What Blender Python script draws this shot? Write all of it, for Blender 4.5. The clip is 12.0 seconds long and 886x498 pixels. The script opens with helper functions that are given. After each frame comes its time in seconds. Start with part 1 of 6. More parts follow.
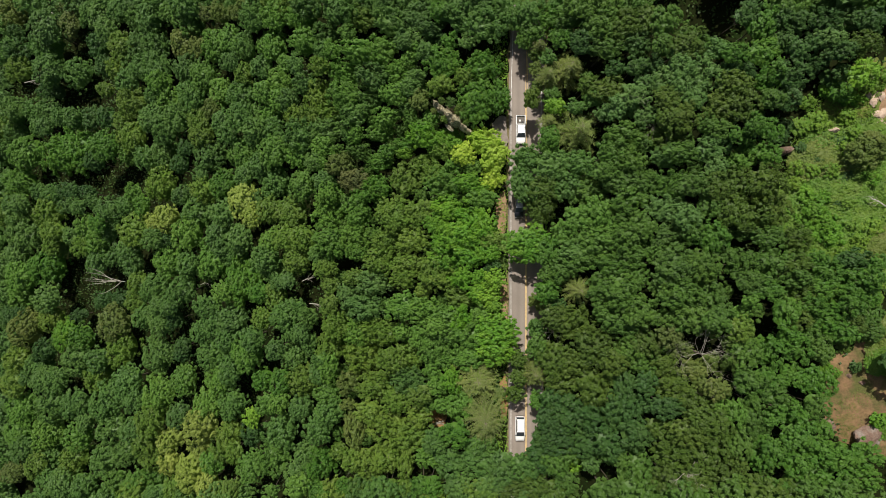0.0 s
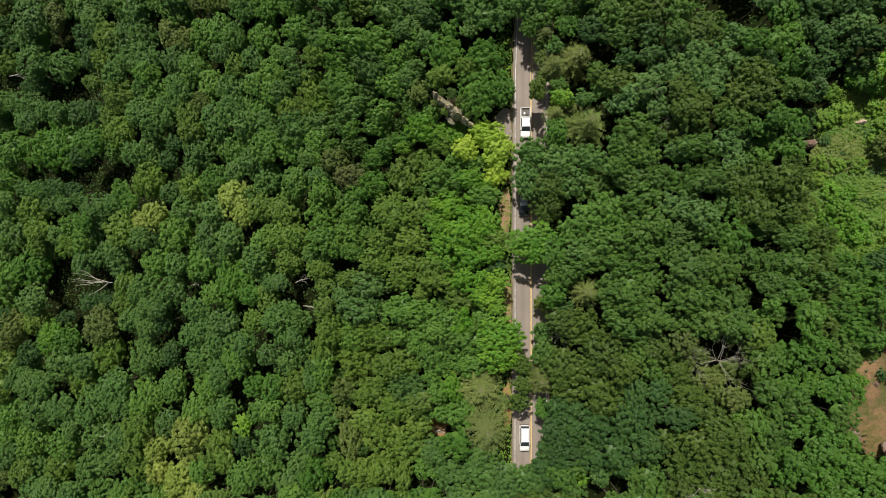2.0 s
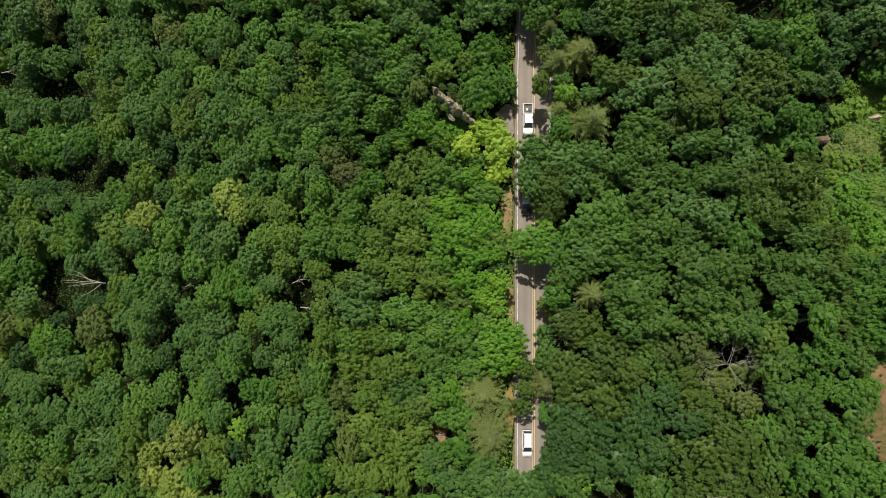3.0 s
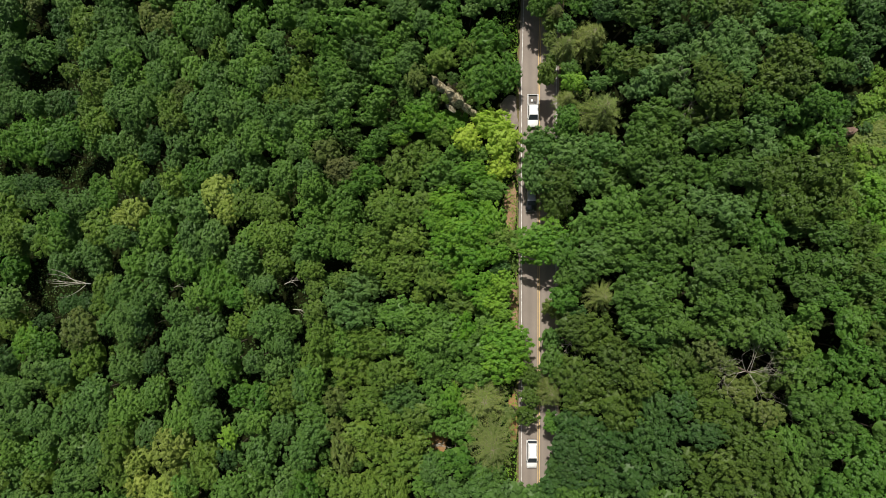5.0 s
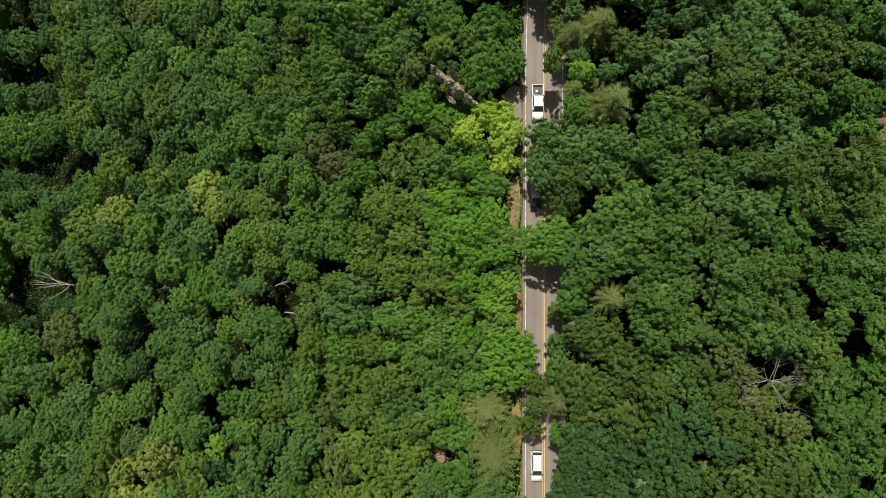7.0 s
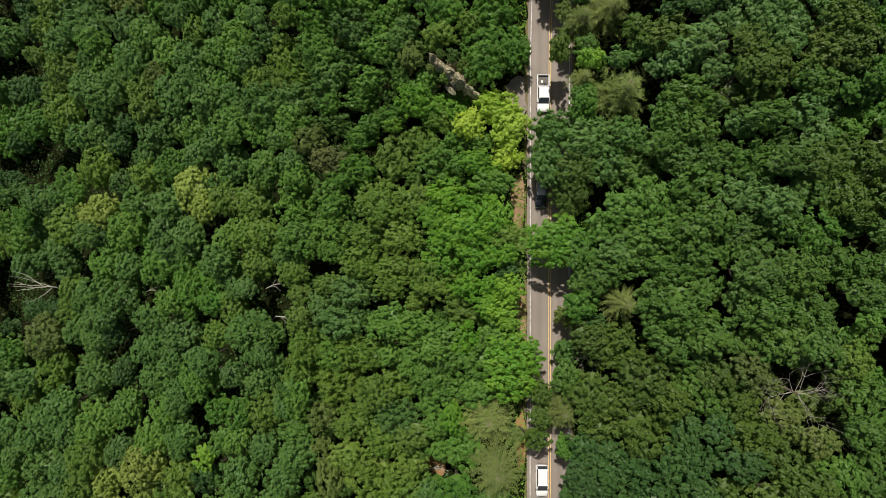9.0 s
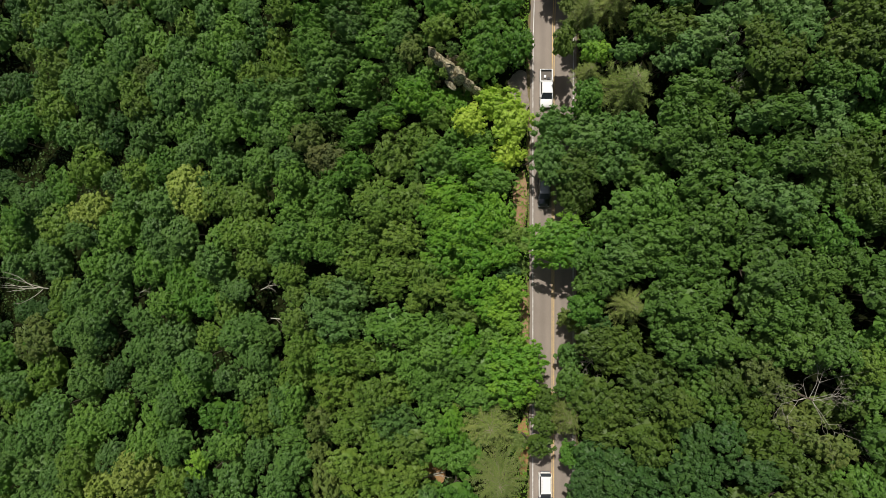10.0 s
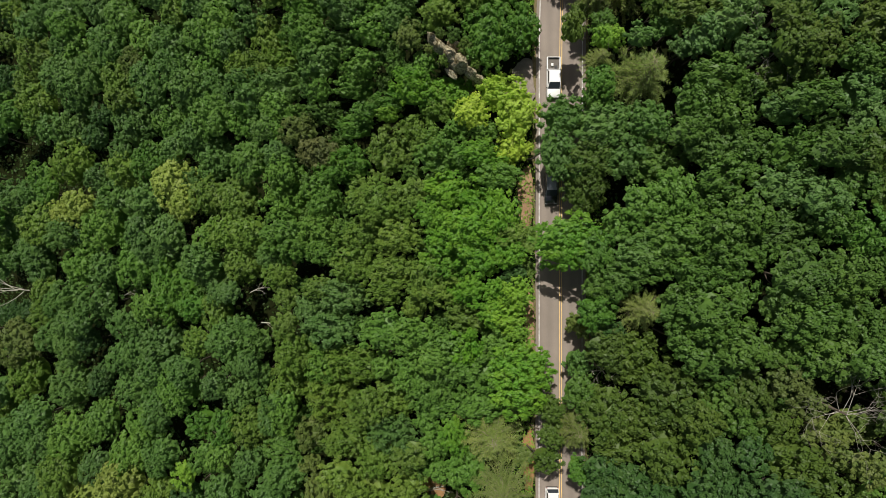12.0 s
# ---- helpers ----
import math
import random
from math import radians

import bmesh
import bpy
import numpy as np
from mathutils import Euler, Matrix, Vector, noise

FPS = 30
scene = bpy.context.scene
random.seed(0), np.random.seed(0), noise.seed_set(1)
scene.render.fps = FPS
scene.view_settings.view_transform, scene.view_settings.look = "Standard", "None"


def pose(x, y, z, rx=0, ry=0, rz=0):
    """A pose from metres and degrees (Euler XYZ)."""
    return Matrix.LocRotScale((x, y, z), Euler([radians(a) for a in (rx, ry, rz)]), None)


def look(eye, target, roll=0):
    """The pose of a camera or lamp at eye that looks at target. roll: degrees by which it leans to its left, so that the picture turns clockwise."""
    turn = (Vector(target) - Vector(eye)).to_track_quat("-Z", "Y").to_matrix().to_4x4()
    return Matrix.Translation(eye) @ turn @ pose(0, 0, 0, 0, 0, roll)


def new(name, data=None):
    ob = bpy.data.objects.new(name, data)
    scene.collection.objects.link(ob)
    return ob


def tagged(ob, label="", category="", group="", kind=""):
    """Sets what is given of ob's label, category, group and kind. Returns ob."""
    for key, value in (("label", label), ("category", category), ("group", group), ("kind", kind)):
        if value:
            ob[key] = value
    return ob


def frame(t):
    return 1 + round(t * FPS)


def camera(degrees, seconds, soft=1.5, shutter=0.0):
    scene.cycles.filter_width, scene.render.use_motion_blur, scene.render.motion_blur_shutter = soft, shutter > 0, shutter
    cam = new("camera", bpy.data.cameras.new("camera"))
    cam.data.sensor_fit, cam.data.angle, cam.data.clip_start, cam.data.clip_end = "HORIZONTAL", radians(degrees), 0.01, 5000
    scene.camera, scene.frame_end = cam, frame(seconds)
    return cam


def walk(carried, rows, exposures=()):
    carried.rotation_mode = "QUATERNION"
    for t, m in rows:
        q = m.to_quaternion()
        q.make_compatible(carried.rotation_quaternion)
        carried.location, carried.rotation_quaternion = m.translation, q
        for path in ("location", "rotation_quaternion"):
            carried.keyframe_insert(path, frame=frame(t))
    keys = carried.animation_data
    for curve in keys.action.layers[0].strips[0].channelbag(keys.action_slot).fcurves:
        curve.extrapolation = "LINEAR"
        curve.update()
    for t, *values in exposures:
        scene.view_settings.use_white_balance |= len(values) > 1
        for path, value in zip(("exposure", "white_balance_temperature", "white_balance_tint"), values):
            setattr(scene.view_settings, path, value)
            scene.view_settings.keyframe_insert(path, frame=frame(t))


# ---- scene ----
import functools
cam = camera(76.0, 12.0, 0.85)
METRES, EYE, TILT, LEAN, TURN = 35.5, 118.0, -90.0, 0.0, 0.0
ROWS = [
    (0.0, 0.0, 0.0, 0.0, -0.0, 0.0, 0.0),
    (0.5, -0.0001, 0.0436, 0.0005, 0.01, -0.01, -0.0),
    (1.0, -0.0, 0.0868, 0.0012, 0.02, -0.03, -0.01),
    (1.5, -0.0004, 0.1296, 0.0023, 0.02, -0.06, -0.01),
    (2.0, -0.0004, 0.1724, 0.0028, 0.03, -0.07, -0.01),
    (2.5, -0.0011, 0.2152, 0.004, 0.04, -0.08, 0.01),
    (3.0, -0.0018, 0.2578, 0.0041, 0.03, -0.1, 0.0),
    (5.0, -0.0023, 0.4269, 0.0038, 0.01, -0.18, -0.0),
    (5.5, -0.0024, 0.469, 0.0038, -0.0, -0.2, -0.01),
    (6.0, -0.0017, 0.5108, 0.0045, -0.0, -0.22, 0.0),
    (6.5, -0.001, 0.5523, 0.0048, -0.0, -0.23, -0.0),
    (7.0, -0.0, 0.5938, 0.0055, -0.01, -0.24, -0.01),
    (9.0, 0.0028, 0.7577, 0.0093, -0.01, -0.27, 0.01),
    (9.5, 0.0036, 0.7983, 0.0101, -0.01, -0.29, 0.02),
    (10.0, 0.0049, 0.8388, 0.0109, 0.02, -0.29, 0.03),
    (10.5, 0.0054, 0.8788, 0.0115, 0.02, -0.3, 0.04),
    (11.0, 0.0057, 0.9192, 0.0114, 0.03, -0.29, 0.05),
    (11.5, 0.0061, 0.9595, 0.0115, 0.04, -0.3, 0.04),
    (12.0, 0.0054, 0.9998, 0.0119, 0.04, -0.31, 0.03),
]
walk(cam, [(t, pose(0, 0, EYE, TILT, LEAN, TURN) @ pose(METRES * x, METRES * y, METRES * z, 90 + pitch, roll, yaw)) for t, x, y, z, yaw, pitch, roll in ROWS], exposures=((0.0, 0.04), (6.0, 0.0), (12.0, -0.07)))

# ---- world, sun ----
SUN_TO = Vector((-0.15, 0.48, 0.865)).normalized()
world = bpy.data.worlds.new("world")
scene.world = world
world.use_nodes = True
wn = world.node_tree.nodes
sky = wn.new("ShaderNodeTexSky")
sky.sky_type = "NISHITA"
sky.sun_disc = False
sky.sun_elevation = math.asin(SUN_TO.z)
sky.sun_rotation = math.atan2(SUN_TO.x, SUN_TO.y)
sky.air_density, sky.dust_density, sky.ozone_density = 1.0, 4.0, 1.0
wn["Background"].inputs["Strength"].default_value = 0.062
world.node_tree.links.new(sky.outputs[0], wn["Background"].inputs["Color"])
sun_data = bpy.data.lights.new("sun", "SUN")
sun_data.energy, sun_data.angle, sun_data.color = 5.0, radians(0.6), (1.0, 0.95, 0.86)
sun = new("sun", sun_data)
sun.matrix_world = look(SUN_TO * 200, (0, 0, 0))


# ---- materials ----
def material(name):
    m = bpy.data.materials.new(name)
    m.use_nodes = True
    n = m.node_tree.nodes
    return m, n, m.node_tree.links, n["Principled BSDF"]


def noise_ramp(n, l, scale, stops, detail=6.0, coords="Object", rough=0.6):
    tc, nz, rp = n.new("ShaderNodeTexCoord"), n.new("ShaderNodeTexNoise"), n.new("ShaderNodeValToRGB")
    nz.inputs["Scale"].default_value, nz.inputs["Detail"].default_value, nz.inputs["Roughness"].default_value = scale, detail, rough
    l.new(tc.outputs[coords], nz.inputs["Vector"])
    l.new(nz.outputs["Fac"], rp.inputs["Fac"])
    e = rp.color_ramp.elements
    e[0].position, e[0].color = stops[0][0], (*stops[0][1], 1)
    e[1].position, e[1].color = stops[-1][0], (*stops[-1][1], 1)
    for p, c in stops[1:-1]:
        e.new(p).color = (*c, 1)
    return rp.outputs["Color"], nz.outputs["Fac"]


def mix(n, l, a, b, fac, mode="MIX"):
    m = n.new("ShaderNodeMix")
    m.data_type, m.blend_type = "RGBA", mode
    for sock, v in (("A", a), ("B", b)):
        s = [i for i in m.inputs if i.name == sock and i.type == "RGBA"][0]
        if isinstance(v, tuple):
            s.default_value = (*v, 1)
        else:
            l.new(v, s)
    f = m.inputs[0]
    if isinstance(fac, float):
        f.default_value = fac
    else:
        l.new(fac, f)
    return [o for o in m.outputs if o.type == "RGBA"][0]


def bump(n, l, bsdf, height, strength, distance):
    b = n.new("ShaderNodeBump")
    b.inputs["Strength"].default_value, b.inputs["Distance"].default_value = strength, distance
    l.new(height, b.inputs["Height"])
    l.new(b.outputs["Normal"], bsdf.inputs["Normal"])


def rough_surface(name, scale, stops, roughness=0.9, bump_d=0.02, fine=8.0, metal=0.0, sheen=0.15):
    m, n, l, b = material(name)
    col, _ = noise_ramp(n, l, scale, stops)
    grain, h = noise_ramp(n, l, scale * fine, [(0.3, (0.72, 0.72, 0.72)), (0.7, (1.15, 1.15, 1.15))])
    l.new(mix(n, l, col, grain, 1.0, "MULTIPLY"), b.inputs["Base Color"])
    b.inputs["Roughness"].default_value, b.inputs["Metallic"].default_value = roughness, metal
    b.inputs["Specular IOR Level"].default_value = sheen
    bump(n, l, b, h, 0.6, bump_d)
    return m


def foliage(name, colour, warm, gloss=0.5, through_light=0.32):
    """Leaves: each leaf and each tree a little different, patches of the crown turned towards the warm colour."""
    m, n, l, b = material(name)
    geo, obj = n.new("ShaderNodeNewGeometry"), n.new("ShaderNodeObjectInfo")
    col, _ = noise_ramp(n, l, 0.35, [(0.38, colour), (0.68, warm)], detail=3.0)
    ramp = n.new("ShaderNodeValToRGB")
    ramp.color_ramp.elements[0].color, ramp.color_ramp.elements[1].color = (0.86, 0.87, 0.86, 1), (1.16, 1.15, 1.12, 1)
    l.new(geo.outputs["Random Per Island"], ramp.inputs["Fac"])
    col = mix(n, l, col, ramp.outputs["Color"], 1.0, "MULTIPLY")
    tree = n.new("ShaderNodeValToRGB")
    e = tree.color_ramp.elements
    e[0].color, e[1].color = (0.86, 0.89, 0.90, 1), (1.13, 1.11, 1.03, 1)
    e.new(0.5).color = (0.94, 1.03, 0.9, 1)
    l.new(obj.outputs["Random"], tree.inputs["Fac"])
    col = mix(n, l, col, tree.outputs["Color"], 1.0, "MULTIPLY")
    l.new(col, b.inputs["Base Color"])
    b.inputs["Roughness"].default_value = gloss
    b.inputs["Specular IOR Level"].default_value = 0.33
    tr, mx = n.new("ShaderNodeBsdfTranslucent"), n.new("ShaderNodeMixShader")
    l.new(mix(n, l, col, (1.2, 1.3, 0.75), 1.0, "MULTIPLY"), tr.inputs["Color"])
    mx.inputs["Fac"].default_value = through_light
    l.new(b.outputs[0], mx.inputs[1]), l.new(tr.outputs[0], mx.inputs[2])
    l.new(mx.outputs[0], n["Material Output"].inputs["Surface"])
    return m


LEAF = {
    "oak": foliage("leaf_mid_green", (0.083, 0.164, 0.041), (0.105, 0.192, 0.043)),
    "dark": foliage("leaf_dark_green", (0.048, 0.107, 0.029), (0.064, 0.125, 0.029)),
    "fresh": foliage("leaf_fresh_green", (0.070, 0.166, 0.025), (0.097, 0.190, 0.028)),
    "olive": foliage("leaf_olive_green", (0.108, 0.187, 0.030), (0.146, 0.213, 0.040)),
    "yellow": foliage("leaf_yellow_green", (0.279, 0.403, 0.050), (0.352, 0.451, 0.063)),
    "pale": foliage("leaf_pale_yellow", (0.224, 0.284, 0.061), (0.282, 0.326, 0.076)),
    "vivid": foliage("leaf_vivid_green", (0.100, 0.235, 0.026), (0.147, 0.268, 0.026)),
    "light": foliage("leaf_light_green", (0.102, 0.204, 0.036), (0.122, 0.223, 0.040)),
    "lime": foliage("leaf_lime_green", (0.142, 0.282, 0.032), (0.188, 0.317, 0.036)),
    "brown": foliage("leaf_brownish_green", (0.108, 0.156, 0.037), (0.137, 0.166, 0.045)),
    "pine": foliage("pine_needles", (0.135, 0.189, 0.041), (0.203, 0.239, 0.063), 0.5, 0.15),
    "shrub": foliage("leaf_bramble", (0.119, 0.234, 0.028), (0.168, 0.248, 0.036)),
    "meadow": foliage("leaf_meadow_green", (0.121, 0.222, 0.025), (0.154, 0.237, 0.032)),
    "dry": foliage("leaf_dry_meadow", (0.130, 0.185, 0.036), (0.175, 0.200, 0.048)),
    "deep": foliage("leaf_deep_olive", (0.069, 0.119, 0.021), (0.088, 0.135, 0.024)),
    "blue": foliage("leaf_blue_green", (0.094, 0.181, 0.053), (0.114, 0.198, 0.054)),
    "forest": foliage("leaf_forest_green", (0.073, 0.145, 0.028), (0.092, 0.169, 0.030)),
    "tan": foliage("leaf_tan_brown", (0.108, 0.130, 0.045), (0.136, 0.150, 0.055)),
    "dark_pine": foliage("dark_pine_needles", (0.110, 0.150, 0.032), (0.150, 0.175, 0.042), 0.5, 0.15),
    "rust": foliage("leaf_rust_brown", (0.210, 0.115, 0.055), (0.270, 0.150, 0.070)),
    "under": foliage("leaf_undergrowth", (0.038, 0.087, 0.018), (0.063, 0.092, 0.025)),
}
BARK = rough_surface("bark", 3.0, [(0.3, (0.07, 0.055, 0.042)), (0.7, (0.15, 0.125, 0.10))], 0.95, 0.03)
TWIG = rough_surface("pine_twig", 2.0, [(0.3, (0.16, 0.14, 0.09)), (0.7, (0.28, 0.25, 0.17))], 0.9, 0.01)
DEADWOOD = rough_surface("bleached_wood", 2.0, [(0.3, (0.30, 0.28, 0.225)), (0.7, (0.50, 0.47, 0.40))], 0.9, 0.01)
# leaf litter far darker than its own colour: the canopy's shade is painted in
SHADED_LITTER = rough_surface("floor_with_canopy_shade", 0.25, [(0.3, (0.008, 0.012, 0.004)), (0.5, (0.014, 0.017, 0.006)), (0.7, (0.012, 0.024, 0.006))], 1.0, 0.08, 14.0, sheen=0.0)
SOIL = rough_surface("bare_soil", 0.22, [(0.40, (0.100, 0.105, 0.034)), (0.49, (0.17, 0.118, 0.058)), (0.56, (0.245, 0.150, 0.080)), (0.66, (0.12, 0.115, 0.036))], 1.0, 0.04, 12.0)
ORANGE_CLAY = rough_surface("orange_clay_soil", 0.8, [(0.3, (0.22, 0.13, 0.055)), (0.7, (0.38, 0.22, 0.105))], 1.0, 0.04, 12.0)
CLAY = rough_surface("red_clay_soil", 0.6, [(0.3, (0.22, 0.135, 0.075)), (0.7, (0.36, 0.235, 0.145))], 1.0, 0.04, 12.0)
GRAVEL = rough_surface("pale_gravel", 0.8, [(0.3, (0.20, 0.165, 0.14)), (0.7, (0.30, 0.255, 0.225))], 0.95, 0.03, 20.0)
# dark stops: cracks and growth, and brown patches that paint in shade on the rock
ROCK = rough_surface("pale_rock", 0.75, [(0.30, (0.07, 0.065, 0.03)), (0.40, (0.16, 0.13, 0.07)), (0.46, (0.44, 0.40, 0.26)), (0.485, (0.08, 0.07, 0.04)), (0.52, (0.36, 0.32, 0.21)), (0.58, (0.50, 0.46, 0.32)), (0.63, (0.13, 0.11, 0.06))], 0.9, 0.08, 7.0)
SLAB = rough_surface("pinkish_stone", 0.9, [(0.3, (0.42, 0.30, 0.22)), (0.7, (0.60, 0.47, 0.37))], 0.9, 0.05, 7.0)
ROCK_RED = rough_surface("reddish_rock", 0.5, [(0.3, (0.11, 0.065, 0.048)), (0.5, (0.19, 0.13, 0.10)), (0.7, (0.27, 0.24, 0.21))], 0.9, 0.06, 7.0)


def asphalt_material():
    """Worn asphalt with darker wheel tracks along the lanes."""
    m, n, l, b = material("worn_asphalt")
    col, _ = noise_ramp(n, l, 0.22, [(0.3, (0.218, 0.182, 0.152)), (0.7, (0.272, 0.230, 0.194))])
    grain, h = noise_ramp(n, l, 14.0, [(0.3, (0.8, 0.8, 0.8)), (0.7, (1.15, 1.15, 1.15))])
    col = mix(n, l, col, grain, 1.0, "MULTIPLY")
    tc, sep, wave = n.new("ShaderNodeTexCoord"), n.new("ShaderNodeSeparateXYZ"), n.new("ShaderNodeMath")
    l.new(tc.outputs["Object"], sep.inputs[0])
    wave.operation = "COSINE"
    mul = n.new("ShaderNodeMath")
    mul.operation = "MULTIPLY"
    mul.inputs[1].default_value = 2 * math.pi / 1.6
    l.new(sep.outputs["X"], mul.inputs[0]), l.new(mul.outputs[0], wave.inputs[0])
    rp = n.new("ShaderNodeMapRange")
    rp.inputs["From Min"].default_value, rp.inputs["From Max"].default_value = -1, 1
    rp.inputs["To Min"].default_value, rp.inputs["To Max"].default_value = 0.0, 0.30
    l.new(wave.outputs[0], rp.inputs["Value"])
    col = mix(n, l, col, (0.135, 0.116, 0.099), rp.outputs[0])
    l.new(col, b.inputs["Base Color"])
    b.inputs["Roughness"].default_value = 0.85
    bump(n, l, b, h, 0.4, 0.01)
    return m


ASPHALT = asphalt_material()
PAINT_WHITE = rough_surface("worn_white_road_paint", 1.5, [(0.35, (0.38, 0.36, 0.34)), (0.6, (0.75, 0.74, 0.72))], 0.7, 0.003)
PAINT_YELLOW = rough_surface("worn_yellow_road_paint", 1.5, [(0.3, (0.55, 0.40, 0.20)), (0.6, (0.78, 0.54, 0.22))], 0.7, 0.003)


def plain(name, colour, roughness=0.4, metal=0.0, coat=0.0):
    m, n, l, b = material(name)
    col, _ = noise_ramp(n, l, 1.7, [(0.3, tuple(c * 0.92 for c in colour)), (0.7, colour)])
    l.new(col, b.inputs["Base Color"])
    b.inputs["Roughness"].default_value, b.inputs["Metallic"].default_value = roughness, metal
    b.inputs["Coat Weight"].default_value = coat
    return m


CAR_WHITE = plain("white_car_paint", (0.80, 0.80, 0.79), 0.35, 0.0, 0.8)
CAR_DARK = plain("dark_grey_car_paint", (0.045, 0.05, 0.056), 0.3, 0.5, 1.0)
# roof of the dark car, its sky reflection put in as a pale colour
ROOF_SHEEN = plain("dark_car_roof_with_sky_sheen", (0.50, 0.52, 0.55), 0.35, 0.6, 0.8)
CAR_GLASS = plain("tinted_car_glass", (0.045, 0.055, 0.065), 0.08)
RUBBER = plain("black_rubber", (0.02, 0.02, 0.02), 0.8)
RIM = plain("alloy_rim", (0.5, 0.5, 0.52), 0.35, 0.9)
TRIM_BLACK = plain("black_plastic", (0.03, 0.03, 0.032), 0.6)
LAMP_RED = plain("red_lamp_lens", (0.35, 0.02, 0.02), 0.2)
LAMP_CLEAR = plain("clear_lamp_lens", (0.7, 0.72, 0.74), 0.15)
SIGN_WHITE = plain("white_sign_face", (0.78, 0.78, 0.76), 0.5)
STEEL = plain("galvanised_steel", (0.42, 0.43, 0.44), 0.5, 0.8)
BED_LINER = plain("worn_bed_liner", (0.11, 0.095, 0.08), 0.7)

# ---- ground ----
ROAD_Z, ROAD_X, LANE = -0.5, 17.35, 3.2


def smooth(a, b, x):
    t = np.clip((x - a) / (b - a), 0, 1)
    return t * t * (3 - 2 * t)


def ground_z(x, y):
    """The hillside falls to the west; the road stands on a level bench cut into it."""
    x, y = np.asarray(x, float), np.asarray(y, float)
    run = np.where(x < -95, -95 + (x + 95) * np.exp(-np.clip(-95 - x, 0, 400) / 130.0), np.where(x > 75, 75 + (x - 75) * np.exp(-np.clip(x - 75, 0, 400) / 130.0), x))
    hill = -10.5 + 0.42 * run
    hill = hill + 0.9 * np.sin(x * 0.11 + y * 0.07) + 0.7 * np.sin(y * 0.13 - x * 0.05 + 1.3) + 0.25 * np.sin(x * 0.61 + 2 * np.sin(y * 0.37))
    bench = smooth(1.5, 11.0, x) * (1 - smooth(22.6, 28.0, x))
    return hill * (1 - bench) + (ROAD_Z - 0.12) * bench


def gz(x, y):
    return float(ground_z(x, y))


def mesh_of(name, verts, faces, mats, smooth_shade=False, indices=None):
    me = bpy.data.meshes.new(name)
    me.from_pydata(verts, [], faces)
    for m in mats if isinstance(mats, (list, tuple)) else [mats]:
        me.materials.append(m)
    if indices is not None:
        me.polygons.foreach_set("material_index", indices)
    if smooth_shade:
        me.polygons.foreach_set("use_smooth", [True] * len(me.polygons))
    me.update()
    return me


def axis_steps(fine, step, far):
    """Grid lines: close together within +-fine, then growing to far."""
    a, d = list(np.arange(0, fine, step)), step
    while a[-1] < far:
        d *= 1.35
        a.append(a[-1] + d)
    return np.array([-v for v in a[:0:-1]] + a)


gx, gy = axis_steps(130, 1.6, 3200), axis_steps(90, 2.0, 3200)
GX, GY = np.meshgrid(gx, gy)
verts = np.stack([GX, GY, ground_z(GX, GY)], -1).reshape(-1, 3)
w = len(gx)
faces = [(j * w + i, j * w + i + 1, (j + 1) * w + i + 1, (j + 1) * w + i) for j in range(len(gy) - 1) for i in range(w - 1)]
# its near-black colour carries the shade of the gaps between crowns
tagged(new("ground", mesh_of("ground", verts.tolist(), faces, SHADED_LITTER, True)), "steep forest floor of leaf litter and undergrowth, coloured near black for canopy shade", "ground", kind="structure")


def road_x(y):
    """The middle of the road; it bends very slightly far up the slope."""
    return ROAD_X + 0.45 * max(0.0, (y - 28) / 18.0) ** 1.5 if y < 90 else ROAD_X + 0.45 * (62 / 18.0) ** 1.5


def ribbon(name, x0, x1, z, y0, y1, mat, label, category, step=4.0, wobble=0.0, thick=0.0):
    """A strip along the road from x0 to x1 off its middle."""
    ys = np.arange(y0, y1 + 0.01, step)
    v, f = [], []
    for i, y in enumerate(ys):
        c = road_x(y)
        wl, wr = [wobble * (noise.noise(Vector((y * 0.33, s, 3.1))) ) for s in (x0, x1)]
        v += [(c + x0 + wl - ROAD_X, y, z - thick), (c + x0 + wl - ROAD_X, y, z), (c + x1 + wr - ROAD_X, y, z), (c + x1 + wr - ROAD_X, y, z - thick)]
        if i:
            k = 4 * i
            f += [(k - 4 + j, k - 3 + j, k + 1 + j, k + j) for j in range(3)]
    ob = new(name, mesh_of(name, v, f, mat))
    ob.location.x = ROAD_X
    return tagged(ob, label, category, kind="structure")


ribbon("road", -3.65, 3.65, ROAD_Z, -320, 320, ASPHALT, "worn grey asphalt two-lane mountain road with pale wheel tracks", "road", 3.0, 0.12, 0.16)
ribbon("line_edge_west", -3.205, -3.085, ROAD_Z + 0.006, -320, 320, PAINT_WHITE, "worn white painted edge line along the road", "road marking", 4.0)
ribbon("line_edge_east", 3.085, 3.205, ROAD_Z + 0.006, -320, 320, PAINT_WHITE, "worn white painted edge line along the road", "road marking", 4.0)
ribbon("line_centre_west", -0.20, -0.09, ROAD_Z + 0.006, -320, 320, PAINT_YELLOW, "worn yellow painted double centre line", "road marking", 4.0)
ribbon("line_centre_east", 0.09, 0.20, ROAD_Z + 0.006, -320, 320, PAINT_YELLOW, "worn yellow painted double centre line", "road marking", 4.0)


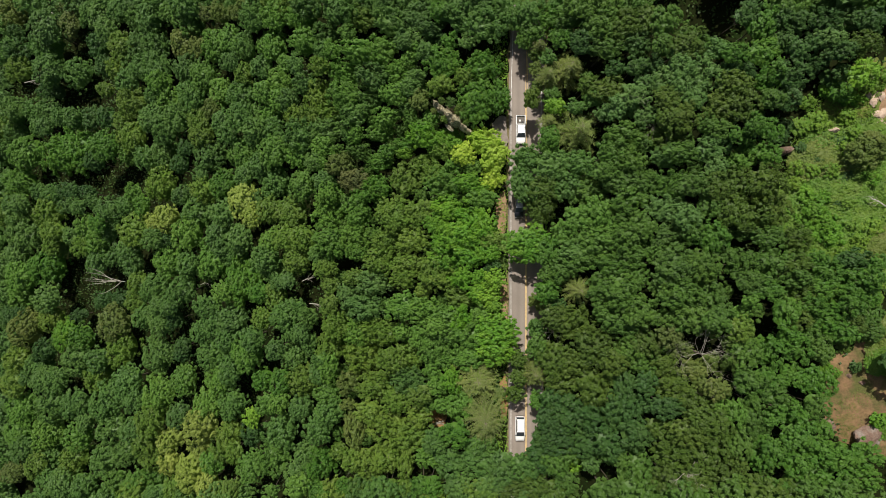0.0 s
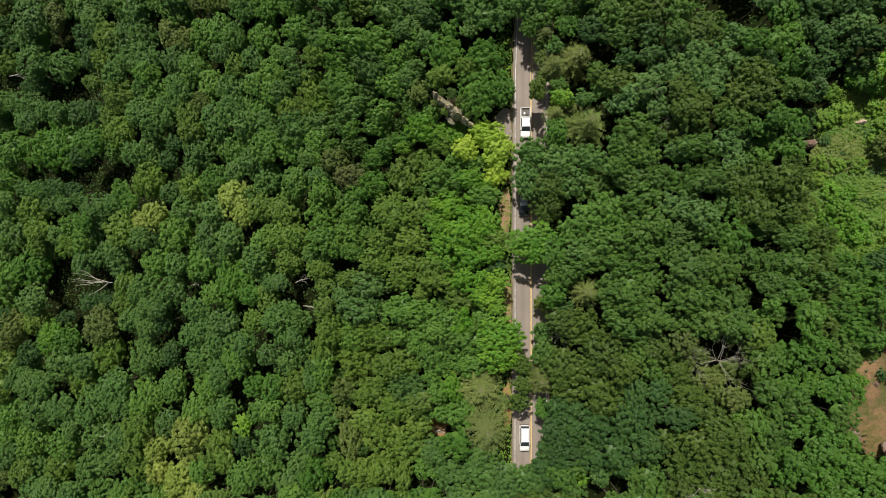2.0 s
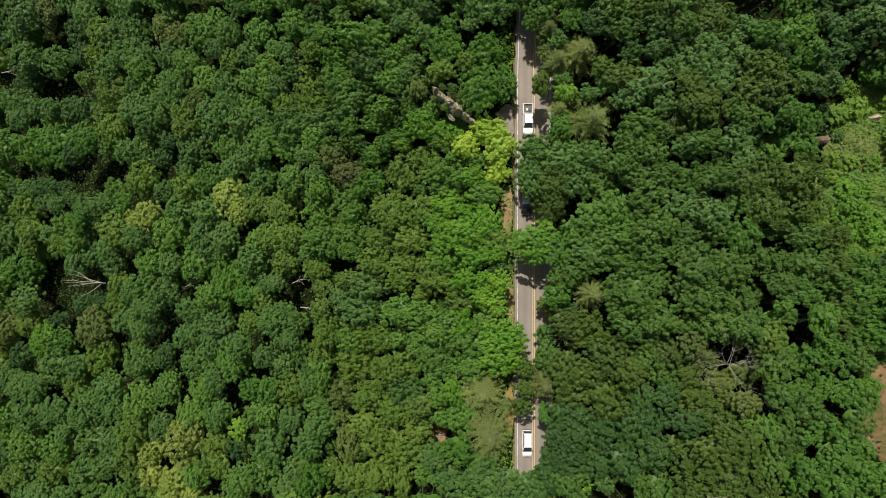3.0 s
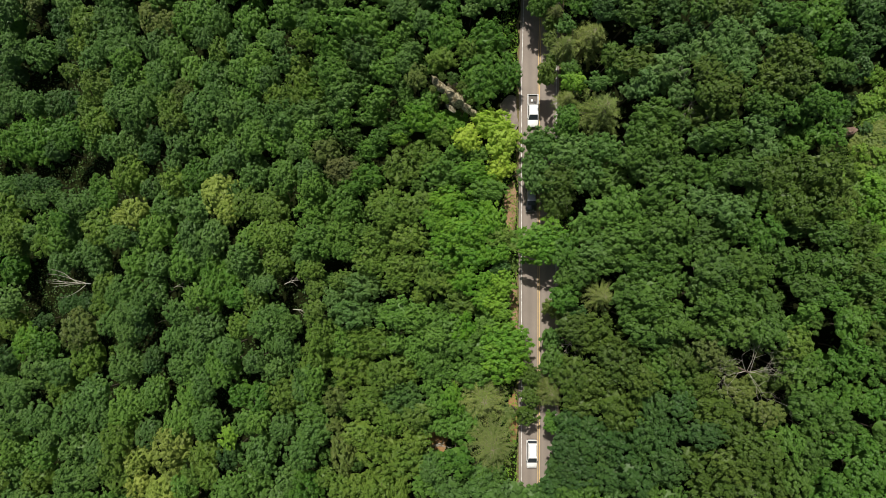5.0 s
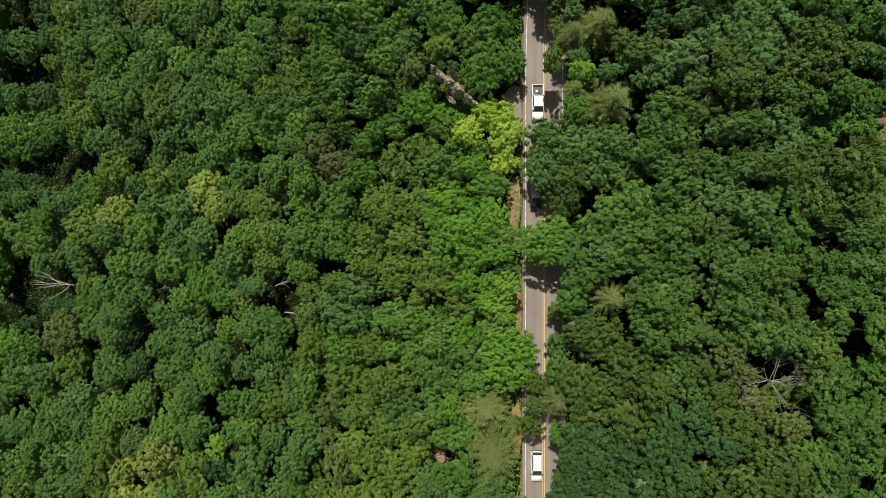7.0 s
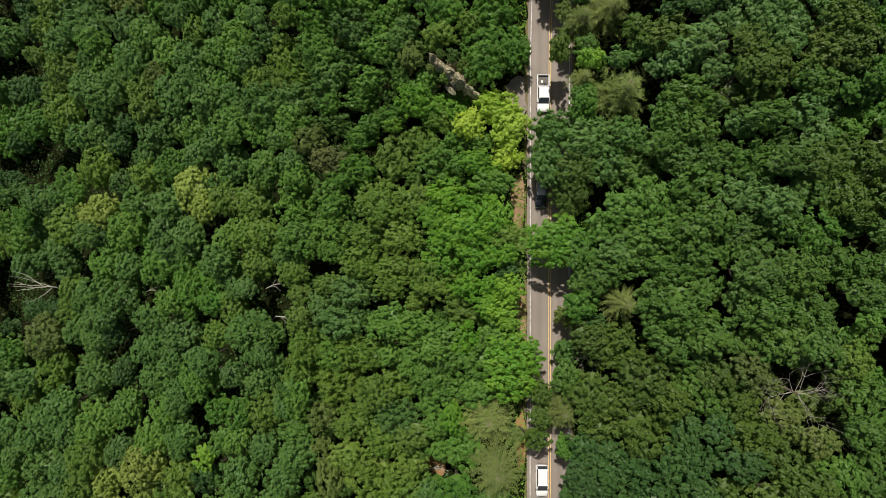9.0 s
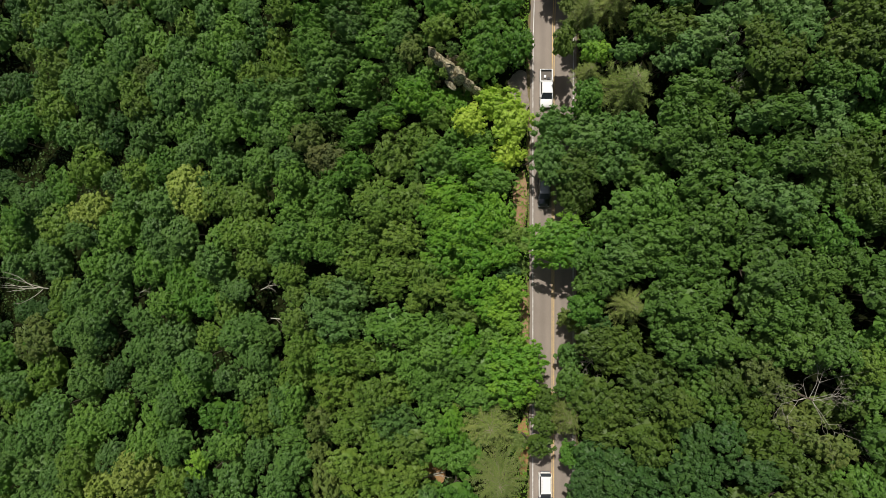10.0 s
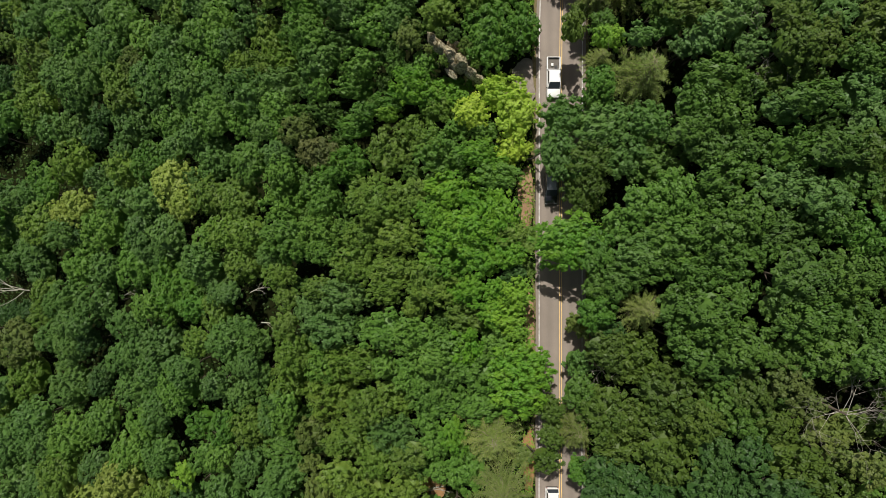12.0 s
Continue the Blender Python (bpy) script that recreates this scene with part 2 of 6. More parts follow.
def patch(name, cx, cy, rx, ry, mat, label, category, lift=0.05, seed=0):
    """An irregular flat patch of soil that follows the ground."""
    bm = bmesh.new()
    rings, seg = 9, 40
    centre = bm.verts.new((cx, cy, gz(cx, cy) + lift))
    last = None
    for r in range(1, rings + 1):
        row = []
        for s in range(seg):
            a = 2 * math.pi * s / seg
            k = r / rings * (1 + 0.30 * noise.noise(Vector((1.6 * math.cos(a) + seed, 1.6 * math.sin(a), seed))) + 0.12 * noise.noise(Vector((6 * math.cos(a), 6 * math.sin(a), seed + 5))))
            x, y = cx + rx * k * math.cos(a), cy + ry * k * math.sin(a)
            row.append(bm.verts.new((x, y, gz(x, y) + (lift if r < rings else -0.06))))
        for s in range(seg):
            if last:
                bm.faces.new((last[s], row[s], row[(s + 1) % seg], last[(s + 1) % seg]))
            else:
                bm.faces.new((centre, row[s], row[(s + 1) % seg]))
        last = row
    me = bpy.data.meshes.new(name)
    bm.to_mesh(me), bm.free()
    me.materials.append(mat)
    return tagged(new(name, me), label, category, kind="structure")


VERGE = rough_surface("grassy_verge", 0.7, [(0.3, (0.07, 0.09, 0.025)), (0.5, (0.18, 0.14, 0.075)), (0.7, (0.09, 0.11, 0.03))], 1.0, 0.05, 14.0)
ribbon("shoulder_west", -4.0, -3.6, ROAD_Z - 0.03, -90, 90, VERGE, "narrow roadside strip of thin grass and soil", "roadside", 1.5, 0.9, 0.3)
ribbon("shoulder_east", 3.6, 4.0, ROAD_Z - 0.03, -90, 90, VERGE, "narrow roadside strip of thin grass and soil", "roadside", 1.5, 1.0, 0.3)
patch("pulloff", 12.3, 24.6, 2.2, 3.6, GRAVEL, "pale gravel pull-off beside the road", "pull-off", 0.08, 2.0)
patch("dirt_bank", 12.3, 7.6, 1.3, 4.5, CLAY, "bare reddish soil on the road bank", "bare soil", 0.10, 4.0)
patch("dirt_verge", 12.7, -31.0, 1.0, 5.0, ORANGE_CLAY, "bare reddish soil on the road bank", "bare soil", 0.10, 7.0)
patch("dirt_verge_middle", 12.8, -11.0, 0.8, 6.0, CLAY, "bare reddish soil with dry grass on the road bank", "bare soil", 0.10, 9.0)
patch("dirt_verge_east", 21.7, -13.4, 0.8, 1.6, CLAY, "bare reddish soil beside the edge line", "bare soil", 0.10, 19.0)
patch("dirt_spot", -1.2, -38.5, 2.4, 2.6, ORANGE_CLAY, "bare orange soil showing between trees", "bare soil", 0.12, 3.0)
patch("dirt_clearing", 74.0, -25.0, 6.9, 11.6, SOIL, "sunlit bare brown soil clearing with thin grass", "clearing", 0.15, 11.0)
patch("dirt_slope", 77.4, 23.8, 3.4, 5.0, CLAY, "sunlit bare pinkish soil slope beside brambles", "clearing", 0.15, 13.0)
patch("grass_slope", 72.0, 12.0, 11.0, 20.0, rough_surface("dry_grass", 0.4, [(0.3, (0.09, 0.12, 0.03)), (0.55, (0.14, 0.16, 0.04)), (0.75, (0.24, 0.21, 0.09))], 1.0, 0.06, 14.0), "bright grassy slope overgrown with brambles", "grass", 0.10, 17.0)

# ---- trees ----
rng = np.random.default_rng(11)


def leaf_quads(centres, normals, size):
    """Pointed, slightly folded leaf sprays lying across the normals."""
    k = len(centres)
    normals = normals / np.maximum(np.linalg.norm(normals, axis=1, keepdims=True), 1e-6)
    t = np.cross(normals, rng.normal(size=(k, 3)))
    t /= np.maximum(np.linalg.norm(t, axis=1, keepdims=True), 1e-6)
    b = np.cross(normals, t)
    s = size * rng.uniform(0.65, 1.3, (k, 1))
    droop = normals * s * rng.uniform(0.05, 0.35, (k, 1))
    p = np.stack([centres + t * s * 0.62, centres + b * s * 0.42 - droop, centres - t * s * 0.62, centres - b * s * 0.42 - droop], 1)
    return p.reshape(-1, 3), np.arange(4 * k).reshape(-1, 4)


CORE_V = np.array([(1, 0, -0.35), (0, 1, -0.35), (-1, 0, -0.35), (0, -1, -0.35), (0, 0, 0.85)])
CORE_F = [[0, 1, 4], [1, 2, 4], [2, 3, 4], [3, 0, 4]]


def crown_mesh(name, R, flat, floret, per_floret, leaf, seed, ragged=0.14, fill=1.8, form=0.3, jitter=0.5, deep=0.42):
    """A crown of radius R: leafy florets on rounded boughs over an uneven dome, with crevices between them; its foot is at z = 0."""
    r = np.random.default_rng(seed)
    n = int(fill * (R / floret) ** 2)
    i = np.arange(n) + 0.5
    rho, ang = np.clip((i / n) ** 0.48 + r.normal(0, 0.035, n), 0, 1.04), i * 2.39996 + r.uniform(0, 6) + r.normal(0, 0.1, n)
    ph = r.uniform(0, 6.28, 5)
    lobe = 1 + ragged * (0.45 * np.sin(2 * ang + ph[0]) + 0.45 * np.sin(3 * ang + ph[1]) + 0.4 * np.sin(5 * ang + ph[2]))
    hgt = R * flat
    x, y = 0.93 * R * rho * lobe * np.cos(ang), 0.93 * R * rho * lobe * np.sin(ang)
    dome = np.sqrt(np.clip(1 - (0.97 * np.clip(rho, 0, 1)) ** 2.2, 0.0, 1))
    bough = 0.9 + 0.24 * R
    m = max(4, int(3.4 * (R / bough) ** 2))
    j = np.arange(m) + 0.5
    bx, by = [R * (j / m) ** 0.5 * f(j * 2.39996 + ph[3]) + r.normal(0, 0.25 * bough, m) for f in (np.cos, np.sin)]
    away = np.hypot(x[:, None] - bx, y[:, None] - by)
    own = away.argmin(1)
    d = np.clip(away.min(1) / (0.62 * bough), 0, 1.4)
    x, y = x + 0.10 * (bx[own] - x), y + 0.10 * (by[own] - y)
    z = hgt * dome - deep * bough * d ** 2 + (r.normal(0, 0.15, m) * bough)[own] + r.normal(0, jitter * floret, n)
    keep = r.uniform(size=n) > 0.07 * (rho > 0.3)
    C = np.stack([x, y, z], 1)[keep]
    cr = floret * r.uniform(0.68, 1.18, len(C))
    out = np.stack([C[:, 0], C[:, 1], 0.7 * R + 0 * C[:, 2]], 1)
    out /= np.linalg.norm(out, axis=1, keepdims=True)
    k = len(C)
    seg, rings = 12, (0.0, 0.34, 0.62, 0.84)
    inner = [(0.0, 0.0, hgt - 1.35 * bough)]
    for q in rings[1:]:
        for a in 2 * math.pi * (np.arange(seg) + 0.5 * r.uniform()) / seg:
            w = 0.86 * R * q * (1 + ragged * (0.45 * math.sin(2 * a + ph[0]) + 0.45 * math.sin(3 * a + ph[1])))
            inner.append((w * math.cos(a), w * math.sin(a), hgt * math.sqrt(1 - (0.97 * q) ** 2.2) - bough * r.uniform(1.1, 1.45)))
    shell = [[0, 1 + a, 1 + (a + 1) % seg] for a in range(seg)]
    shell += [[1 + b * seg + a, 1 + b * seg + seg + a, 1 + b * seg + seg + (a + 1) % seg, 1 + b * seg + (a + 1) % seg] for b in range(2) for a in range(seg)]
    V = [np.array(inner), (CORE_V[None] * (0.84 * cr)[:, None, None] * r.uniform(0.85, 1.1, (k, 5, 1)) + C[:, None]).reshape(-1, 3)]
    base = len(inner)
    Fs = shell + [[a + base + 5 * q for a in f] for q in range(k) for f in CORE_F]
    total = per_floret * k
    who = np.arange(total) % k
    d = r.normal(size=(total, 3))
    d[:, 2] = np.abs(d[:, 2]) * 1.1 - 0.2
    d += 0.55 * out[who]
    d /= np.linalg.norm(d, axis=1, keepdims=True)
    pos = C[who] + d * (cr[who] * r.uniform(0.72, 1.08, total))[:, None]
    nor = d + out[who] * form + np.array([0, 0, 0.2]) + 0.1 * r.normal(size=d.shape)
    qv, qf = leaf_quads(pos, nor, leaf)
    V.append(qv)
    Fs += (qf + base + 5 * k).tolist()
    V = np.concatenate(V)
    V[:, 2] -= V[:, 2].min()
    return mesh_of(name, V.tolist(), Fs, LEAF["oak"]), float(V[:, 2].max())


def mound_mesh(name, R, H, seed):
    """A low sprawling mound of weeds and vines over an uneven cushion; its foot is at z = 0."""
    r = np.random.default_rng(seed)

    def height(x, y):
        q = np.clip(np.hypot(x, y) / R, 0, 1)
        return H * (1 - q ** 2) ** 1.6 + 0.16 * np.sin(2.1 * x + seed) * np.sin(2.4 * y + 2 * seed) + 0.10 * np.sin(5.3 * x + y) * np.sin(4.7 * y - x + seed)

    seg = 16
    v = [(0.0, 0.0, float(height(0.0, 0.0)) - 0.25)]
    for q in (0.3, 0.6, 0.85, 1.08):
        for a in 2 * math.pi * np.arange(seg) / seg:
            w = R * q * (1 + 0.16 * math.sin(3 * a + seed) + 0.10 * math.sin(5 * a))
            v.append((w * math.cos(a), w * math.sin(a), float(height(w * math.cos(a), w * math.sin(a))) - 0.25 - 0.15 * (q > 1)))
    f = [[0, 1 + a, 1 + (a + 1) % seg] for a in range(seg)]
    f += [[1 + b * seg + a, 1 + b * seg + seg + a, 1 + b * seg + seg + (a + 1) % seg, 1 + b * seg + (a + 1) % seg] for b in range(3) for a in range(seg)]
    n = 2300
    rho, ang = 1.08 * np.sqrt(r.uniform(size=n)), r.uniform(0, 2 * math.pi, n)
    x, y = [R * rho * (1 + 0.16 * np.sin(3 * ang + seed)) * c(ang) for c in (np.cos, np.sin)]
    tall = np.clip(r.normal(0, 0.5, n), -0.4, 2) * (0.12 + 0.5 * (np.sin(1.7 * x + seed) * np.sin(1.9 * y) > 0.35))
    qv, qf = leaf_quads(np.stack([x, y, height(x, y) + tall], 1), np.array([0, 0, 1.0]) + 0.8 * r.normal(size=(n, 3)), 0.26)
    V = np.concatenate([np.array(v), qv])
    V[:, 2] -= V[:, 2].min()
    return mesh_of(name, V.tolist(), f + (qf + len(v)).tolist(), LEAF["oak"]), float(V[:, 2].max())


def tube(path, radii, sides=6):
    """Vertices and faces of a tapered limb along a path."""
    path = [Vector(p) for p in path]
    v, f = [], []
    for i, p in enumerate(path):
        d = (path[min(i + 1, len(path) - 1)] - path[max(i - 1, 0)]).normalized()
        a = d.orthogonal().normalized()
        b = d.cross(a)
        for s in range(sides):
            g = 2 * math.pi * s / sides
            v.append(tuple(p + (a * math.cos(g) + b * math.sin(g)) * radii[i]))
        if i:
            k = i * sides
            f += [(k - sides + s, k - sides + (s + 1) % sides, k + (s + 1) % sides, k + s) for s in range(sides)]
    f.append(tuple(range((len(path) - 1) * sides, len(path) * sides)))
    return v, f


def joined(name, pieces, mat, smooth_shade=True):
    V, Fs = [], []
    for v, f in pieces:
        o = len(V)
        V += v
        Fs += [tuple(i + o for i in q) for q in f]
    return mesh_of(name, V, Fs, mat, smooth_shade)


def trunk_mesh(seed, spread=3.2):
    """A tapered trunk with rising limbs, ten metres high; its foot flares."""
    r = random.Random(seed)
    bend = [(0.18 * r.uniform(-1, 1) * i, 0.18 * r.uniform(-1, 1) * i) for i in range(6)]
    z = [-0.6, 0.3, 2.5, 4.8, 7.0, 9.2]
    path = [(bend[i][0], bend[i][1], z[i]) for i in range(6)]
    out = [tube(path, [0.42, 0.30, 0.24, 0.19, 0.13, 0.05], 6)]
    for k in range(6):
        a, s = r.uniform(0, 6.28), r.uniform(0.4, 0.85)
        j = 3 if s < 0.6 else 4
        p = Vector(path[j])
        ln = spread * r.uniform(0.6, 1.0)
        q = p + Vector((math.cos(a) * ln * 0.55, math.sin(a) * ln * 0.55, 0.9))
        e = p + Vector((math.cos(a + 0.3) * ln, math.sin(a + 0.3) * ln, 1.9))
        out.append(tube([p, q, e], [0.11, 0.075, 0.03], 4))
    return joined("trunk", out, BARK)


def pine_mesh(name, R, H, seed):
    """A pine: whorls of long branches that carry fans of needles, shorter towards the tip; foot at z = 0."""
    r = np.random.default_rng(seed)
    V, Fs, off, wood = [], [], 0, []
    for wgt in np.linspace(0, 1, 13):
        z0 = H * (0.12 + 0.86 * wgt)
        ln = R * (1.0 - 0.80 * wgt ** 1.3)
        for a in np.linspace(0, 6.28, 11 if wgt < 0.75 else 7, endpoint=False) + r.uniform(0, 6.28):
            a = a + r.normal(0, 0.12)
            L = ln * r.uniform(0.72, 1.12)
            d = np.array([math.cos(a), math.sin(a), 0])
            side = np.array([-d[1], d[0], 0])
            m = max(5, int(L * 9.0))
            t = np.linspace(0.10, 1, m) + r.normal(0, 0.02, m)
            base = d * (t * L)[:, None] + np.array([0, 0, 1]) * (z0 + 0.30 * L * t - 0.34 * L * t * t)[:, None]
            base += side * (0.10 * np.sin(t * 7 + a * 5))[:, None]
            for sgn in (-1.0, 0.0, 1.0):
                way = d * r.uniform(0.5, 1.0, (m, 1)) + side * (sgn * r.uniform(0.4, 1.2, (m, 1))) + np.array([0, 0, 1.0]) * r.normal(0.12, 0.3, (m, 1))
                tip = base + way * 0.36
                wv = np.cross(way, np.array([0, 0, 1.0]) + 0.5 * r.normal(size=(m, 3)))
                wv *= 0.030 / np.maximum(np.linalg.norm(wv, axis=1, keepdims=True), 1e-6)
                mid = (tip + base) / 2
                q = np.stack([base, mid + wv, tip, mid - wv], 1).reshape(-1, 3)
                V.append(q)
                Fs += (np.arange(4 * m).reshape(-1, 4) + off).tolist()
                off += 4 * m
            arm = [tuple(base[0]), tuple(base[m // 2]), tuple(base[-1])]
            tv, tf = tube(arm, [0.05, 0.035, 0.012], 3)
            V.append(np.array(tv))
            wood += range(len(Fs), len(Fs) + len(tf))
            Fs += [[i + off for i in q] for q in tf]
            off += len(tv)
    V = np.concatenate(V)
    kind = np.zeros(len(Fs), int)
    kind[wood] = 1
    return mesh_of(name, V.tolist(), Fs, [LEAF["pine"], TWIG], False, kind.tolist()), H


FLORET = (0.88, 1.0, 1.14, 0.94, 1.06, 0.82, 1.1, 0.98)
# radius -> crowns of that size (mesh, height)
CROWNS = {
    1.5: [crown_mesh("crown", 1.5, 0.9, 0.37 * FLORET[i], 13, 0.21, 40 + i, jitter=0.6) for i in range(4)],
    2.4: [crown_mesh("crown", 2.4, 0.85, 0.46 * FLORET[i], 13, 0.24, 60 + i, jitter=0.56, deep=0.28) for i in range(6)],
    3.4: [crown_mesh("crown", 3.4, 0.8, 0.53 * FLORET[i], 13, 0.26, 20 + i, jitter=0.58, deep=0.28) for i in range(8)],
    4.6: [crown_mesh("crown", 4.6, 0.72, 0.58 * FLORET[i], 13, 0.28, 50 + i, jitter=0.58, deep=0.27) for i in range(8)],
}
FAR_CROWNS = {
    3.0: [crown_mesh("crown", 3.0, 1.35, 0.52 * FLORET[i], 9, 0.30, 120 + i, jitter=0.42, deep=0.36) for i in range(6)],
    4.2: [crown_mesh("crown", 4.2, 1.35, 0.57 * FLORET[i], 9, 0.33, 130 + i, jitter=0.42, deep=0.36) for i in range(8)],
    5.6: [crown_mesh("crown", 5.6, 1.25, 0.64 * FLORET[i], 9, 0.36, 150 + i, jitter=0.42, deep=0.36) for i in range(8)],
}
MOUNDS = [mound_mesh("crown", 3.2, 1.15, 170 + i) for i in range(6)]
PINES = [pine_mesh("crown", 4.2, 8.5, 70 + i) for i in range(3)]
TRUNKS = [trunk_mesh(80 + i) for i in range(4)]
pick = random.Random(4)
PLANTED = []


def child(name, data, parent, loc=(0, 0, 0), scale=(1, 1, 1), turn=0.0, mat=None, label=""):
    ob = new(name, data)
    ob.parent, ob.location, ob.scale = parent, loc, scale
    ob.rotation_euler.z = turn
    if mat:
        ob.material_slots[0].link = "OBJECT"
        ob.material_slots[0].material = mat
    if label:
        ob["label"] = label
    return ob


def root_x(x):
    """Where a tree stands whose crown hangs over x: never on the road."""
    return x if x < 12.6 or x > 22.0 else (12.4 if x < 15.5 else 22.3)


def near_road(x):
    return " beside the road" if 8 < x < 26 else ""


def plant(name, leaf, x, y, r, top, label, category="tree", group="forest trees", long=1.0):
    """One tree: its crown over x, y with radius r, longer along y by the factor long; its top at that height; beside the road it leans out from the verge."""
    turn = pick.uniform(0, 6.28) if long == 1.0 else pick.choice((0, math.pi)) + pick.uniform(-0.25, 0.25)
    fx = root_x(x)
    g = gz(fx, y)
    h = max(top - g, 1.0)
    tree = tagged(new(name), label + near_road(x), category, group)
    tree.location = (fx, y, g)
    steep = x + 9 * math.sin(0.23 * y + 0.7) + 7 * math.sin(0.9 * x + 0.5 * y) < -26
    shapes = FAR_CROWNS if steep and r > 2.2 else CROWNS
    size = min(shapes, key=lambda k: abs(math.log(k / (r * math.sqrt(long)))))
    me, ch = pick.choice(shapes[size])
    if group == "shrubs of the clearing":
        size, (me, ch) = 3.2, pick.choice(MOUNDS)
        h = 1.0 + 0.16 * r
    PLANTED.append((x, y, r))
    s = (1.1 if steep else 1.16 if x < 22 else 1.21) * r / size
    sz = s * math.sqrt(long) * pick.uniform(0.9, 1.15) * (1 if steep else 1 + 0.35 * float(smooth(8.0, -26.0, x)))
    if ch * sz > 0.92 * h:
        sz = (1.0 if group == "shrubs of the clearing" else 0.92) * h / ch
    stem = child("trunk", pick.choice(TRUNKS), tree, (0, 0, 0), (0.12 + 0.16 * r, 0.12 + 0.16 * r, (h - 0.62 * ch * sz) / 9.3), 0.0 if fx != x else pick.uniform(0, 6.28))
    stem.rotation_euler.y = math.atan2(x - fx, h)
    crown = child("crown", me, tree, (x - fx, 0, h - ch * sz), (s * pick.uniform(0.95, 1.05), s * long * pick.uniform(0.95, 1.05), sz), turn, LEAF[leaf])
    if group == "shrubs of the clearing":
        lie = (gz(x + 2, y) - gz(x - 2, y)) / 4
        crown.rotation_euler = (0, -math.atan(lie), 0)
    return tree


def oak(x, y, r, top, long=1.0):
    return plant("broadleaf_tree", "oak", x, y, r, top, "broadleaf tree with a dense mid-green rounded crown", long=long)


def dark(x, y, r, top, long=1.0):
    return plant("dark_green_tree", "dark", x, y, r, top, "broadleaf tree with a dark green crown", long=long)


def fresh(x, y, r, top, long=1.0):
    return plant("fresh_green_tree", "fresh", x, y, r, top, "broadleaf tree with a fresh saturated green crown", long=long)


def olive(x, y, r, top, long=1.0):
    return plant("olive_green_tree", "olive", x, y, r, top, "broadleaf tree with a dense olive-green crown", long=long)


def forest(x, y, r, top, long=1.0):
    return plant("forest_green_tree", "forest", x, y, r, top, "broadleaf tree with a deep forest-green clumped crown", long=long)


def deep(x, y, r, top, long=1.0):
    return plant("deep_olive_tree", "deep", x, y, r, top, "broadleaf tree with a deep olive-green dense crown", long=long)


def yellow(x, y, r, top, long=1.0):
    return plant("yellow_green_tree", "yellow", x, y, r, top, "broadleaf tree with a bright yellow-green crown", long=long)


def pale(x, y, r, top, long=1.0):
    return plant("flowering_tree", "pale", x, y, r, top, "broadleaf tree with a pale yellowish flowering crown", long=long)


def vivid(x, y, r, top, long=1.0):
    return plant("vivid_green_tree", "vivid", x, y, r, top, "broadleaf tree with a vivid sunlit green crown", long=long)


def light(x, y, r, top, long=1.0):
    return plant("light_green_tree", "light", x, y, r, top, "broadleaf tree with a light green sunlit crown", long=long)


def lime(x, y, r, top, long=1.0):
    return plant("young_tree", "lime", x, y, r, top, "young broadleaf tree with soft lime-green leaves", long=long)


def brown(x, y, r, top, long=1.0):
    return plant("thin_broadleaf_tree", "brown", x, y, r, top, "broadleaf tree with a thin brownish-green crown", long=long)


def tan_tree(x, y, r, top, long=1.0):
    return plant("tan_tree", "tan", x, y, r, top, "broadleaf tree with a thin tan-brown crown", long=long)


def blue(x, y, r, top, long=1.0):
    return plant("bluish_green_tree", "blue", x, y, r, top, "broadleaf tree with a cool bluish-green crown", long=long)


def low_green(x, y, r, top):
    return plant("shrub", "meadow", x, y, r, top, "low fresh green shrub on the open slope", "shrub", "shrubs of the clearing")


def low_olive(x, y, r, top):
    return plant("shrub", "dry", x, y, r, top, "low olive-green shrub on the open slope", "shrub", "shrubs of the clearing")


def sapling(x, y, r, top):
    return plant("sapling", "dark", x, y, r, top, "dark green sapling in a shaded gap", "sapling", "understory saplings")


def rust_bush(x, y, r, top, long=1.0):
    return plant("rust_brown_bush", "rust", x, y, r, top, "small rust-brown dried bush", "shrub", long=long)


def bush(leaf, label, x, y, r, height):
    return plant("bush", leaf, x, y, r, gz(x, y) + height, label, "shrub", "bushes of the clearing")


vine = functools.partial(bush, "vivid", "vivid green leafy vine mound on the open slope")
weed = functools.partial(bush, "shrub", "bright lime-green weed clump on the open slope")
# dark leaves that mostly stand in for shade in the hollows of the brambles
dark_bush_or_hollow = functools.partial(bush, "dark", "small dark green bush, mostly standing in for a shaded hollow")
brown_bush = functools.partial(bush, "brown", "olive-brown bush standing above the brambles")


def shrub(x, y, r, top):
    return plant("shrub", "shrub", x, y, r, top, "low bright green bramble shrub on the open slope", "shrub", "shrubs of the clearing")


def dark_pine(x, y, r, top, long=1.0):
    return pine(x, y, r, top, long, "dark_pine", "pine tree with dull dark green feathery branches")


def pine(x, y, r, top, long=1.0, leaf="pine", label="pine tree with long feathery olive branches"):
    fx = root_x(x)
    g = gz(fx, y)
    h = max(top - g, 2.0)
    tree = tagged(new("pine_tree"), label + near_road(x), "tree", "pine trees")
    tree.location = (fx, y, g)
    me, ch = pick.choice(PINES)
    s = 1.18 * r / 4.2
    sz = min(0.75 * h / ch, 1.25 * s)
    child("trunk", TRUNKS[0], tree, (0, 0, 0), (0.7, 0.7, (h - 0.3) / 9.3)).rotation_euler.y = math.atan2(x - fx, h)
    child("crown", me, tree, (x - fx, 0, h - ch * sz), (s, s * long, sz), pick.choice((0, math.pi)), LEAF[leaf], "radiating branches of long needles")
    return tree


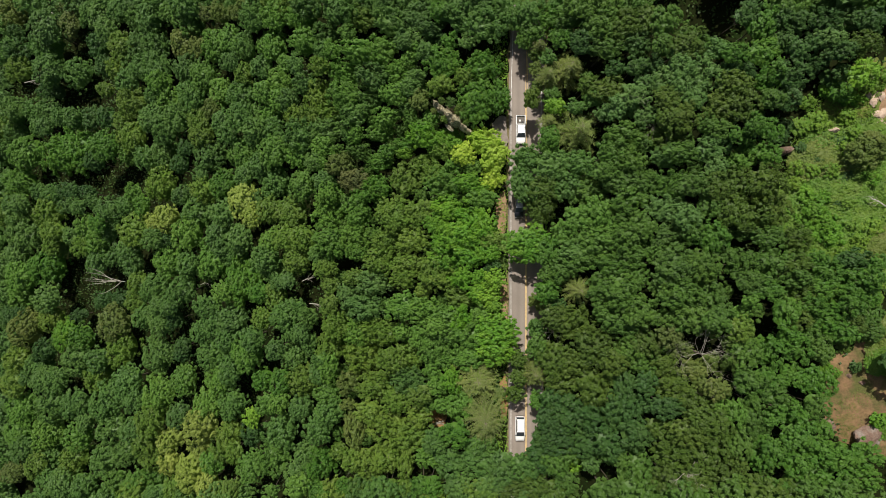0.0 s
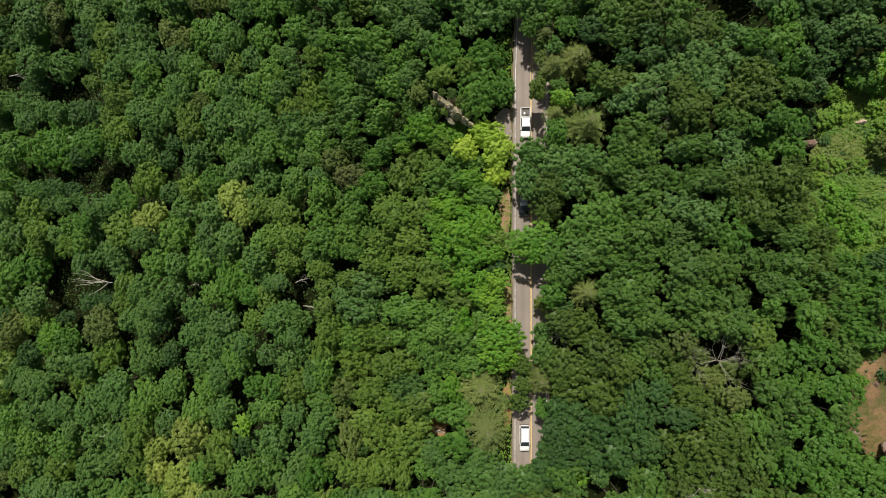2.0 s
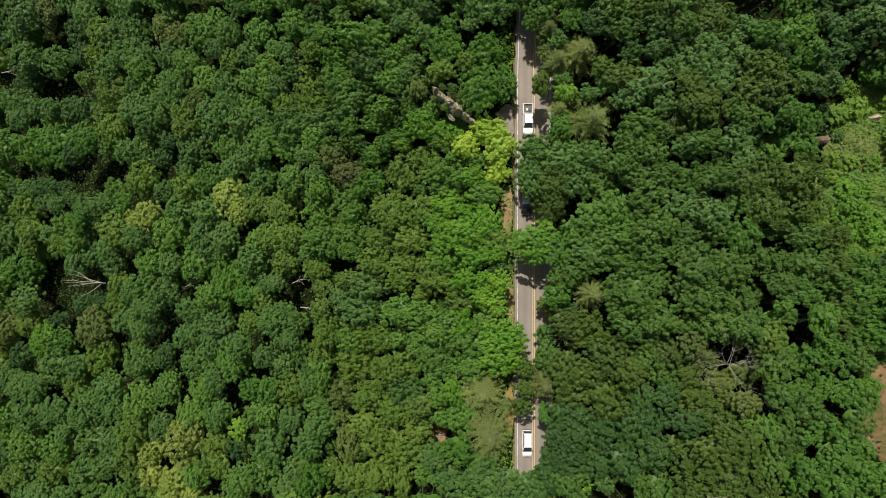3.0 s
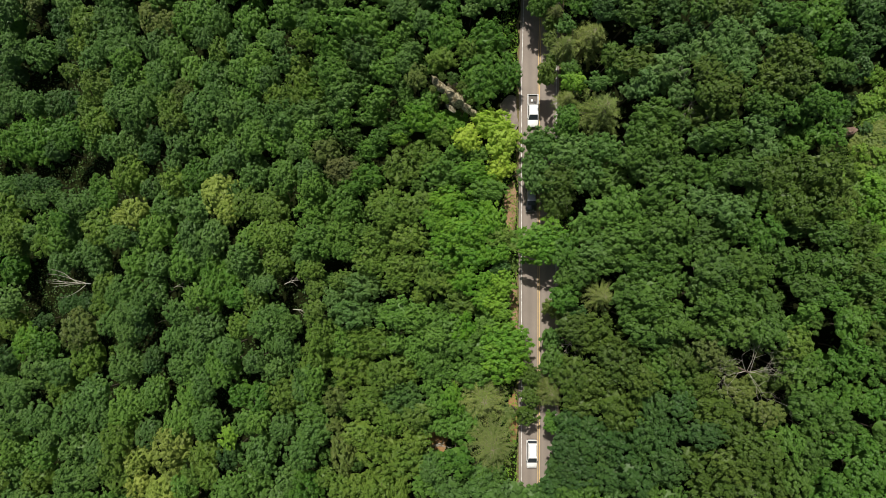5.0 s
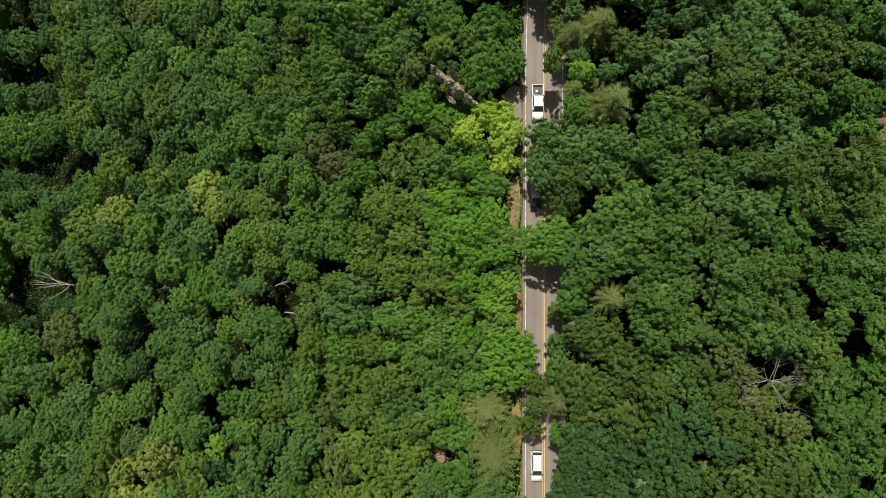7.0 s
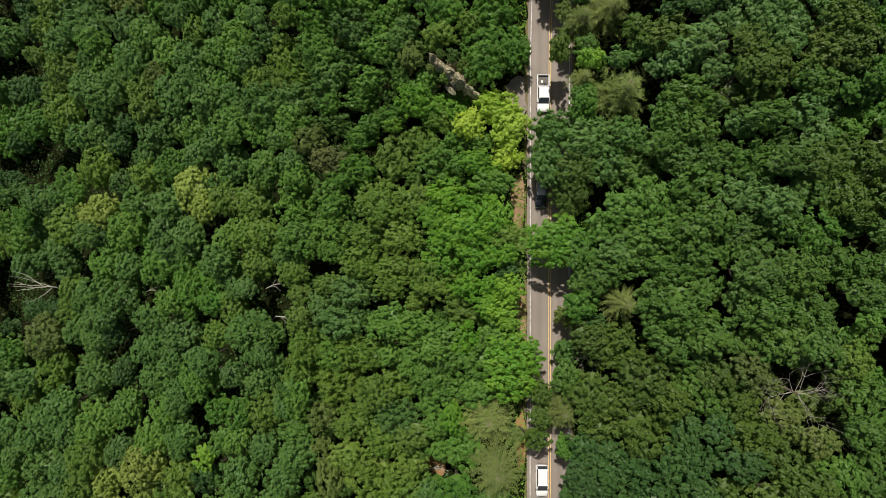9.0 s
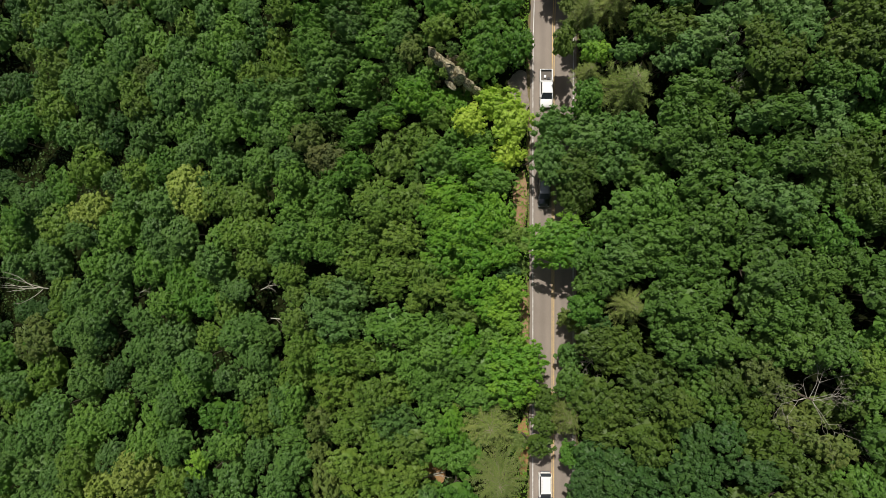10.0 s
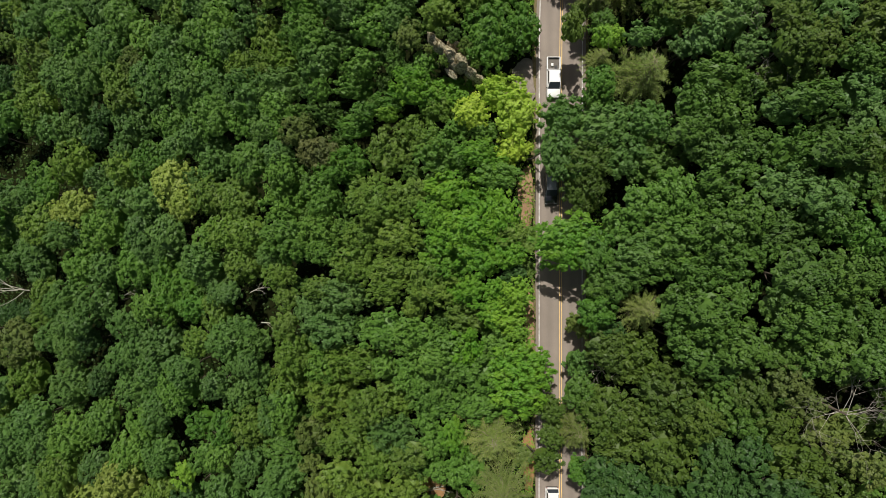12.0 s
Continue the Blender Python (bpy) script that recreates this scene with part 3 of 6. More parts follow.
# far slope, upper part
brown(-133.7, 73.8, 4.1, -54.2, 1.22)
oak(-113.5, 63.4, 4.5, -39.8, 1.22)
oak(-117.8, 59.5, 4.9, -45.6, 1.22)
oak(-114.8, 52.1, 4.3, -42.0, 1.22)
dark(-130.7, 60.9, 3.9, -52.0, 1.22)
olive(-130.4, 55.3, 4.1, -51.5, 1.22)
oak(-129.7, 41.6, 3.4, -48.3, 1.22)
oak(-130.3, 42.6, 3.4, -52.2, 1.22)
oak(-121.7, 41.1, 3.3, -47.6, 1.22)
oak(-117.5, 41.0, 3.3, -47.0, 1.22)
brown(-108.5, 65.0, 3.3, -43.0, 1.22)
oak(-99.3, 66.1, 3.5, -38.0, 1.22)
oak(-96.1, 65.8, 3.5, -37.4, 1.22)
oak(-91.1, 59.3, 2.8, -31.7, 1.22)
dark(-96.9, 57.3, 3.1, -37.8, 1.22)
# dark leaves here paint in the shade this tree stands in
dark(-94.1, 50.7, 2.8, -36.7, 1.22)
oak(-107.8, 51.9, 4.1, -45.2, 1.22)
dark(-120.5, 47.7, 2.3, -51.2, 1.22)
dark(-116.4, 47.5, 2.2, -50.8, 1.22)
oak(-89.5, 65.5, 2.8, -34.9, 1.22)
oak(-86.0, 65.1, 2.7, -33.6, 1.22)
oak(-82.3, 62.2, 3.3, -31.1, 1.22)
oak(-77.7, 60.8, 3.2, -27.6, 1.22)
olive(-87.1, 54.6, 3.5, -31.6, 1.22)
oak(-81.9, 55.4, 3.9, -31.4, 1.22)
oak(-77.3, 54.9, 4.0, -29.5, 1.22)
olive(-89.4, 49.0, 2.5, -33.1, 1.22)
oak(-85.3, 49.6, 3.4, -33.6, 1.22)
oak(-80.5, 48.7, 3.3, -30.7, 1.22)
oak(-74.5, 47.5, 3.6, -26.7, 1.22)
brown(-66.9, 53.8, 3.8, -24.8, 1.22)
brown(-61.6, 50.7, 2.1, -22.0, 1.22)
light(-65.0, 58.8, 4.0, -23.1, 1.22)
brown(-55.2, 59.0, 2.4, -19.7, 1.22)
light(-57.2, 51.0, 3.9, -20.5, 1.22)
oak(-85.2, 45.3, 3.1, -31.7, 1.22)
light(-73.6, 43.0, 2.2, -24.5, 1.22)
light(-72.9, 43.6, 2.3, -26.4, 1.22)
oak(-66.4, 46.8, 3.5, -24.8, 1.22)
light(-60.6, 43.7, 3.4, -21.6, 1.22)
olive(-84.5, 40.1, 4.5, -31.6, 1.22)
oak(-76.4, 40.6, 2.5, -28.6, 1.22)
light(-71.7, 39.2, 3.2, -26.9, 1.22)
oak(-63.9, 38.6, 3.7, -22.1, 1.22)
light(-55.8, 39.3, 3.1, -20.8, 1.22)
oak(-75.4, 33.9, 3.3, -25.6, 1.22)
oak(-67.8, 33.5, 3.4, -22.6, 1.22)
olive(-62.5, 33.0, 2.9, -22.9, 1.22)
brown(-57.5, 34.9, 2.4, -20.4, 1.22)
oak(-53.7, 31.1, 2.6, -17.0, 1.22)
dark(-100.3, 37.6, 2.8, -41.1, 1.22)
dark(-94.3, 36.7, 2.7, -37.2, 1.22)
olive(-87.8, 34.5, 2.9, -34.8, 1.22)
oak(-110.4, 38.1, 2.5, -42.8, 1.22)
oak(-105.2, 37.4, 2.5, -39.8, 1.22)
oak(-45.4, 55.4, 3.3, -12.8, 1.22)
light(-39.8, 55.5, 3.5, -12.6, 1.12)
brown(-48.1, 58.8, 1.5, -16.4, 1.22)
brown(-45.9, 58.9, 1.5, -16.6, 1.22)
light(-32.9, 54.7, 3.7, -11.4, 1.05)
oak(-23.4, 52.5, 2.5, -4.2, 1.05)
oak(-21.6, 52.6, 2.5, -4.2)
olive(-18.0, 51.9, 3.3, -6.2, 0.77)
oak(-11.2, 48.9, 4.0, -0.1, 0.71)
oak(-5.2, 49.1, 3.3, 1.5, 0.79)
fresh(-0.7, 49.0, 2.3, 4.1, 0.90)
light(-52.6, 51.9, 3.0, -19.0, 1.22)
oak(-48.8, 49.7, 2.8, -17.9, 1.22)
light(-41.3, 49.3, 3.7, -15.7, 1.10)
light(-32.2, 48.3, 3.4, -9.3)
oak(-27.2, 50.2, 2.9, -9.7, 0.89)
oak(-27.1, 44.7, 2.2, -6.8, 1.08)
light(-25.2, 44.6, 2.2, -6.7, 1.06)
olive(-27.8, 41.1, 2.2, -6.6)
oak(-51.9, 45.4, 2.2, -17.2, 1.22)
olive(-49.1, 43.0, 2.4, -18.3, 1.22)
oak(-44.2, 44.3, 2.9, -16.7, 1.16)
light(-37.3, 44.1, 2.0, -14.6, 1.15)
oak(-33.8, 42.3, 2.0, -9.4, 1.13)
light(-18.6, 42.9, 3.9, -0.3, 0.73)
light(-13.6, 43.3, 3.4, -2.5, 0.93)
oak(-8.2, 44.1, 2.1, 0.9)
oak(-6.4, 44.4, 2.1, 0.5)
light(-5.5, 42.4, 1.8, -0.6)
oak(-3.6, 41.3, 1.8, 2.8)
dark(-2.8, 45.7, 2.1, 2.5, 0.67)
light(-21.9, 39.6, 3.4, -5.6, 0.78)
oak(-15.5, 37.8, 3.8, -1.3, 0.69)
light(-9.9, 38.6, 3.1, -2.1, 0.77)
oak(-5.6, 36.1, 1.9, 1.3, 0.88)
light(-38.9, 39.9, 3.2, -13.4, 1.08)
oak(-32.5, 38.6, 2.8, -10.4)
light(-42.5, 37.1, 2.6, -13.4, 1.17)
oak(-49.9, 37.8, 3.5, -18.0, 1.22)
light(-38.8, 35.4, 2.7, -13.3, 1.17)
oak(-36.7, 35.3, 2.6, -12.6, 1.15)
olive(-29.2, 35.9, 3.4, -11.1, 1.14)
light(-21.9, 34.1, 3.3, -3.5, 0.92)
oak(-16.7, 34.2, 3.7, -5.3, 0.73)
light(-10.4, 33.1, 3.1, 0.1, 0.77)
oak(-6.9, 33.9, 2.1, 1.2, 0.89)
brown(-4.9, 30.8, 1.8, 2.3, 1.12)
oak(-48.5, 31.3, 3.0, -14.6, 1.22)
oak(-46.7, 32.2, 3.0, -17.9, 1.22)
light(-42.0, 32.7, 2.7, -16.9, 1.15)
olive(-34.6, 30.6, 2.6, -11.7, 1.13)
olive(-31.2, 30.2, 2.6, -10.0, 1.11)
olive(-26.3, 31.1, 2.7, -8.0, 0.94)
oak(-19.5, 29.5, 3.1, -3.7, 0.80)
light(-12.5, 28.4, 2.9, -1.7, 0.75)
forest(-6.7, 27.6, 1.9, -0.5)

# top of the road
oak(1.8, 48.6, 3.1, 4.5, 0.71)
oak(4.1, 47.2, 2.9, 4.4, 0.92)
oak(8.7, 45.2, 3.9, 8.1, 0.89)
oak(11.9, 47.5, 2.9, 7.9, 0.69)
fresh(0.1, 38.7, 3.4, 4.0, 0.93)
fresh(8.2, 37.3, 3.6, 5.6, 0.81)
olive(-1.4, 33.3, 1.8, 5.1)
olive(0.4, 33.8, 1.8, 3.9)
fresh(6.8, 29.3, 3.9, 8.2, 1.06)
fresh(11.2, 30.5, 2.4, 7.1, 1.27)
light(-3.5, 25.6, 2.1, 0.3, 0.89)
forest(16.3, 41.0, 1.9, 9.0)
deep(18.5, 38.6, 1.5, 8.0)
brown(18.3, 35.8, 1.3, 7.2)
deep(18.7, 32.4, 1.2, 7.0)
oak(14.3, 46.1, 2.8, 8.7)
oak(16.7, 45.8, 2.3, 11.3)
forest(16.2, 43.0, 1.7, 10.0, 0.80)
fresh(20.5, 44.7, 2.3, 10.8, 0.80)
forest(17.8, 41.8, 1.8, 10.9, 0.88)
pine(18.6, 39.5, 2.0, 10.1, 0.74)
oak(20.1, 36.6, 1.5, 11.5, 0.92)
forest(24.3, 44.3, 3.3, 13.5, 0.69)
forest(29.1, 41.4, 3.2, 16.7, 0.81)
dark(25.9, 38.2, 2.3, 15.4, 0.91)
forest(30.5, 37.5, 3.0, 16.3, 0.80)
deep(32.8, 39.9, 2.4, 17.5, 0.83)
dark(35.7, 37.7, 2.4, 17.0, 0.92)
pine(24.1, 34.6, 3.8, 13.3, 0.94)
pine(20.1, 33.4, 2.5, 11.9)
deep(17.3, 29.3, 1.6, 10.3, 1.29)
lime(21.0, 27.5, 1.5, 10.9)
lime(22.2, 27.3, 1.4, 11.6)
oak(24.9, 26.6, 1.9, 13.8, 0.67)
dark(31.4, 33.0, 1.8, 16.3, 0.67)
dark(35.0, 33.1, 2.0, 17.9, 0.80)
deep(30.7, 29.3, 3.0, 16.4, 0.73)
blue(34.4, 27.4, 2.8, 19.0, 0.86)
blue(31.3, 25.4, 1.8, 17.8)
blue(33.5, 25.7, 1.8, 17.0)
pine(25.6, 22.5, 4.5, 14.6, 0.91)
pine(20.3, 24.6, 1.9, 11.7, 0.89)
fresh(20.4, 21.6, 1.9, 11.2)
fresh(20.6, 20.4, 2.0, 9.9)
forest(39.4, 40.4, 2.3, 20.3, 1.17)
deep(37.0, 41.5, 2.2, 17.8, 1.09)
deep(42.5, 35.7, 3.1, 21.8, 0.81)
forest(38.7, 35.6, 1.9, 21.1, 0.90)
dark(51.9, 40.1, 1.9, 23.6, 1.10)
fresh(54.4, 38.6, 2.1, 23.5, 1.27)
fresh(49.4, 33.0, 2.1, 24.7, 0.82)
fresh(54.8, 33.4, 2.6, 24.1, 0.93)
dark(51.9, 30.5, 1.7, 23.0, 0.78)
dark(57.7, 39.3, 1.5, 23.9, 1.25)
dark(60.0, 38.9, 2.6, 25.0, 0.79)
dark(63.8, 38.0, 2.4, 26.0, 0.77)
blue(64.4, 35.1, 2.2, 26.2, 0.75)
dark(68.8, 38.8, 2.4, 25.0, 0.77)
dark(70.5, 37.7, 2.2, 26.8, 0.92)
deep(69.1, 33.7, 2.3, 27.7, 0.77)
dark(65.1, 32.7, 1.4, 26.8)
dark(65.8, 32.5, 1.4, 27.3)
dark(59.4, 33.2, 1.8, 26.5)
dark(63.7, 31.2, 1.1, 23.3)
blue(47.0, 34.5, 2.1, 22.3, 0.73)
blue(41.8, 32.3, 2.5, 21.5)
blue(45.4, 30.2, 2.8, 23.0, 0.93)
blue(41.4, 28.7, 2.1, 21.4, 0.91)
blue(39.0, 30.0, 2.1, 20.2, 0.91)
deep(49.4, 27.7, 2.8, 24.9, 0.80)
deep(48.6, 24.7, 3.4, 23.8, 0.89)
deep(50.5, 24.4, 2.6, 25.1, 1.07)
dark(58.6, 29.1, 2.6, 25.9, 0.86)
fresh(55.5, 29.8, 1.6, 26.1, 1.11)
forest(55.2, 25.3, 1.8, 25.8)
dark(58.5, 25.4, 1.7, 25.3, 1.11)
lime(69.0, 28.7, 2.3, 27.9)
deep(38.8, 26.3, 2.1, 21.8, 0.82)
deep(39.7, 22.7, 2.4, 22.2)
deep(41.3, 22.7, 2.3, 22.8)
fresh(52.2, 21.1, 1.3, 25.3, 1.29)
forest(46.0, 21.8, 2.1, 21.9, 0.82)

# far slope, middle
oak(-131.9, 36.2, 3.3, -52.6, 1.22)
oak(-120.1, 36.2, 2.6, -47.1, 1.22)
oak(-115.8, 35.6, 2.5, -43.9, 1.22)
light(-124.2, 28.7, 4.7, -46.5, 1.22)
fresh(-112.3, 27.2, 5.1, -41.6, 1.22)
fresh(-105.3, 29.5, 6.0, -41.2, 1.22)
fresh(-92.9, 28.2, 3.7, -33.6, 1.22)
dark(-97.5, 24.5, 2.5, -37.1, 1.22)
light(-128.4, 20.0, 4.4, -48.9, 1.22)
oak(-120.0, 16.6, 2.6, -47.7, 1.22)
oak(-112.1, 16.1, 2.5, -42.3, 1.22)
dark(-108.7, 16.7, 2.1, -42.4, 1.22)
dark(-103.8, 16.3, 2.1, -38.3, 1.22)
olive(-84.6, 30.4, 3.9, -32.2, 1.22)
light(-88.1, 26.4, 2.9, -37.2, 1.22)
oak(-79.4, 24.3, 2.9, -29.8, 1.22)
oak(-76.0, 25.8, 3.9, -31.4, 1.22)
oak(-72.6, 30.8, 3.3, -25.9, 1.22)
dark(-68.7, 22.3, 2.3, -27.0, 1.22)
olive(-61.4, 29.3, 3.4, -22.3, 1.22)
oak(-60.4, 24.5, 4.3, -25.1, 1.22)
oak(-62.1, 19.0, 2.0, -24.6, 1.22)
olive(-74.2, 17.0, 4.0, -26.8, 1.22)
light(-83.6, 15.3, 2.2, -32.3, 1.22)
fresh(-55.1, 16.0, 3.4, -20.2, 1.22)
olive(-60.8, 14.9, 3.0, -21.1, 1.22)
oak(-68.4, 14.0, 2.4, -27.0, 1.22)
oak(-130.2, 13.6, 2.7, -50.2, 1.22)
oak(-125.7, 13.4, 2.6, -46.9, 1.22)
oak(-128.4, 9.4, 4.3, -50.0, 1.22)
olive(-116.7, 11.0, 4.5, -45.3, 1.22)
oak(-108.3, 12.2, 2.2, -42.5, 1.22)
oak(-101.8, 11.8, 2.1, -37.4, 1.22)
oak(-93.2, 10.1, 4.1, -36.4, 1.22)
fresh(-94.0, 6.8, 2.2, -33.7, 1.22)
oak(-86.5, 12.0, 2.4, -33.8, 1.22)
fresh(-79.1, 11.6, 2.3, -28.4, 1.22)
pale(-72.3, 8.0, 3.1, -26.3, 1.22)
pale(-75.5, 7.1, 2.0, -27.3, 1.22)
light(-99.7, 6.1, 3.2, -36.6, 1.22)
oak(-94.4, 4.5, 3.4, -37.7, 1.22)
light(-96.4, 2.0, 2.8, -36.3, 1.22)
olive(-82.5, 5.2, 4.1, -29.6, 1.22)
oak(-126.4, 4.2, 4.7, -48.5, 1.22)
olive(-112.5, 4.6, 3.4, -41.5, 1.22)
olive(-113.5, 0.8, 2.5, -43.3, 1.22)
olive(-113.0, 0.8, 2.6, -46.1, 1.22)
oak(-105.3, 3.7, 3.0, -39.9, 1.22)
olive(-101.0, 0.5, 2.8, -37.3, 1.22)
oak(-85.4, 0.5, 3.0, -33.2, 1.22)
oak(-63.2, 9.3, 4.1, -23.6, 1.22)
oak(-54.3, 8.8, 3.1, -17.5, 1.22)
light(-65.2, 3.8, 3.9, -22.0, 1.22)
oak(-56.1, 3.7, 3.0, -19.9, 1.22)
light(-59.7, 0.4, 2.8, -24.1, 1.22)
oak(-75.4, 2.5, 2.8, -26.0, 1.22)
dark(-72.8, 2.5, 2.0, -29.0, 1.22)
oak(-52.3, 28.3, 2.6, -16.8, 1.22)
oak(-45.2, 28.2, 3.2, -13.6, 1.22)
light(-49.5, 23.9, 3.8, -18.6, 1.22)
oak(-41.3, 28.7, 3.1, -16.0, 1.12)
light(-40.2, 23.2, 3.7, -13.1, 1.11)
oak(-32.9, 26.6, 3.8, -8.6)
light(-33.8, 22.2, 3.4, -11.9, 1.06)
oak(-26.4, 27.2, 3.8, -7.7, 0.84)
light(-27.1, 23.4, 3.0, -7.7, 0.86)
oak(-29.5, 19.9, 2.0, -8.0, 1.10)
light(-28.3, 20.0, 2.0, -9.0, 1.09)
oak(-21.0, 25.5, 1.9, -5.7)
light(-19.4, 25.1, 1.9, -4.2)
forest(-18.4, 21.7, 2.9, -5.3, 0.68)
light(-13.8, 25.9, 3.2, -4.5, 0.69)
vivid(-4.5, 23.6, 3.0, 3.2, 0.85)
fresh(-8.4, 22.4, 2.4, -2.1, 0.70)
vivid(-1.9, 21.8, 1.8, 2.8, 0.88)
lime(-8.3, 20.5, 1.8, -1.7, 0.67)
brown(-23.0, 18.9, 2.9, -5.2, 0.91)
tan_tree(-20.4, 15.2, 2.5, -4.9)
tan_tree(-18.6, 15.2, 2.5, -5.0)
fresh(-13.7, 19.0, 2.7, -4.0, 0.68)
fresh(-14.5, 13.4, 3.0, -3.5, 0.92)
oak(-44.2, 20.3, 3.1, -15.7, 1.18)
oak(-48.2, 18.0, 2.3, -16.9, 1.22)
oak(-41.1, 16.2, 4.1, -16.8, 1.14)
light(-32.7, 14.8, 3.4, -10.0, 1.12)
oak(-27.0, 15.5, 2.7, -7.9, 0.95)
light(-26.0, 12.3, 2.2, -5.9, 1.07)
light(-24.9, 12.7, 2.3, -9.6, 1.06)
pale(-48.3, 11.7, 4.1, -15.5, 1.22)
pale(-45.8, 7.6, 2.4, -14.5, 1.22)
olive(-41.6, 9.2, 3.0, -13.9, 1.20)
olive(-36.3, 8.7, 4.3, -14.1, 1.07)
oak(-45.1, 12.1, 1.9, -17.5, 1.21)
light(-25.9, 8.3, 3.9, -7.5)
light(-18.9, 8.2, 3.0, -4.3, 1.17)
fresh(-18.7, 12.1, 1.6, -6.0)
fresh(-16.7, 11.8, 1.6, -3.2)
olive(-7.6, 15.2, 3.8, -0.4)
olive(-1.8, 15.3, 2.5, 3.2, 1.09)
olive(-9.9, 7.2, 4.2, 1.0, 0.89)
olive(-4.7, 7.6, 2.6, 1.0, 1.09)
oak(-49.1, 2.6, 3.1, -15.2, 1.22)
oak(-55.1, 0.4, 2.8, -19.6, 1.22)
light(-41.0, 1.7, 2.7, -13.8, 1.15)
olive(-37.1, 2.5, 3.2, -11.7, 1.10)
olive(-32.3, 2.4, 3.2, -9.0, 1.08)
light(-25.5, 2.1, 3.7, -4.7, 0.83)
light(-19.5, 2.3, 3.4, -2.8, 0.95)
olive(-11.7, 2.1, 3.8, -3.1, 0.81)
olive(-6.3, 1.8, 3.3, 1.5, 0.79)
vivid(-1.4, 5.2, 2.3, 3.0)

# middle, beside the road
olive(-0.7, 20.9, 2.5, 1.8, 0.91)
vivid(-0.2, 23.8, 1.9, 1.3, 0.75)
vivid(1.9, 22.2, 1.6, 2.2, 0.86)
forest(1.6, 29.3, 1.0, 6.4)
deep(3.2, 27.8, 1.0, 5.9)
olive(0.4, 26.2, 0.8, 5.2)
deep(-0.3, 29.6, 0.7, 5.6)
brown(2.9, 27.3, 0.6, 5.2)
olive(4.6, 25.7, 0.7, 4.9)
brown(-1.9, 27.7, 0.6, 4.6)
yellow(8.6, 22.2, 3.6, 5.7, 0.69)
yellow(4.3, 19.3, 2.5, 5.3, 0.91)
yellow(10.4, 18.6, 2.9, 6.1, 0.92)
yellow(10.0, 14.2, 2.5, 4.8)
light(6.1, 16.8, 1.8, 3.7, 0.88)
light(0.1, 13.7, 3.6, 4.5, 0.88)
vivid(5.2, 13.5, 2.7, 5.1, 0.75)
vivid(7.1, 10.9, 2.7, 4.3, 0.67)
light(7.8, 10.1, 2.9, 5.7, 0.69)
vivid(0.7, 8.4, 3.2, 5.5, 0.79)
vivid(5.1, 6.5, 3.1, 4.4, 0.86)
vivid(-0.7, 4.7, 2.5, 3.4)
vivid(3.4, 2.5, 3.5, 8.6, 0.81)
vivid(0.2, 1.0, 2.5, 4.1, 0.82)
vivid(8.1, 4.8, 2.4, 8.2, 1.36)
olive(9.7, 1.9, 2.2, 7.6, 0.80)
oak(17.0, 18.2, 3.2, 8.4, 0.89)
oak(15.4, 13.1, 2.5, 8.8, 1.14)
oak(15.9, 10.9, 1.6, 8.6)
oak(17.6, 10.8, 1.6, 8.9)
oak(21.5, 16.2, 3.7, 11.6, 0.81)
deep(19.9, 12.0, 3.2, 10.4, 0.86)
oak(23.9, 11.9, 2.7, 11.9, 0.92)
oak(26.3, 16.1, 2.7, 13.5, 0.85)
forest(28.1, 11.2, 3.4, 12.1, 0.88)
forest(31.2, 17.9, 2.8, 16.9, 0.86)
forest(29.5, 14.1, 2.2, 17.8, 0.82)
forest(32.8, 20.5, 3.2, 18.8, 0.69)
forest(34.0, 15.9, 3.0, 18.5, 0.80)
forest(32.7, 12.2, 3.0, 17.6, 0.87)
forest(36.1, 11.9, 2.6, 18.6, 0.92)
forest(33.6, 8.7, 3.2, 19.0, 0.69)
# deep leaf colour put in for the shade on this crown
deep(19.3, 8.2, 2.8, 9.5, 1.08)
light(25.3, 5.7, 2.7, 14.8, 0.92)
light(28.8, 6.9, 2.4, 16.0, 1.17)
light(30.2, 3.8, 2.7, 15.3, 0.77)
light(27.7, 1.3, 3.3, 16.7, 0.69)
light(31.8, 1.7, 2.4, 15.5, 0.92)
forest(33.1, 5.7, 2.8, 16.6, 0.86)
forest(33.5, 2.1, 2.6, 18.4, 0.85)
forest(35.7, 4.4, 2.4, 19.8, 1.08)
vivid(17.1, 0.8, 4.6, 10.8, 0.80)
fresh(20.0, -0.7, 2.3, 12.0, 1.10)
light(23.5, 3.1, 2.5, 12.6)
oak(24.6, -0.1, 2.5, 14.5, 0.83)
deep(40.0, 19.9, 3.1, 19.4, 0.81)
forest(41.0, 16.6, 2.8, 23.2, 0.67)
oak(39.8, 16.3, 2.5, 19.7, 0.77)
blue(47.3, 18.0, 2.7, 21.6, 0.86)
forest(47.6, 20.4, 2.2, 22.9, 0.75)
fresh(49.2, 19.2, 0.9, 23.7, 1.40)
fresh(53.5, 17.5, 1.5, 20.7)
fresh(54.6, 17.4, 1.5, 20.8)
light(51.9, 15.6, 1.5, 20.4)
light(53.3, 15.5, 1.5, 20.6)
deep(51.5, 11.3, 3.0, 23.4)
deep(54.8, 10.9, 2.9, 25.8)
deep(53.1, 5.9, 3.6, 24.4, 0.84)
deep(49.4, 6.2, 2.4, 24.0, 1.08)
deep(57.0, 6.6, 2.3, 23.7, 1.17)
forest(40.8, 11.3, 3.3, 20.9, 0.76)
forest(42.8, 10.8, 2.5, 24.4, 0.85)
deep(46.1, 10.6, 2.6, 23.9, 0.93)
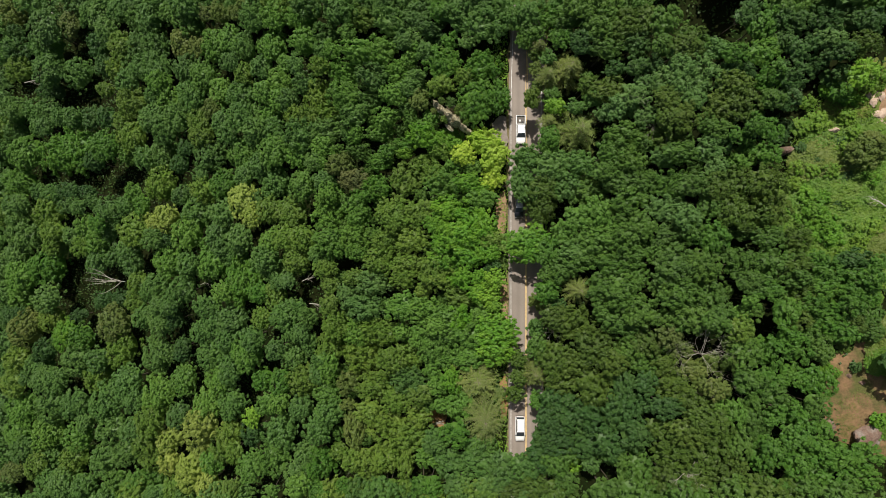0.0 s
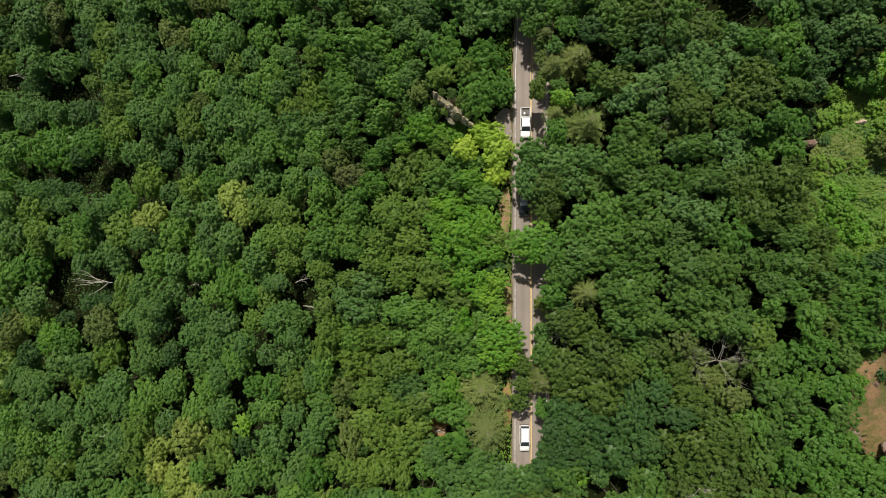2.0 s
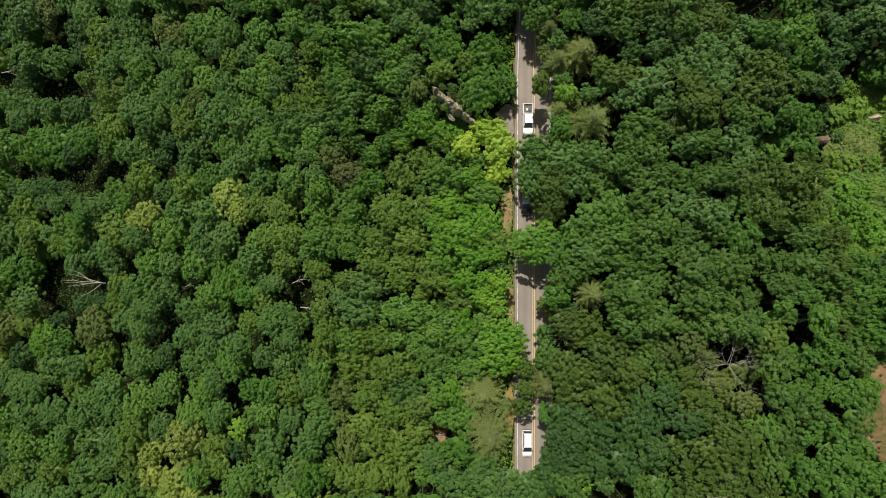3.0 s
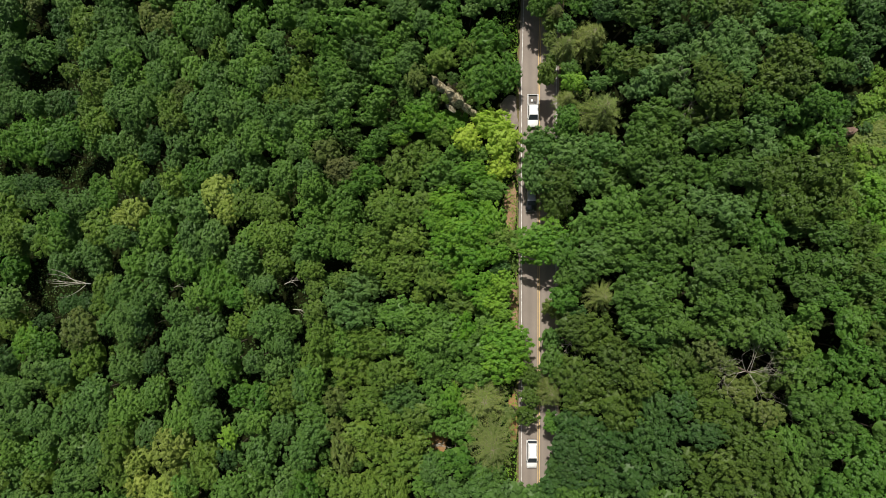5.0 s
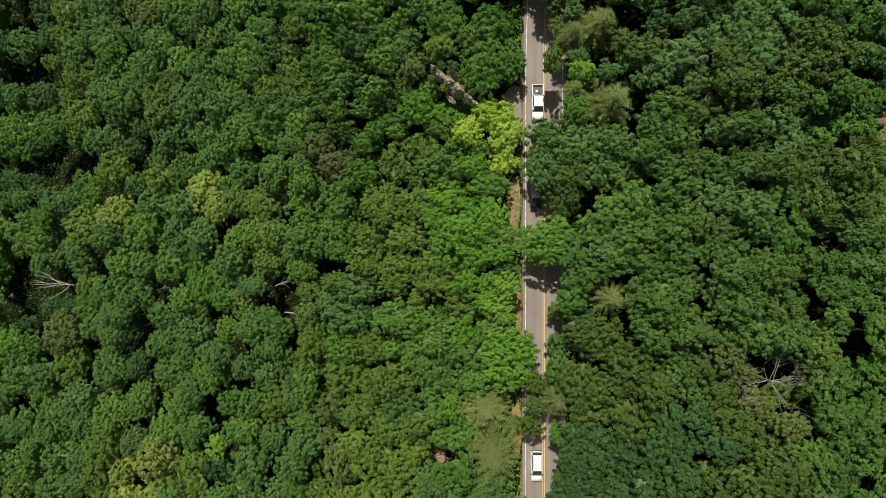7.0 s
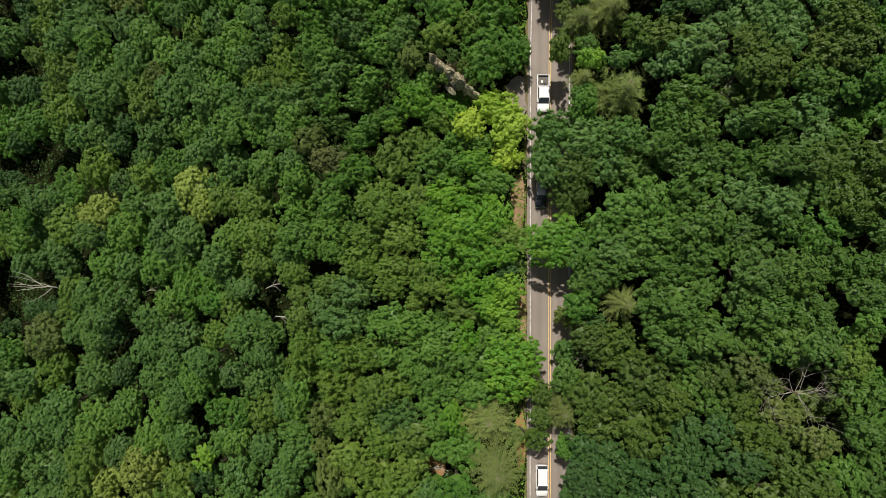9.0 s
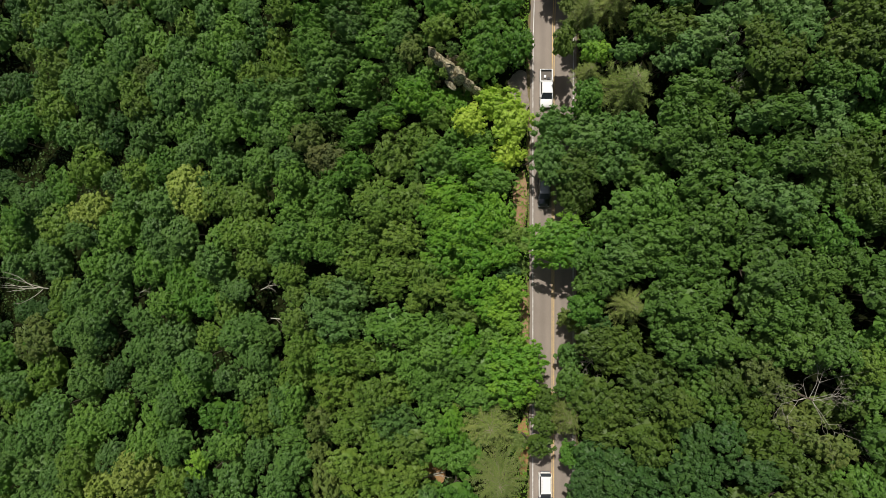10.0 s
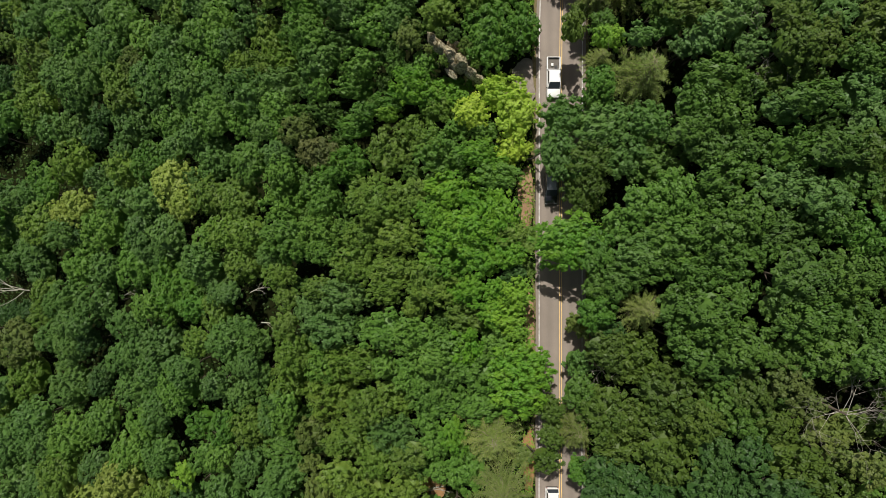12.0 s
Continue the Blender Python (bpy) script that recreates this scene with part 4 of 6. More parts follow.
blue(39.9, 7.0, 3.3, 20.7, 0.76)
blue(42.0, 5.3, 2.1, 23.5, 0.91)
forest(45.8, 7.4, 1.9, 22.8)
fresh(46.1, 2.0, 2.3, 24.0, 1.17)
forest(41.0, 2.1, 3.3, 20.2, 0.76)
forest(43.4, 3.0, 2.1, 22.5, 0.91)
forest(52.3, 3.0, 1.9, 21.9, 0.80)
forest(55.5, 2.0, 2.6, 23.9, 0.79)
deep(61.5, 1.8, 2.7, 21.9, 0.79)

# far slope, lower middle
oak(-130.5, -1.5, 3.7, -51.9, 1.22)
fresh(-118.1, -5.4, 5.2, -45.8, 1.22)
light(-127.6, -8.6, 4.3, -48.6, 1.22)
oak(-95.9, -1.7, 3.1, -37.9, 1.22)
oak(-90.5, -1.7, 3.1, -36.9, 1.22)
oak(-85.5, -3.8, 3.2, -34.3, 1.22)
oak(-96.6, -4.2, 2.9, -36.5, 1.22)
oak(-115.8, -14.5, 3.9, -43.5, 1.22)
light(-131.0, -15.0, 4.3, -53.8, 1.22)
olive(-82.4, -9.3, 2.7, -31.3, 1.22)
olive(-83.3, -14.0, 2.7, -32.7, 1.22)
oak(-75.4, -10.4, 3.8, -26.6, 1.22)
dark(-92.8, -14.0, 2.1, -39.6, 1.22)
dark(-89.2, -13.9, 2.1, -37.8, 1.22)
dark(-97.5, -14.6, 2.2, -41.6, 1.22)
light(-72.6, -3.7, 4.0, -27.5, 1.22)
oak(-65.0, -3.9, 3.1, -23.2, 1.22)
oak(-67.3, -10.7, 3.7, -23.6, 1.22)
oak(-73.2, -14.7, 2.3, -24.6, 1.22)
oak(-69.3, -14.5, 2.2, -22.3, 1.22)
light(-58.3, -3.6, 4.2, -21.7, 1.22)
light(-54.0, -10.7, 2.7, -17.7, 1.22)
oak(-59.7, -14.1, 2.2, -20.4, 1.22)
oak(-57.9, -14.1, 2.2, -21.4, 1.22)
brown(-126.2, -24.0, 5.3, -48.1, 1.22)
olive(-116.2, -20.7, 3.5, -46.5, 1.22)
dark(-130.6, -19.8, 2.2, -50.6, 1.22)
dark(-128.2, -19.9, 2.3, -51.1, 1.22)
vivid(-108.4, -24.8, 3.8, -40.9, 1.22)
fresh(-104.2, -26.0, 3.9, -40.6, 1.22)
oak(-104.2, -31.7, 4.0, -38.5, 1.22)
brown(-90.9, -20.5, 4.5, -34.4, 1.22)
olive(-89.8, -28.1, 4.3, -35.9, 1.22)
oak(-79.8, -18.2, 2.8, -29.1, 1.22)
oak(-73.4, -19.2, 3.5, -25.6, 1.22)
dark(-69.5, -18.3, 2.3, -25.8, 1.22)
oak(-76.6, -28.3, 4.4, -29.9, 1.22)
dark(-68.4, -25.7, 2.3, -28.2, 1.22)
dark(-68.8, -27.5, 2.3, -29.0, 1.22)
oak(-61.0, -20.9, 2.6, -21.7, 1.22)
oak(-58.8, -26.6, 3.7, -21.6, 1.22)
oak(-56.8, -18.5, 3.4, -20.1, 1.22)
oak(-53.4, -22.3, 3.0, -18.3, 1.22)
olive(-129.0, -33.5, 3.9, -49.4, 1.22)
dark(-117.3, -29.9, 3.4, -44.5, 1.22)
oak(-123.4, -35.5, 3.0, -49.8, 1.22)
oak(-118.8, -35.0, 3.0, -47.1, 1.22)
oak(-96.0, -30.8, 3.1, -35.5, 1.22)
oak(-52.5, -1.3, 3.4, -21.1, 1.22)
oak(-42.2, -2.5, 3.2, -12.3, 1.18)
fresh(-49.8, -8.1, 5.0, -17.6, 1.22)
fresh(-44.2, -10.5, 2.4, -14.5, 1.23)
oak(-41.0, -5.3, 3.4, -15.9, 1.12)
olive(-34.2, -2.7, 3.5, -11.5, 1.06)
oak(-38.7, -7.5, 1.8, -13.5, 1.17)
oak(-35.9, -7.4, 1.7, -10.7, 1.15)
olive(-40.2, -11.4, 3.0, -15.3, 1.19)
oak(-35.6, -14.1, 2.0, -13.4, 1.14)
oak(-33.7, -14.0, 2.0, -12.4, 1.13)
olive(-27.5, -4.4, 2.0, -7.7, 1.08)
olive(-25.6, -4.4, 2.0, -8.0, 1.06)
olive(-25.7, -8.2, 2.1, -8.9, 1.06)
olive(-25.2, -12.2, 2.1, -6.2, 1.06)
light(-25.9, -0.1, 2.2, -7.0, 1.07)
light(-23.7, -0.1, 2.2, -5.9, 1.05)
oak(-28.5, -1.4, 2.2, -8.6, 0.94)
light(-19.6, -0.6, 1.9, -5.1)
light(-18.1, -0.6, 1.9, -5.5)
olive(-14.0, -2.5, 3.3, -2.4, 0.86)
olive(-19.8, -6.2, 2.4, -4.3, 0.83)
blue(-15.9, -7.2, 4.2, -3.6, 0.76)
blue(-17.6, -12.6, 4.1, -3.7, 0.82)
blue(-21.3, -10.3, 2.2, -5.2, 1.22)
olive(-7.3, -3.5, 3.8, 0.6, 0.69)
olive(-2.1, -4.7, 3.0, 3.8, 1.15)
olive(-8.6, -6.6, 2.8, -1.2, 0.67)
light(-8.4, -12.2, 3.6, 2.0, 0.81)
light(-3.4, -13.1, 3.6, 4.5, 0.81)
light(-1.4, -15.9, 2.3, 5.7, 0.80)
light(-8.8, -17.7, 1.8, 1.3)
light(-5.1, -17.4, 1.8, 3.0)
olive(-24.3, -17.1, 3.0, -6.1, 1.12)
olive(-13.9, -18.4, 4.1, -2.9, 0.76)
light(-19.7, -18.9, 2.9, -6.1, 0.94)
oak(-52.6, -17.9, 4.0, -19.2, 1.22)
olive(-43.1, -16.7, 2.5, -14.4, 1.19)
oak(-45.7, -21.4, 2.8, -14.0, 1.22)
oak(-37.0, -15.8, 3.6, -11.4, 1.08)
oak(-35.3, -19.7, 2.0, -12.3, 1.14)
oak(-32.8, -19.5, 2.0, -10.6, 1.12)
oak(-31.4, -16.1, 2.1, -10.1, 1.17)
light(-47.5, -25.6, 3.7, -15.3, 1.22)
oak(-39.7, -23.8, 2.5, -12.9, 1.10)
oak(-35.9, -25.6, 3.4, -14.7, 1.10)
oak(-31.3, -21.9, 2.1, -12.6, 1.17)
olive(-26.1, -23.4, 3.6, -10.0, 1.17)
oak(-27.7, -26.1, 2.3, -6.8, 1.09)
light(-25.8, -26.1, 2.2, -6.4, 1.07)
olive(-18.0, -23.9, 4.5, -5.8, 0.89)
olive(-11.1, -23.7, 3.0, 0.8)
olive(-7.5, -23.2, 3.6, -1.1, 0.80)
light(-1.9, -20.3, 3.2, 3.9, 0.93)
light(-5.4, -19.0, 1.6, 2.9)
light(-3.6, -19.1, 1.5, 2.7)
oak(-53.1, -28.6, 3.0, -19.3, 1.22)

# lower middle, beside the road
vivid(0.7, -1.7, 3.8, 4.7, 0.76)
vivid(5.4, -0.8, 3.1, 7.4, 0.93)
vivid(9.0, -0.6, 2.0, 8.0)
vivid(2.1, -5.9, 2.3, 2.3)
vivid(4.2, -5.7, 2.2, 6.6)
olive(-0.7, -5.9, 3.0, 3.2, 0.77)
dark(9.9, -3.3, 1.6, 6.1, 0.86)
lime(10.2, -6.0, 2.1, 9.0, 0.95)
lime(8.9, -9.4, 2.6, 8.4, 0.75)
lime(10.1, -11.1, 1.4, 8.4, 0.92)
olive(3.3, -9.8, 2.8, 3.7, 0.75)
vivid(6.9, -8.7, 1.8, 7.0, 1.12)
light(0.4, -14.4, 2.8, 3.8)
vivid(3.3, -14.3, 2.8, 4.6)
vivid(10.6, -16.2, 4.6, 8.7, 0.76)
vivid(10.6, -19.8, 4.1, 8.6, 0.74)
light(5.7, -17.9, 3.8, 6.4, 0.88)
light(0.7, -17.6, 2.9, 3.6, 0.77)
light(0.2, -22.4, 3.5, 2.3, 0.80)
light(5.6, -22.2, 3.1, 6.0, 0.71)
fresh(19.8, -8.0, 2.3, 12.4, 1.05)
forest(20.1, -4.8, 1.8, 12.6)
forest(21.9, -4.7, 1.6, 13.7)
pine(25.4, -7.6, 2.7, 14.5)
brown(19.1, -10.5, 1.9, 6.2, 0.88)
dark(21.2, -10.9, 1.6, 10.1)
dark(22.4, -10.9, 1.4, 10.7)
forest(23.1, -3.0, 2.5, 13.5, 0.75)
forest(25.6, -1.6, 3.1, 14.5, 0.67)
light(29.0, -0.9, 3.1, 14.5, 0.67)
forest(31.6, -2.7, 3.3, 16.4, 0.75)
forest(34.5, -1.3, 2.8, 17.8, 0.79)
forest(30.3, -7.1, 3.5, 15.8, 0.76)
forest(32.4, -7.8, 3.5, 19.2, 0.83)
forest(29.9, -11.4, 2.2, 15.6, 0.82)
forest(32.5, -12.8, 3.8, 18.1, 0.74)
forest(35.1, -11.4, 2.8, 19.9, 0.93)
deep(25.0, -14.3, 4.0, 12.9, 0.79)
deep(21.3, -12.9, 2.5, 12.3, 0.91)
oak(18.6, -15.6, 1.7, 7.7, 1.14)
forest(18.7, -19.3, 2.4, 8.5)
deep(21.5, -21.4, 3.2, 11.6, 1.14)
deep(25.0, -21.7, 2.7, 12.6, 0.77)
deep(28.7, -18.1, 3.7, 15.7, 0.94)
deep(31.1, -20.7, 2.6, 17.1, 0.92)
forest(34.7, -18.3, 2.8, 16.3)
deep(37.1, -16.8, 2.4, 17.1, 1.17)
deep(14.9, -22.0, 1.8, 8.0)
deep(14.9, -25.4, 1.6, 7.5)
forest(39.9, -2.8, 3.5, 22.9, 0.83)
forest(44.7, -2.8, 3.0, 23.4, 0.94)
forest(41.2, -7.9, 3.6, 22.8, 0.79)
forest(46.5, -8.4, 3.0, 22.4, 0.88)
forest(42.6, -12.4, 2.6, 20.0)
forest(43.6, -12.0, 2.6, 22.3)
forest(46.1, -11.9, 2.4, 24.9, 0.85)
forest(38.8, -6.8, 2.3, 20.3)
forest(52.1, -2.8, 2.6, 22.8)
forest(56.0, -2.6, 2.8, 24.2, 0.93)
forest(52.5, -5.8, 2.3, 24.0, 0.75)
fresh(55.3, -6.9, 2.1, 24.0, 0.73)
deep(59.4, -2.5, 2.6, 25.2, 0.79)
forest(59.5, -4.9, 2.2, 25.4, 0.67)
deep(61.2, -7.9, 2.8, 23.9, 0.80)
light(52.2, -8.9, 1.4, 24.1, 0.93)
olive(50.9, -13.7, 1.9, 23.4, 1.20)
fresh(58.1, -10.8, 2.1, 24.4, 1.36)
deep(60.2, -11.8, 2.1, 24.4, 0.91)
fresh(59.0, -15.0, 2.1, 23.9, 0.73)
fresh(65.0, -3.6, 2.4, 25.2, 0.92)
fresh(64.0, -6.6, 2.6, 25.2, 0.71)
fresh(62.3, -9.3, 2.2, 24.9, 0.75)
fresh(66.1, -11.8, 3.4, 24.1, 0.78)
fresh(68.0, -9.1, 2.0, 26.7)
fresh(66.9, -14.2, 1.5, 24.3)
fresh(67.5, -14.1, 1.5, 25.0)
dark(69.3, -1.8, 2.4, 24.3, 0.69)
fresh(69.5, -4.6, 1.8, 25.4, 0.80)
fresh(70.9, -4.7, 1.3, 26.7, 1.29)
fresh(56.7, -17.9, 2.5, 23.0, 1.23)
fresh(61.1, -17.3, 2.6, 24.1, 0.86)
forest(64.0, -17.0, 1.9, 24.3, 1.10)
forest(51.5, -18.1, 2.5, 24.1)
deep(50.2, -19.4, 1.7, 22.3, 1.11)
deep(40.3, -21.0, 2.0, 17.2)
brown(43.2, -18.2, 2.0, 17.9, 0.90)
brown(48.7, -20.8, 2.6, 18.1, 0.77)
brown(44.4, -21.3, 2.2, 19.0, 0.73)
deep(50.2, -16.2, 1.6, 20.9, 0.88)
forest(71.7, -11.0, 1.9, 24.8)
forest(71.4, -13.4, 1.9, 25.2)

# far slope, lowest
olive(-129.6, -40.6, 3.8, -49.4, 1.22)
oak(-125.2, -38.4, 3.0, -49.8, 1.22)
oak(-116.8, -38.2, 3.4, -43.7, 1.22)
oak(-111.9, -38.0, 3.6, -42.4, 1.22)
olive(-98.6, -36.5, 4.3, -39.8, 1.22)
oak(-84.9, -35.7, 4.2, -30.3, 1.22)
light(-128.6, -48.9, 5.2, -51.5, 1.22)
oak(-115.7, -46.2, 4.3, -44.8, 1.22)
oak(-105.7, -44.8, 4.1, -41.2, 1.22)
oak(-93.7, -42.6, 4.7, -35.4, 1.22)
oak(-82.4, -40.4, 3.5, -30.1, 1.22)
light(-75.4, -38.4, 4.4, -27.8, 1.22)
light(-67.8, -34.3, 3.6, -26.8, 1.22)
light(-56.2, -33.4, 3.7, -20.7, 1.22)
light(-59.3, -39.4, 3.9, -21.2, 1.22)
oak(-68.6, -43.4, 3.0, -25.5, 1.22)
olive(-76.5, -45.0, 3.8, -25.9, 1.22)
light(-131.8, -57.4, 4.2, -54.0, 1.22)
light(-118.9, -55.2, 4.9, -48.2, 1.22)
light(-104.1, -53.4, 4.0, -38.9, 1.22)
oak(-100.9, -49.0, 2.3, -39.1, 1.22)
oak(-91.7, -49.9, 4.1, -34.2, 1.22)
oak(-82.2, -48.2, 3.1, -28.5, 1.22)
olive(-79.4, -51.6, 3.1, -28.9, 1.22)
brown(-132.0, -68.3, 2.7, -51.7, 1.22)
brown(-127.2, -66.9, 2.6, -48.2, 1.22)
olive(-120.1, -64.2, 3.3, -45.4, 1.22)
oak(-126.6, -60.7, 3.6, -49.1, 1.22)
oak(-119.2, -63.6, 4.0, -49.5, 1.22)
olive(-109.1, -62.8, 4.6, -45.3, 1.22)
oak(-113.8, -68.1, 3.6, -42.0, 1.22)
oak(-109.7, -67.4, 3.6, -40.4, 1.22)
oak(-106.7, -68.5, 3.2, -41.6, 1.22)
oak(-101.9, -67.3, 3.2, -38.9, 1.22)
oak(-95.2, -59.7, 4.0, -37.2, 1.22)
oak(-87.9, -56.5, 3.6, -34.5, 1.22)
olive(-78.0, -56.1, 3.6, -30.4, 1.22)
pale(-72.3, -50.5, 3.2, -27.2, 1.22)
pale(-71.6, -55.9, 2.9, -26.2, 1.22)
pale(-60.7, -44.1, 4.3, -18.2, 1.22)
pale(-61.1, -50.1, 2.7, -22.2, 1.22)
pale(-64.4, -57.1, 4.3, -21.8, 1.22)
pale(-58.6, -59.1, 2.9, -19.7, 1.22)
light(-57.7, -53.1, 2.9, -19.3, 1.22)
olive(-54.9, -49.8, 3.1, -19.6, 1.22)
light(-91.3, -66.0, 3.7, -36.0, 1.22)
light(-82.1, -62.8, 3.0, -30.5, 1.22)
fresh(-78.5, -62.9, 3.4, -32.4, 1.22)
olive(-70.0, -62.3, 2.9, -26.0, 1.22)
oak(-52.5, -30.6, 2.7, -18.6, 1.22)
oak(-52.3, -38.7, 3.3, -18.6, 1.22)
lime(-45.9, -40.4, 2.0, -15.8, 1.21)
light(-42.5, -37.3, 2.4, -15.2, 1.16)
fresh(-38.8, -32.0, 3.0, -14.8, 1.19)
light(-39.3, -36.7, 2.4, -14.8, 1.17)
olive(-33.2, -31.5, 4.0, -12.4, 1.15)
oak(-33.3, -37.4, 3.1, -12.3)
light(-26.4, -32.9, 3.1, -8.3, 0.84)
oak(-28.1, -28.5, 2.3, -7.4, 1.09)
light(-26.2, -28.5, 2.2, -7.0, 1.07)
oak(-25.6, -36.9, 3.8, -6.4, 0.88)
brown(-21.5, -35.2, 1.7, -7.1, 0.90)
oak(-28.3, -40.9, 3.6, -6.3)
brown(-19.6, -40.6, 3.0, -5.5, 1.40)
olive(-15.2, -31.0, 4.4, -5.1, 0.78)
olive(-16.1, -35.5, 3.3, -1.9, 0.79)
olive(-12.2, -39.1, 4.5, -2.3, 0.79)
olive(-9.9, -32.7, 3.1, -1.7, 0.92)
oak(-7.3, -28.1, 3.7, 1.1, 0.75)
olive(-4.7, -30.5, 2.6, 1.8, 0.82)
olive(-5.0, -35.8, 2.6, -0.7, 0.91)
olive(-6.3, -40.9, 4.1, -1.4, 0.76)
oak(-2.1, -40.1, 2.3, 1.7)
light(-0.9, -28.2, 2.1, 2.5)
olive(-53.6, -46.8, 3.3, -20.4, 1.22)
dark(-46.6, -45.4, 2.7, -16.6, 1.22)
oak(-39.4, -44.4, 4.4, -14.8, 1.15)
light(-40.3, -50.4, 3.4, -13.1, 1.14)
oak(-32.3, -48.3, 3.0, -11.5)
fresh(-28.5, -50.3, 3.7, -9.6)
oak(-34.5, -52.3, 2.8, -11.7, 1.09)
light(-46.0, -52.3, 3.4, -14.9, 1.22)
olive(-50.6, -49.4, 2.2, -17.0, 1.22)
olive(-54.7, -60.1, 2.4, -20.1, 1.22)
olive(-51.8, -59.2, 2.4, -18.3, 1.22)
light(-33.1, -54.3, 3.0, -8.0)
fresh(-29.2, -55.1, 2.0, -9.4, 1.09)
fresh(-27.5, -54.8, 2.0, -8.7, 1.08)
olive(-20.1, -47.2, 2.5, -5.9)
olive(-17.7, -47.1, 2.5, -5.5)
olive(-17.5, -52.6, 3.7, -5.9, 0.87)
olive(-12.4, -46.0, 3.8, -2.2, 0.94)
olive(-11.3, -51.5, 2.4, -1.0, 0.70)
olive(-8.1, -46.0, 1.9, 0.1, 1.50)
light(-2.9, -44.1, 2.9, 0.6, 0.75)
fresh(-4.4, -49.7, 2.1, 1.5)
fresh(-2.1, -48.4, 2.0, 4.4)
vivid(1.8, -27.0, 2.0, 3.5, 1.22)
rust_bush(-0.3, -36.9, 1.3, gz(-0.3, -36.9) + 3.0)
pine(7.0, -26.5, 4.9, 6.0, 0.91)
pine(8.4, -34.3, 4.0, 7.0, 1.20)
light(3.7, -32.0, 3.0, 2.5, 1.15)
fresh(2.4, -37.0, 2.8, 8.1, 0.85)
oak(-2.5, -40.6, 1.5, 3.8)
oak(-1.1, -40.9, 1.5, 3.0)
oak(1.8, -44.7, 3.7, 3.3, 0.81)
oak(7.5, -43.6, 3.8, 5.7, 0.76)
oak(12.4, -44.1, 3.3, 7.8)
oak(15.9, -42.9, 3.0, 9.6, 0.92)
oak(8.3, -47.4, 2.2, 7.6)
oak(10.4, -47.8, 2.2, 6.6)
oak(2.4, -49.1, 2.3, 3.6)
oak(4.0, -48.4, 2.2, 5.4)
dark(19.3, -40.6, 3.2, 10.5, 0.93)
forest(21.7, -40.9, 2.5, 12.4)
deep(14.0, -47.9, 2.9, 7.3, 0.67)
deep(18.0, -46.2, 3.0, 10.1, 0.77)
dark_pine(17.9, -24.3, 2.9, 9.2, 1.2)
deep(14.3, -28.8, 2.1, 8.0, 0.78)
fresh(18.5, -29.6, 1.2, 7.3)
fresh(18.5, -30.4, 1.2, 7.4)
dark(21.5, -29.8, 3.0, 11.1, 0.92)
dark(20.0, -32.7, 2.3, 12.0)
dark(24.4, -32.0, 3.6, 12.8, 0.94)
dark(22.1, -36.7, 3.4, 11.8, 0.88)
dark(19.3, -37.2, 1.9, 10.1, 1.38)
deep(23.6, -25.6, 3.4, 11.5, 0.69)
deep(28.6, -26.0, 3.5, 14.7, 0.94)
dark(28.9, -31.5, 3.5, 14.4, 0.94)
dark(28.0, -37.0, 3.2, 12.9, 0.80)
dark(32.8, -29.7, 3.2, 17.1)
dark(33.6, -25.4, 2.2, 16.5, 1.18)
dark(35.1, -33.7, 2.8, 18.7)
dark(30.5, -35.9, 2.6, 17.5, 0.92)
lime(26.2, -43.1, 2.0, 5.3)
forest(31.2, -43.7, 1.8, 17.0, 0.89)
forest(33.5, -42.1, 1.4, 14.8, 1.29)
forest(35.9, -40.0, 2.4, 18.2, 1.17)
deep(41.4, -24.8, 2.9, 19.5, 0.80)
dark(39.4, -28.0, 2.7, 20.5, 0.71)
deep(39.1, -32.5, 2.9, 20.0, 0.80)
deep(44.0, -27.2, 2.9, 20.7, 0.87)
deep(45.1, -28.9, 2.5, 23.1, 0.77)
deep(42.8, -31.9, 3.4, 22.6, 0.72)
deep(46.9, -30.1, 2.3, 23.3)
deep(40.9, -36.5, 3.3, 20.4, 0.71)
deep(45.2, -36.1, 3.1, 21.3, 0.75)
deep(47.3, -34.2, 1.9, 23.2, 1.10)
deep(44.0, -40.3, 3.1, 20.9, 0.75)
deep(39.8, -40.4, 2.5, 20.7)
deep(48.8, -38.9, 2.3, 21.5, 0.92)
deep(50.5, -40.4, 2.3, 22.7, 0.75)
forest(51.5, -22.3, 2.2, 24.5, 0.92)
light(50.5, -28.2, 1.5, 22.7, 1.38)
forest(52.8, -29.4, 2.1, 23.6, 1.18)
forest(50.9, -33.3, 2.1, 23.4, 1.27)
fresh(55.5, -22.6, 2.3, 23.8)
forest(55.8, -24.7, 2.2, 25.2, 0.83)
fresh(57.7, -26.9, 2.0, 25.4)
fresh(59.6, -28.4, 1.8, 25.3)
fresh(55.6, -28.7, 1.9, 24.1, 0.90)
fresh(63.7, -22.7, 2.6, 23.9)
forest(62.1, -26.1, 1.8, 26.1, 1.20)
fresh(59.1, -31.3, 2.4, 25.7, 0.92)
fresh(55.2, -33.7, 1.8, 25.3, 1.20)
fresh(54.1, -35.9, 1.7, 24.2)
fresh(55.3, -40.8, 1.5, 23.6)
fresh(56.2, -40.4, 1.5, 24.5)
fresh(59.8, -36.2, 2.2, 24.6)
fresh(63.8, -34.0, 2.8, 24.6, 0.73)
fresh(67.5, -34.9, 2.8, 24.6, 0.73)
fresh(71.0, -34.6, 2.4, 25.4, 0.85)
fresh(65.5, -38.7, 2.8, 24.5, 0.87)
fresh(70.1, -38.4, 2.8, 25.1, 0.80)
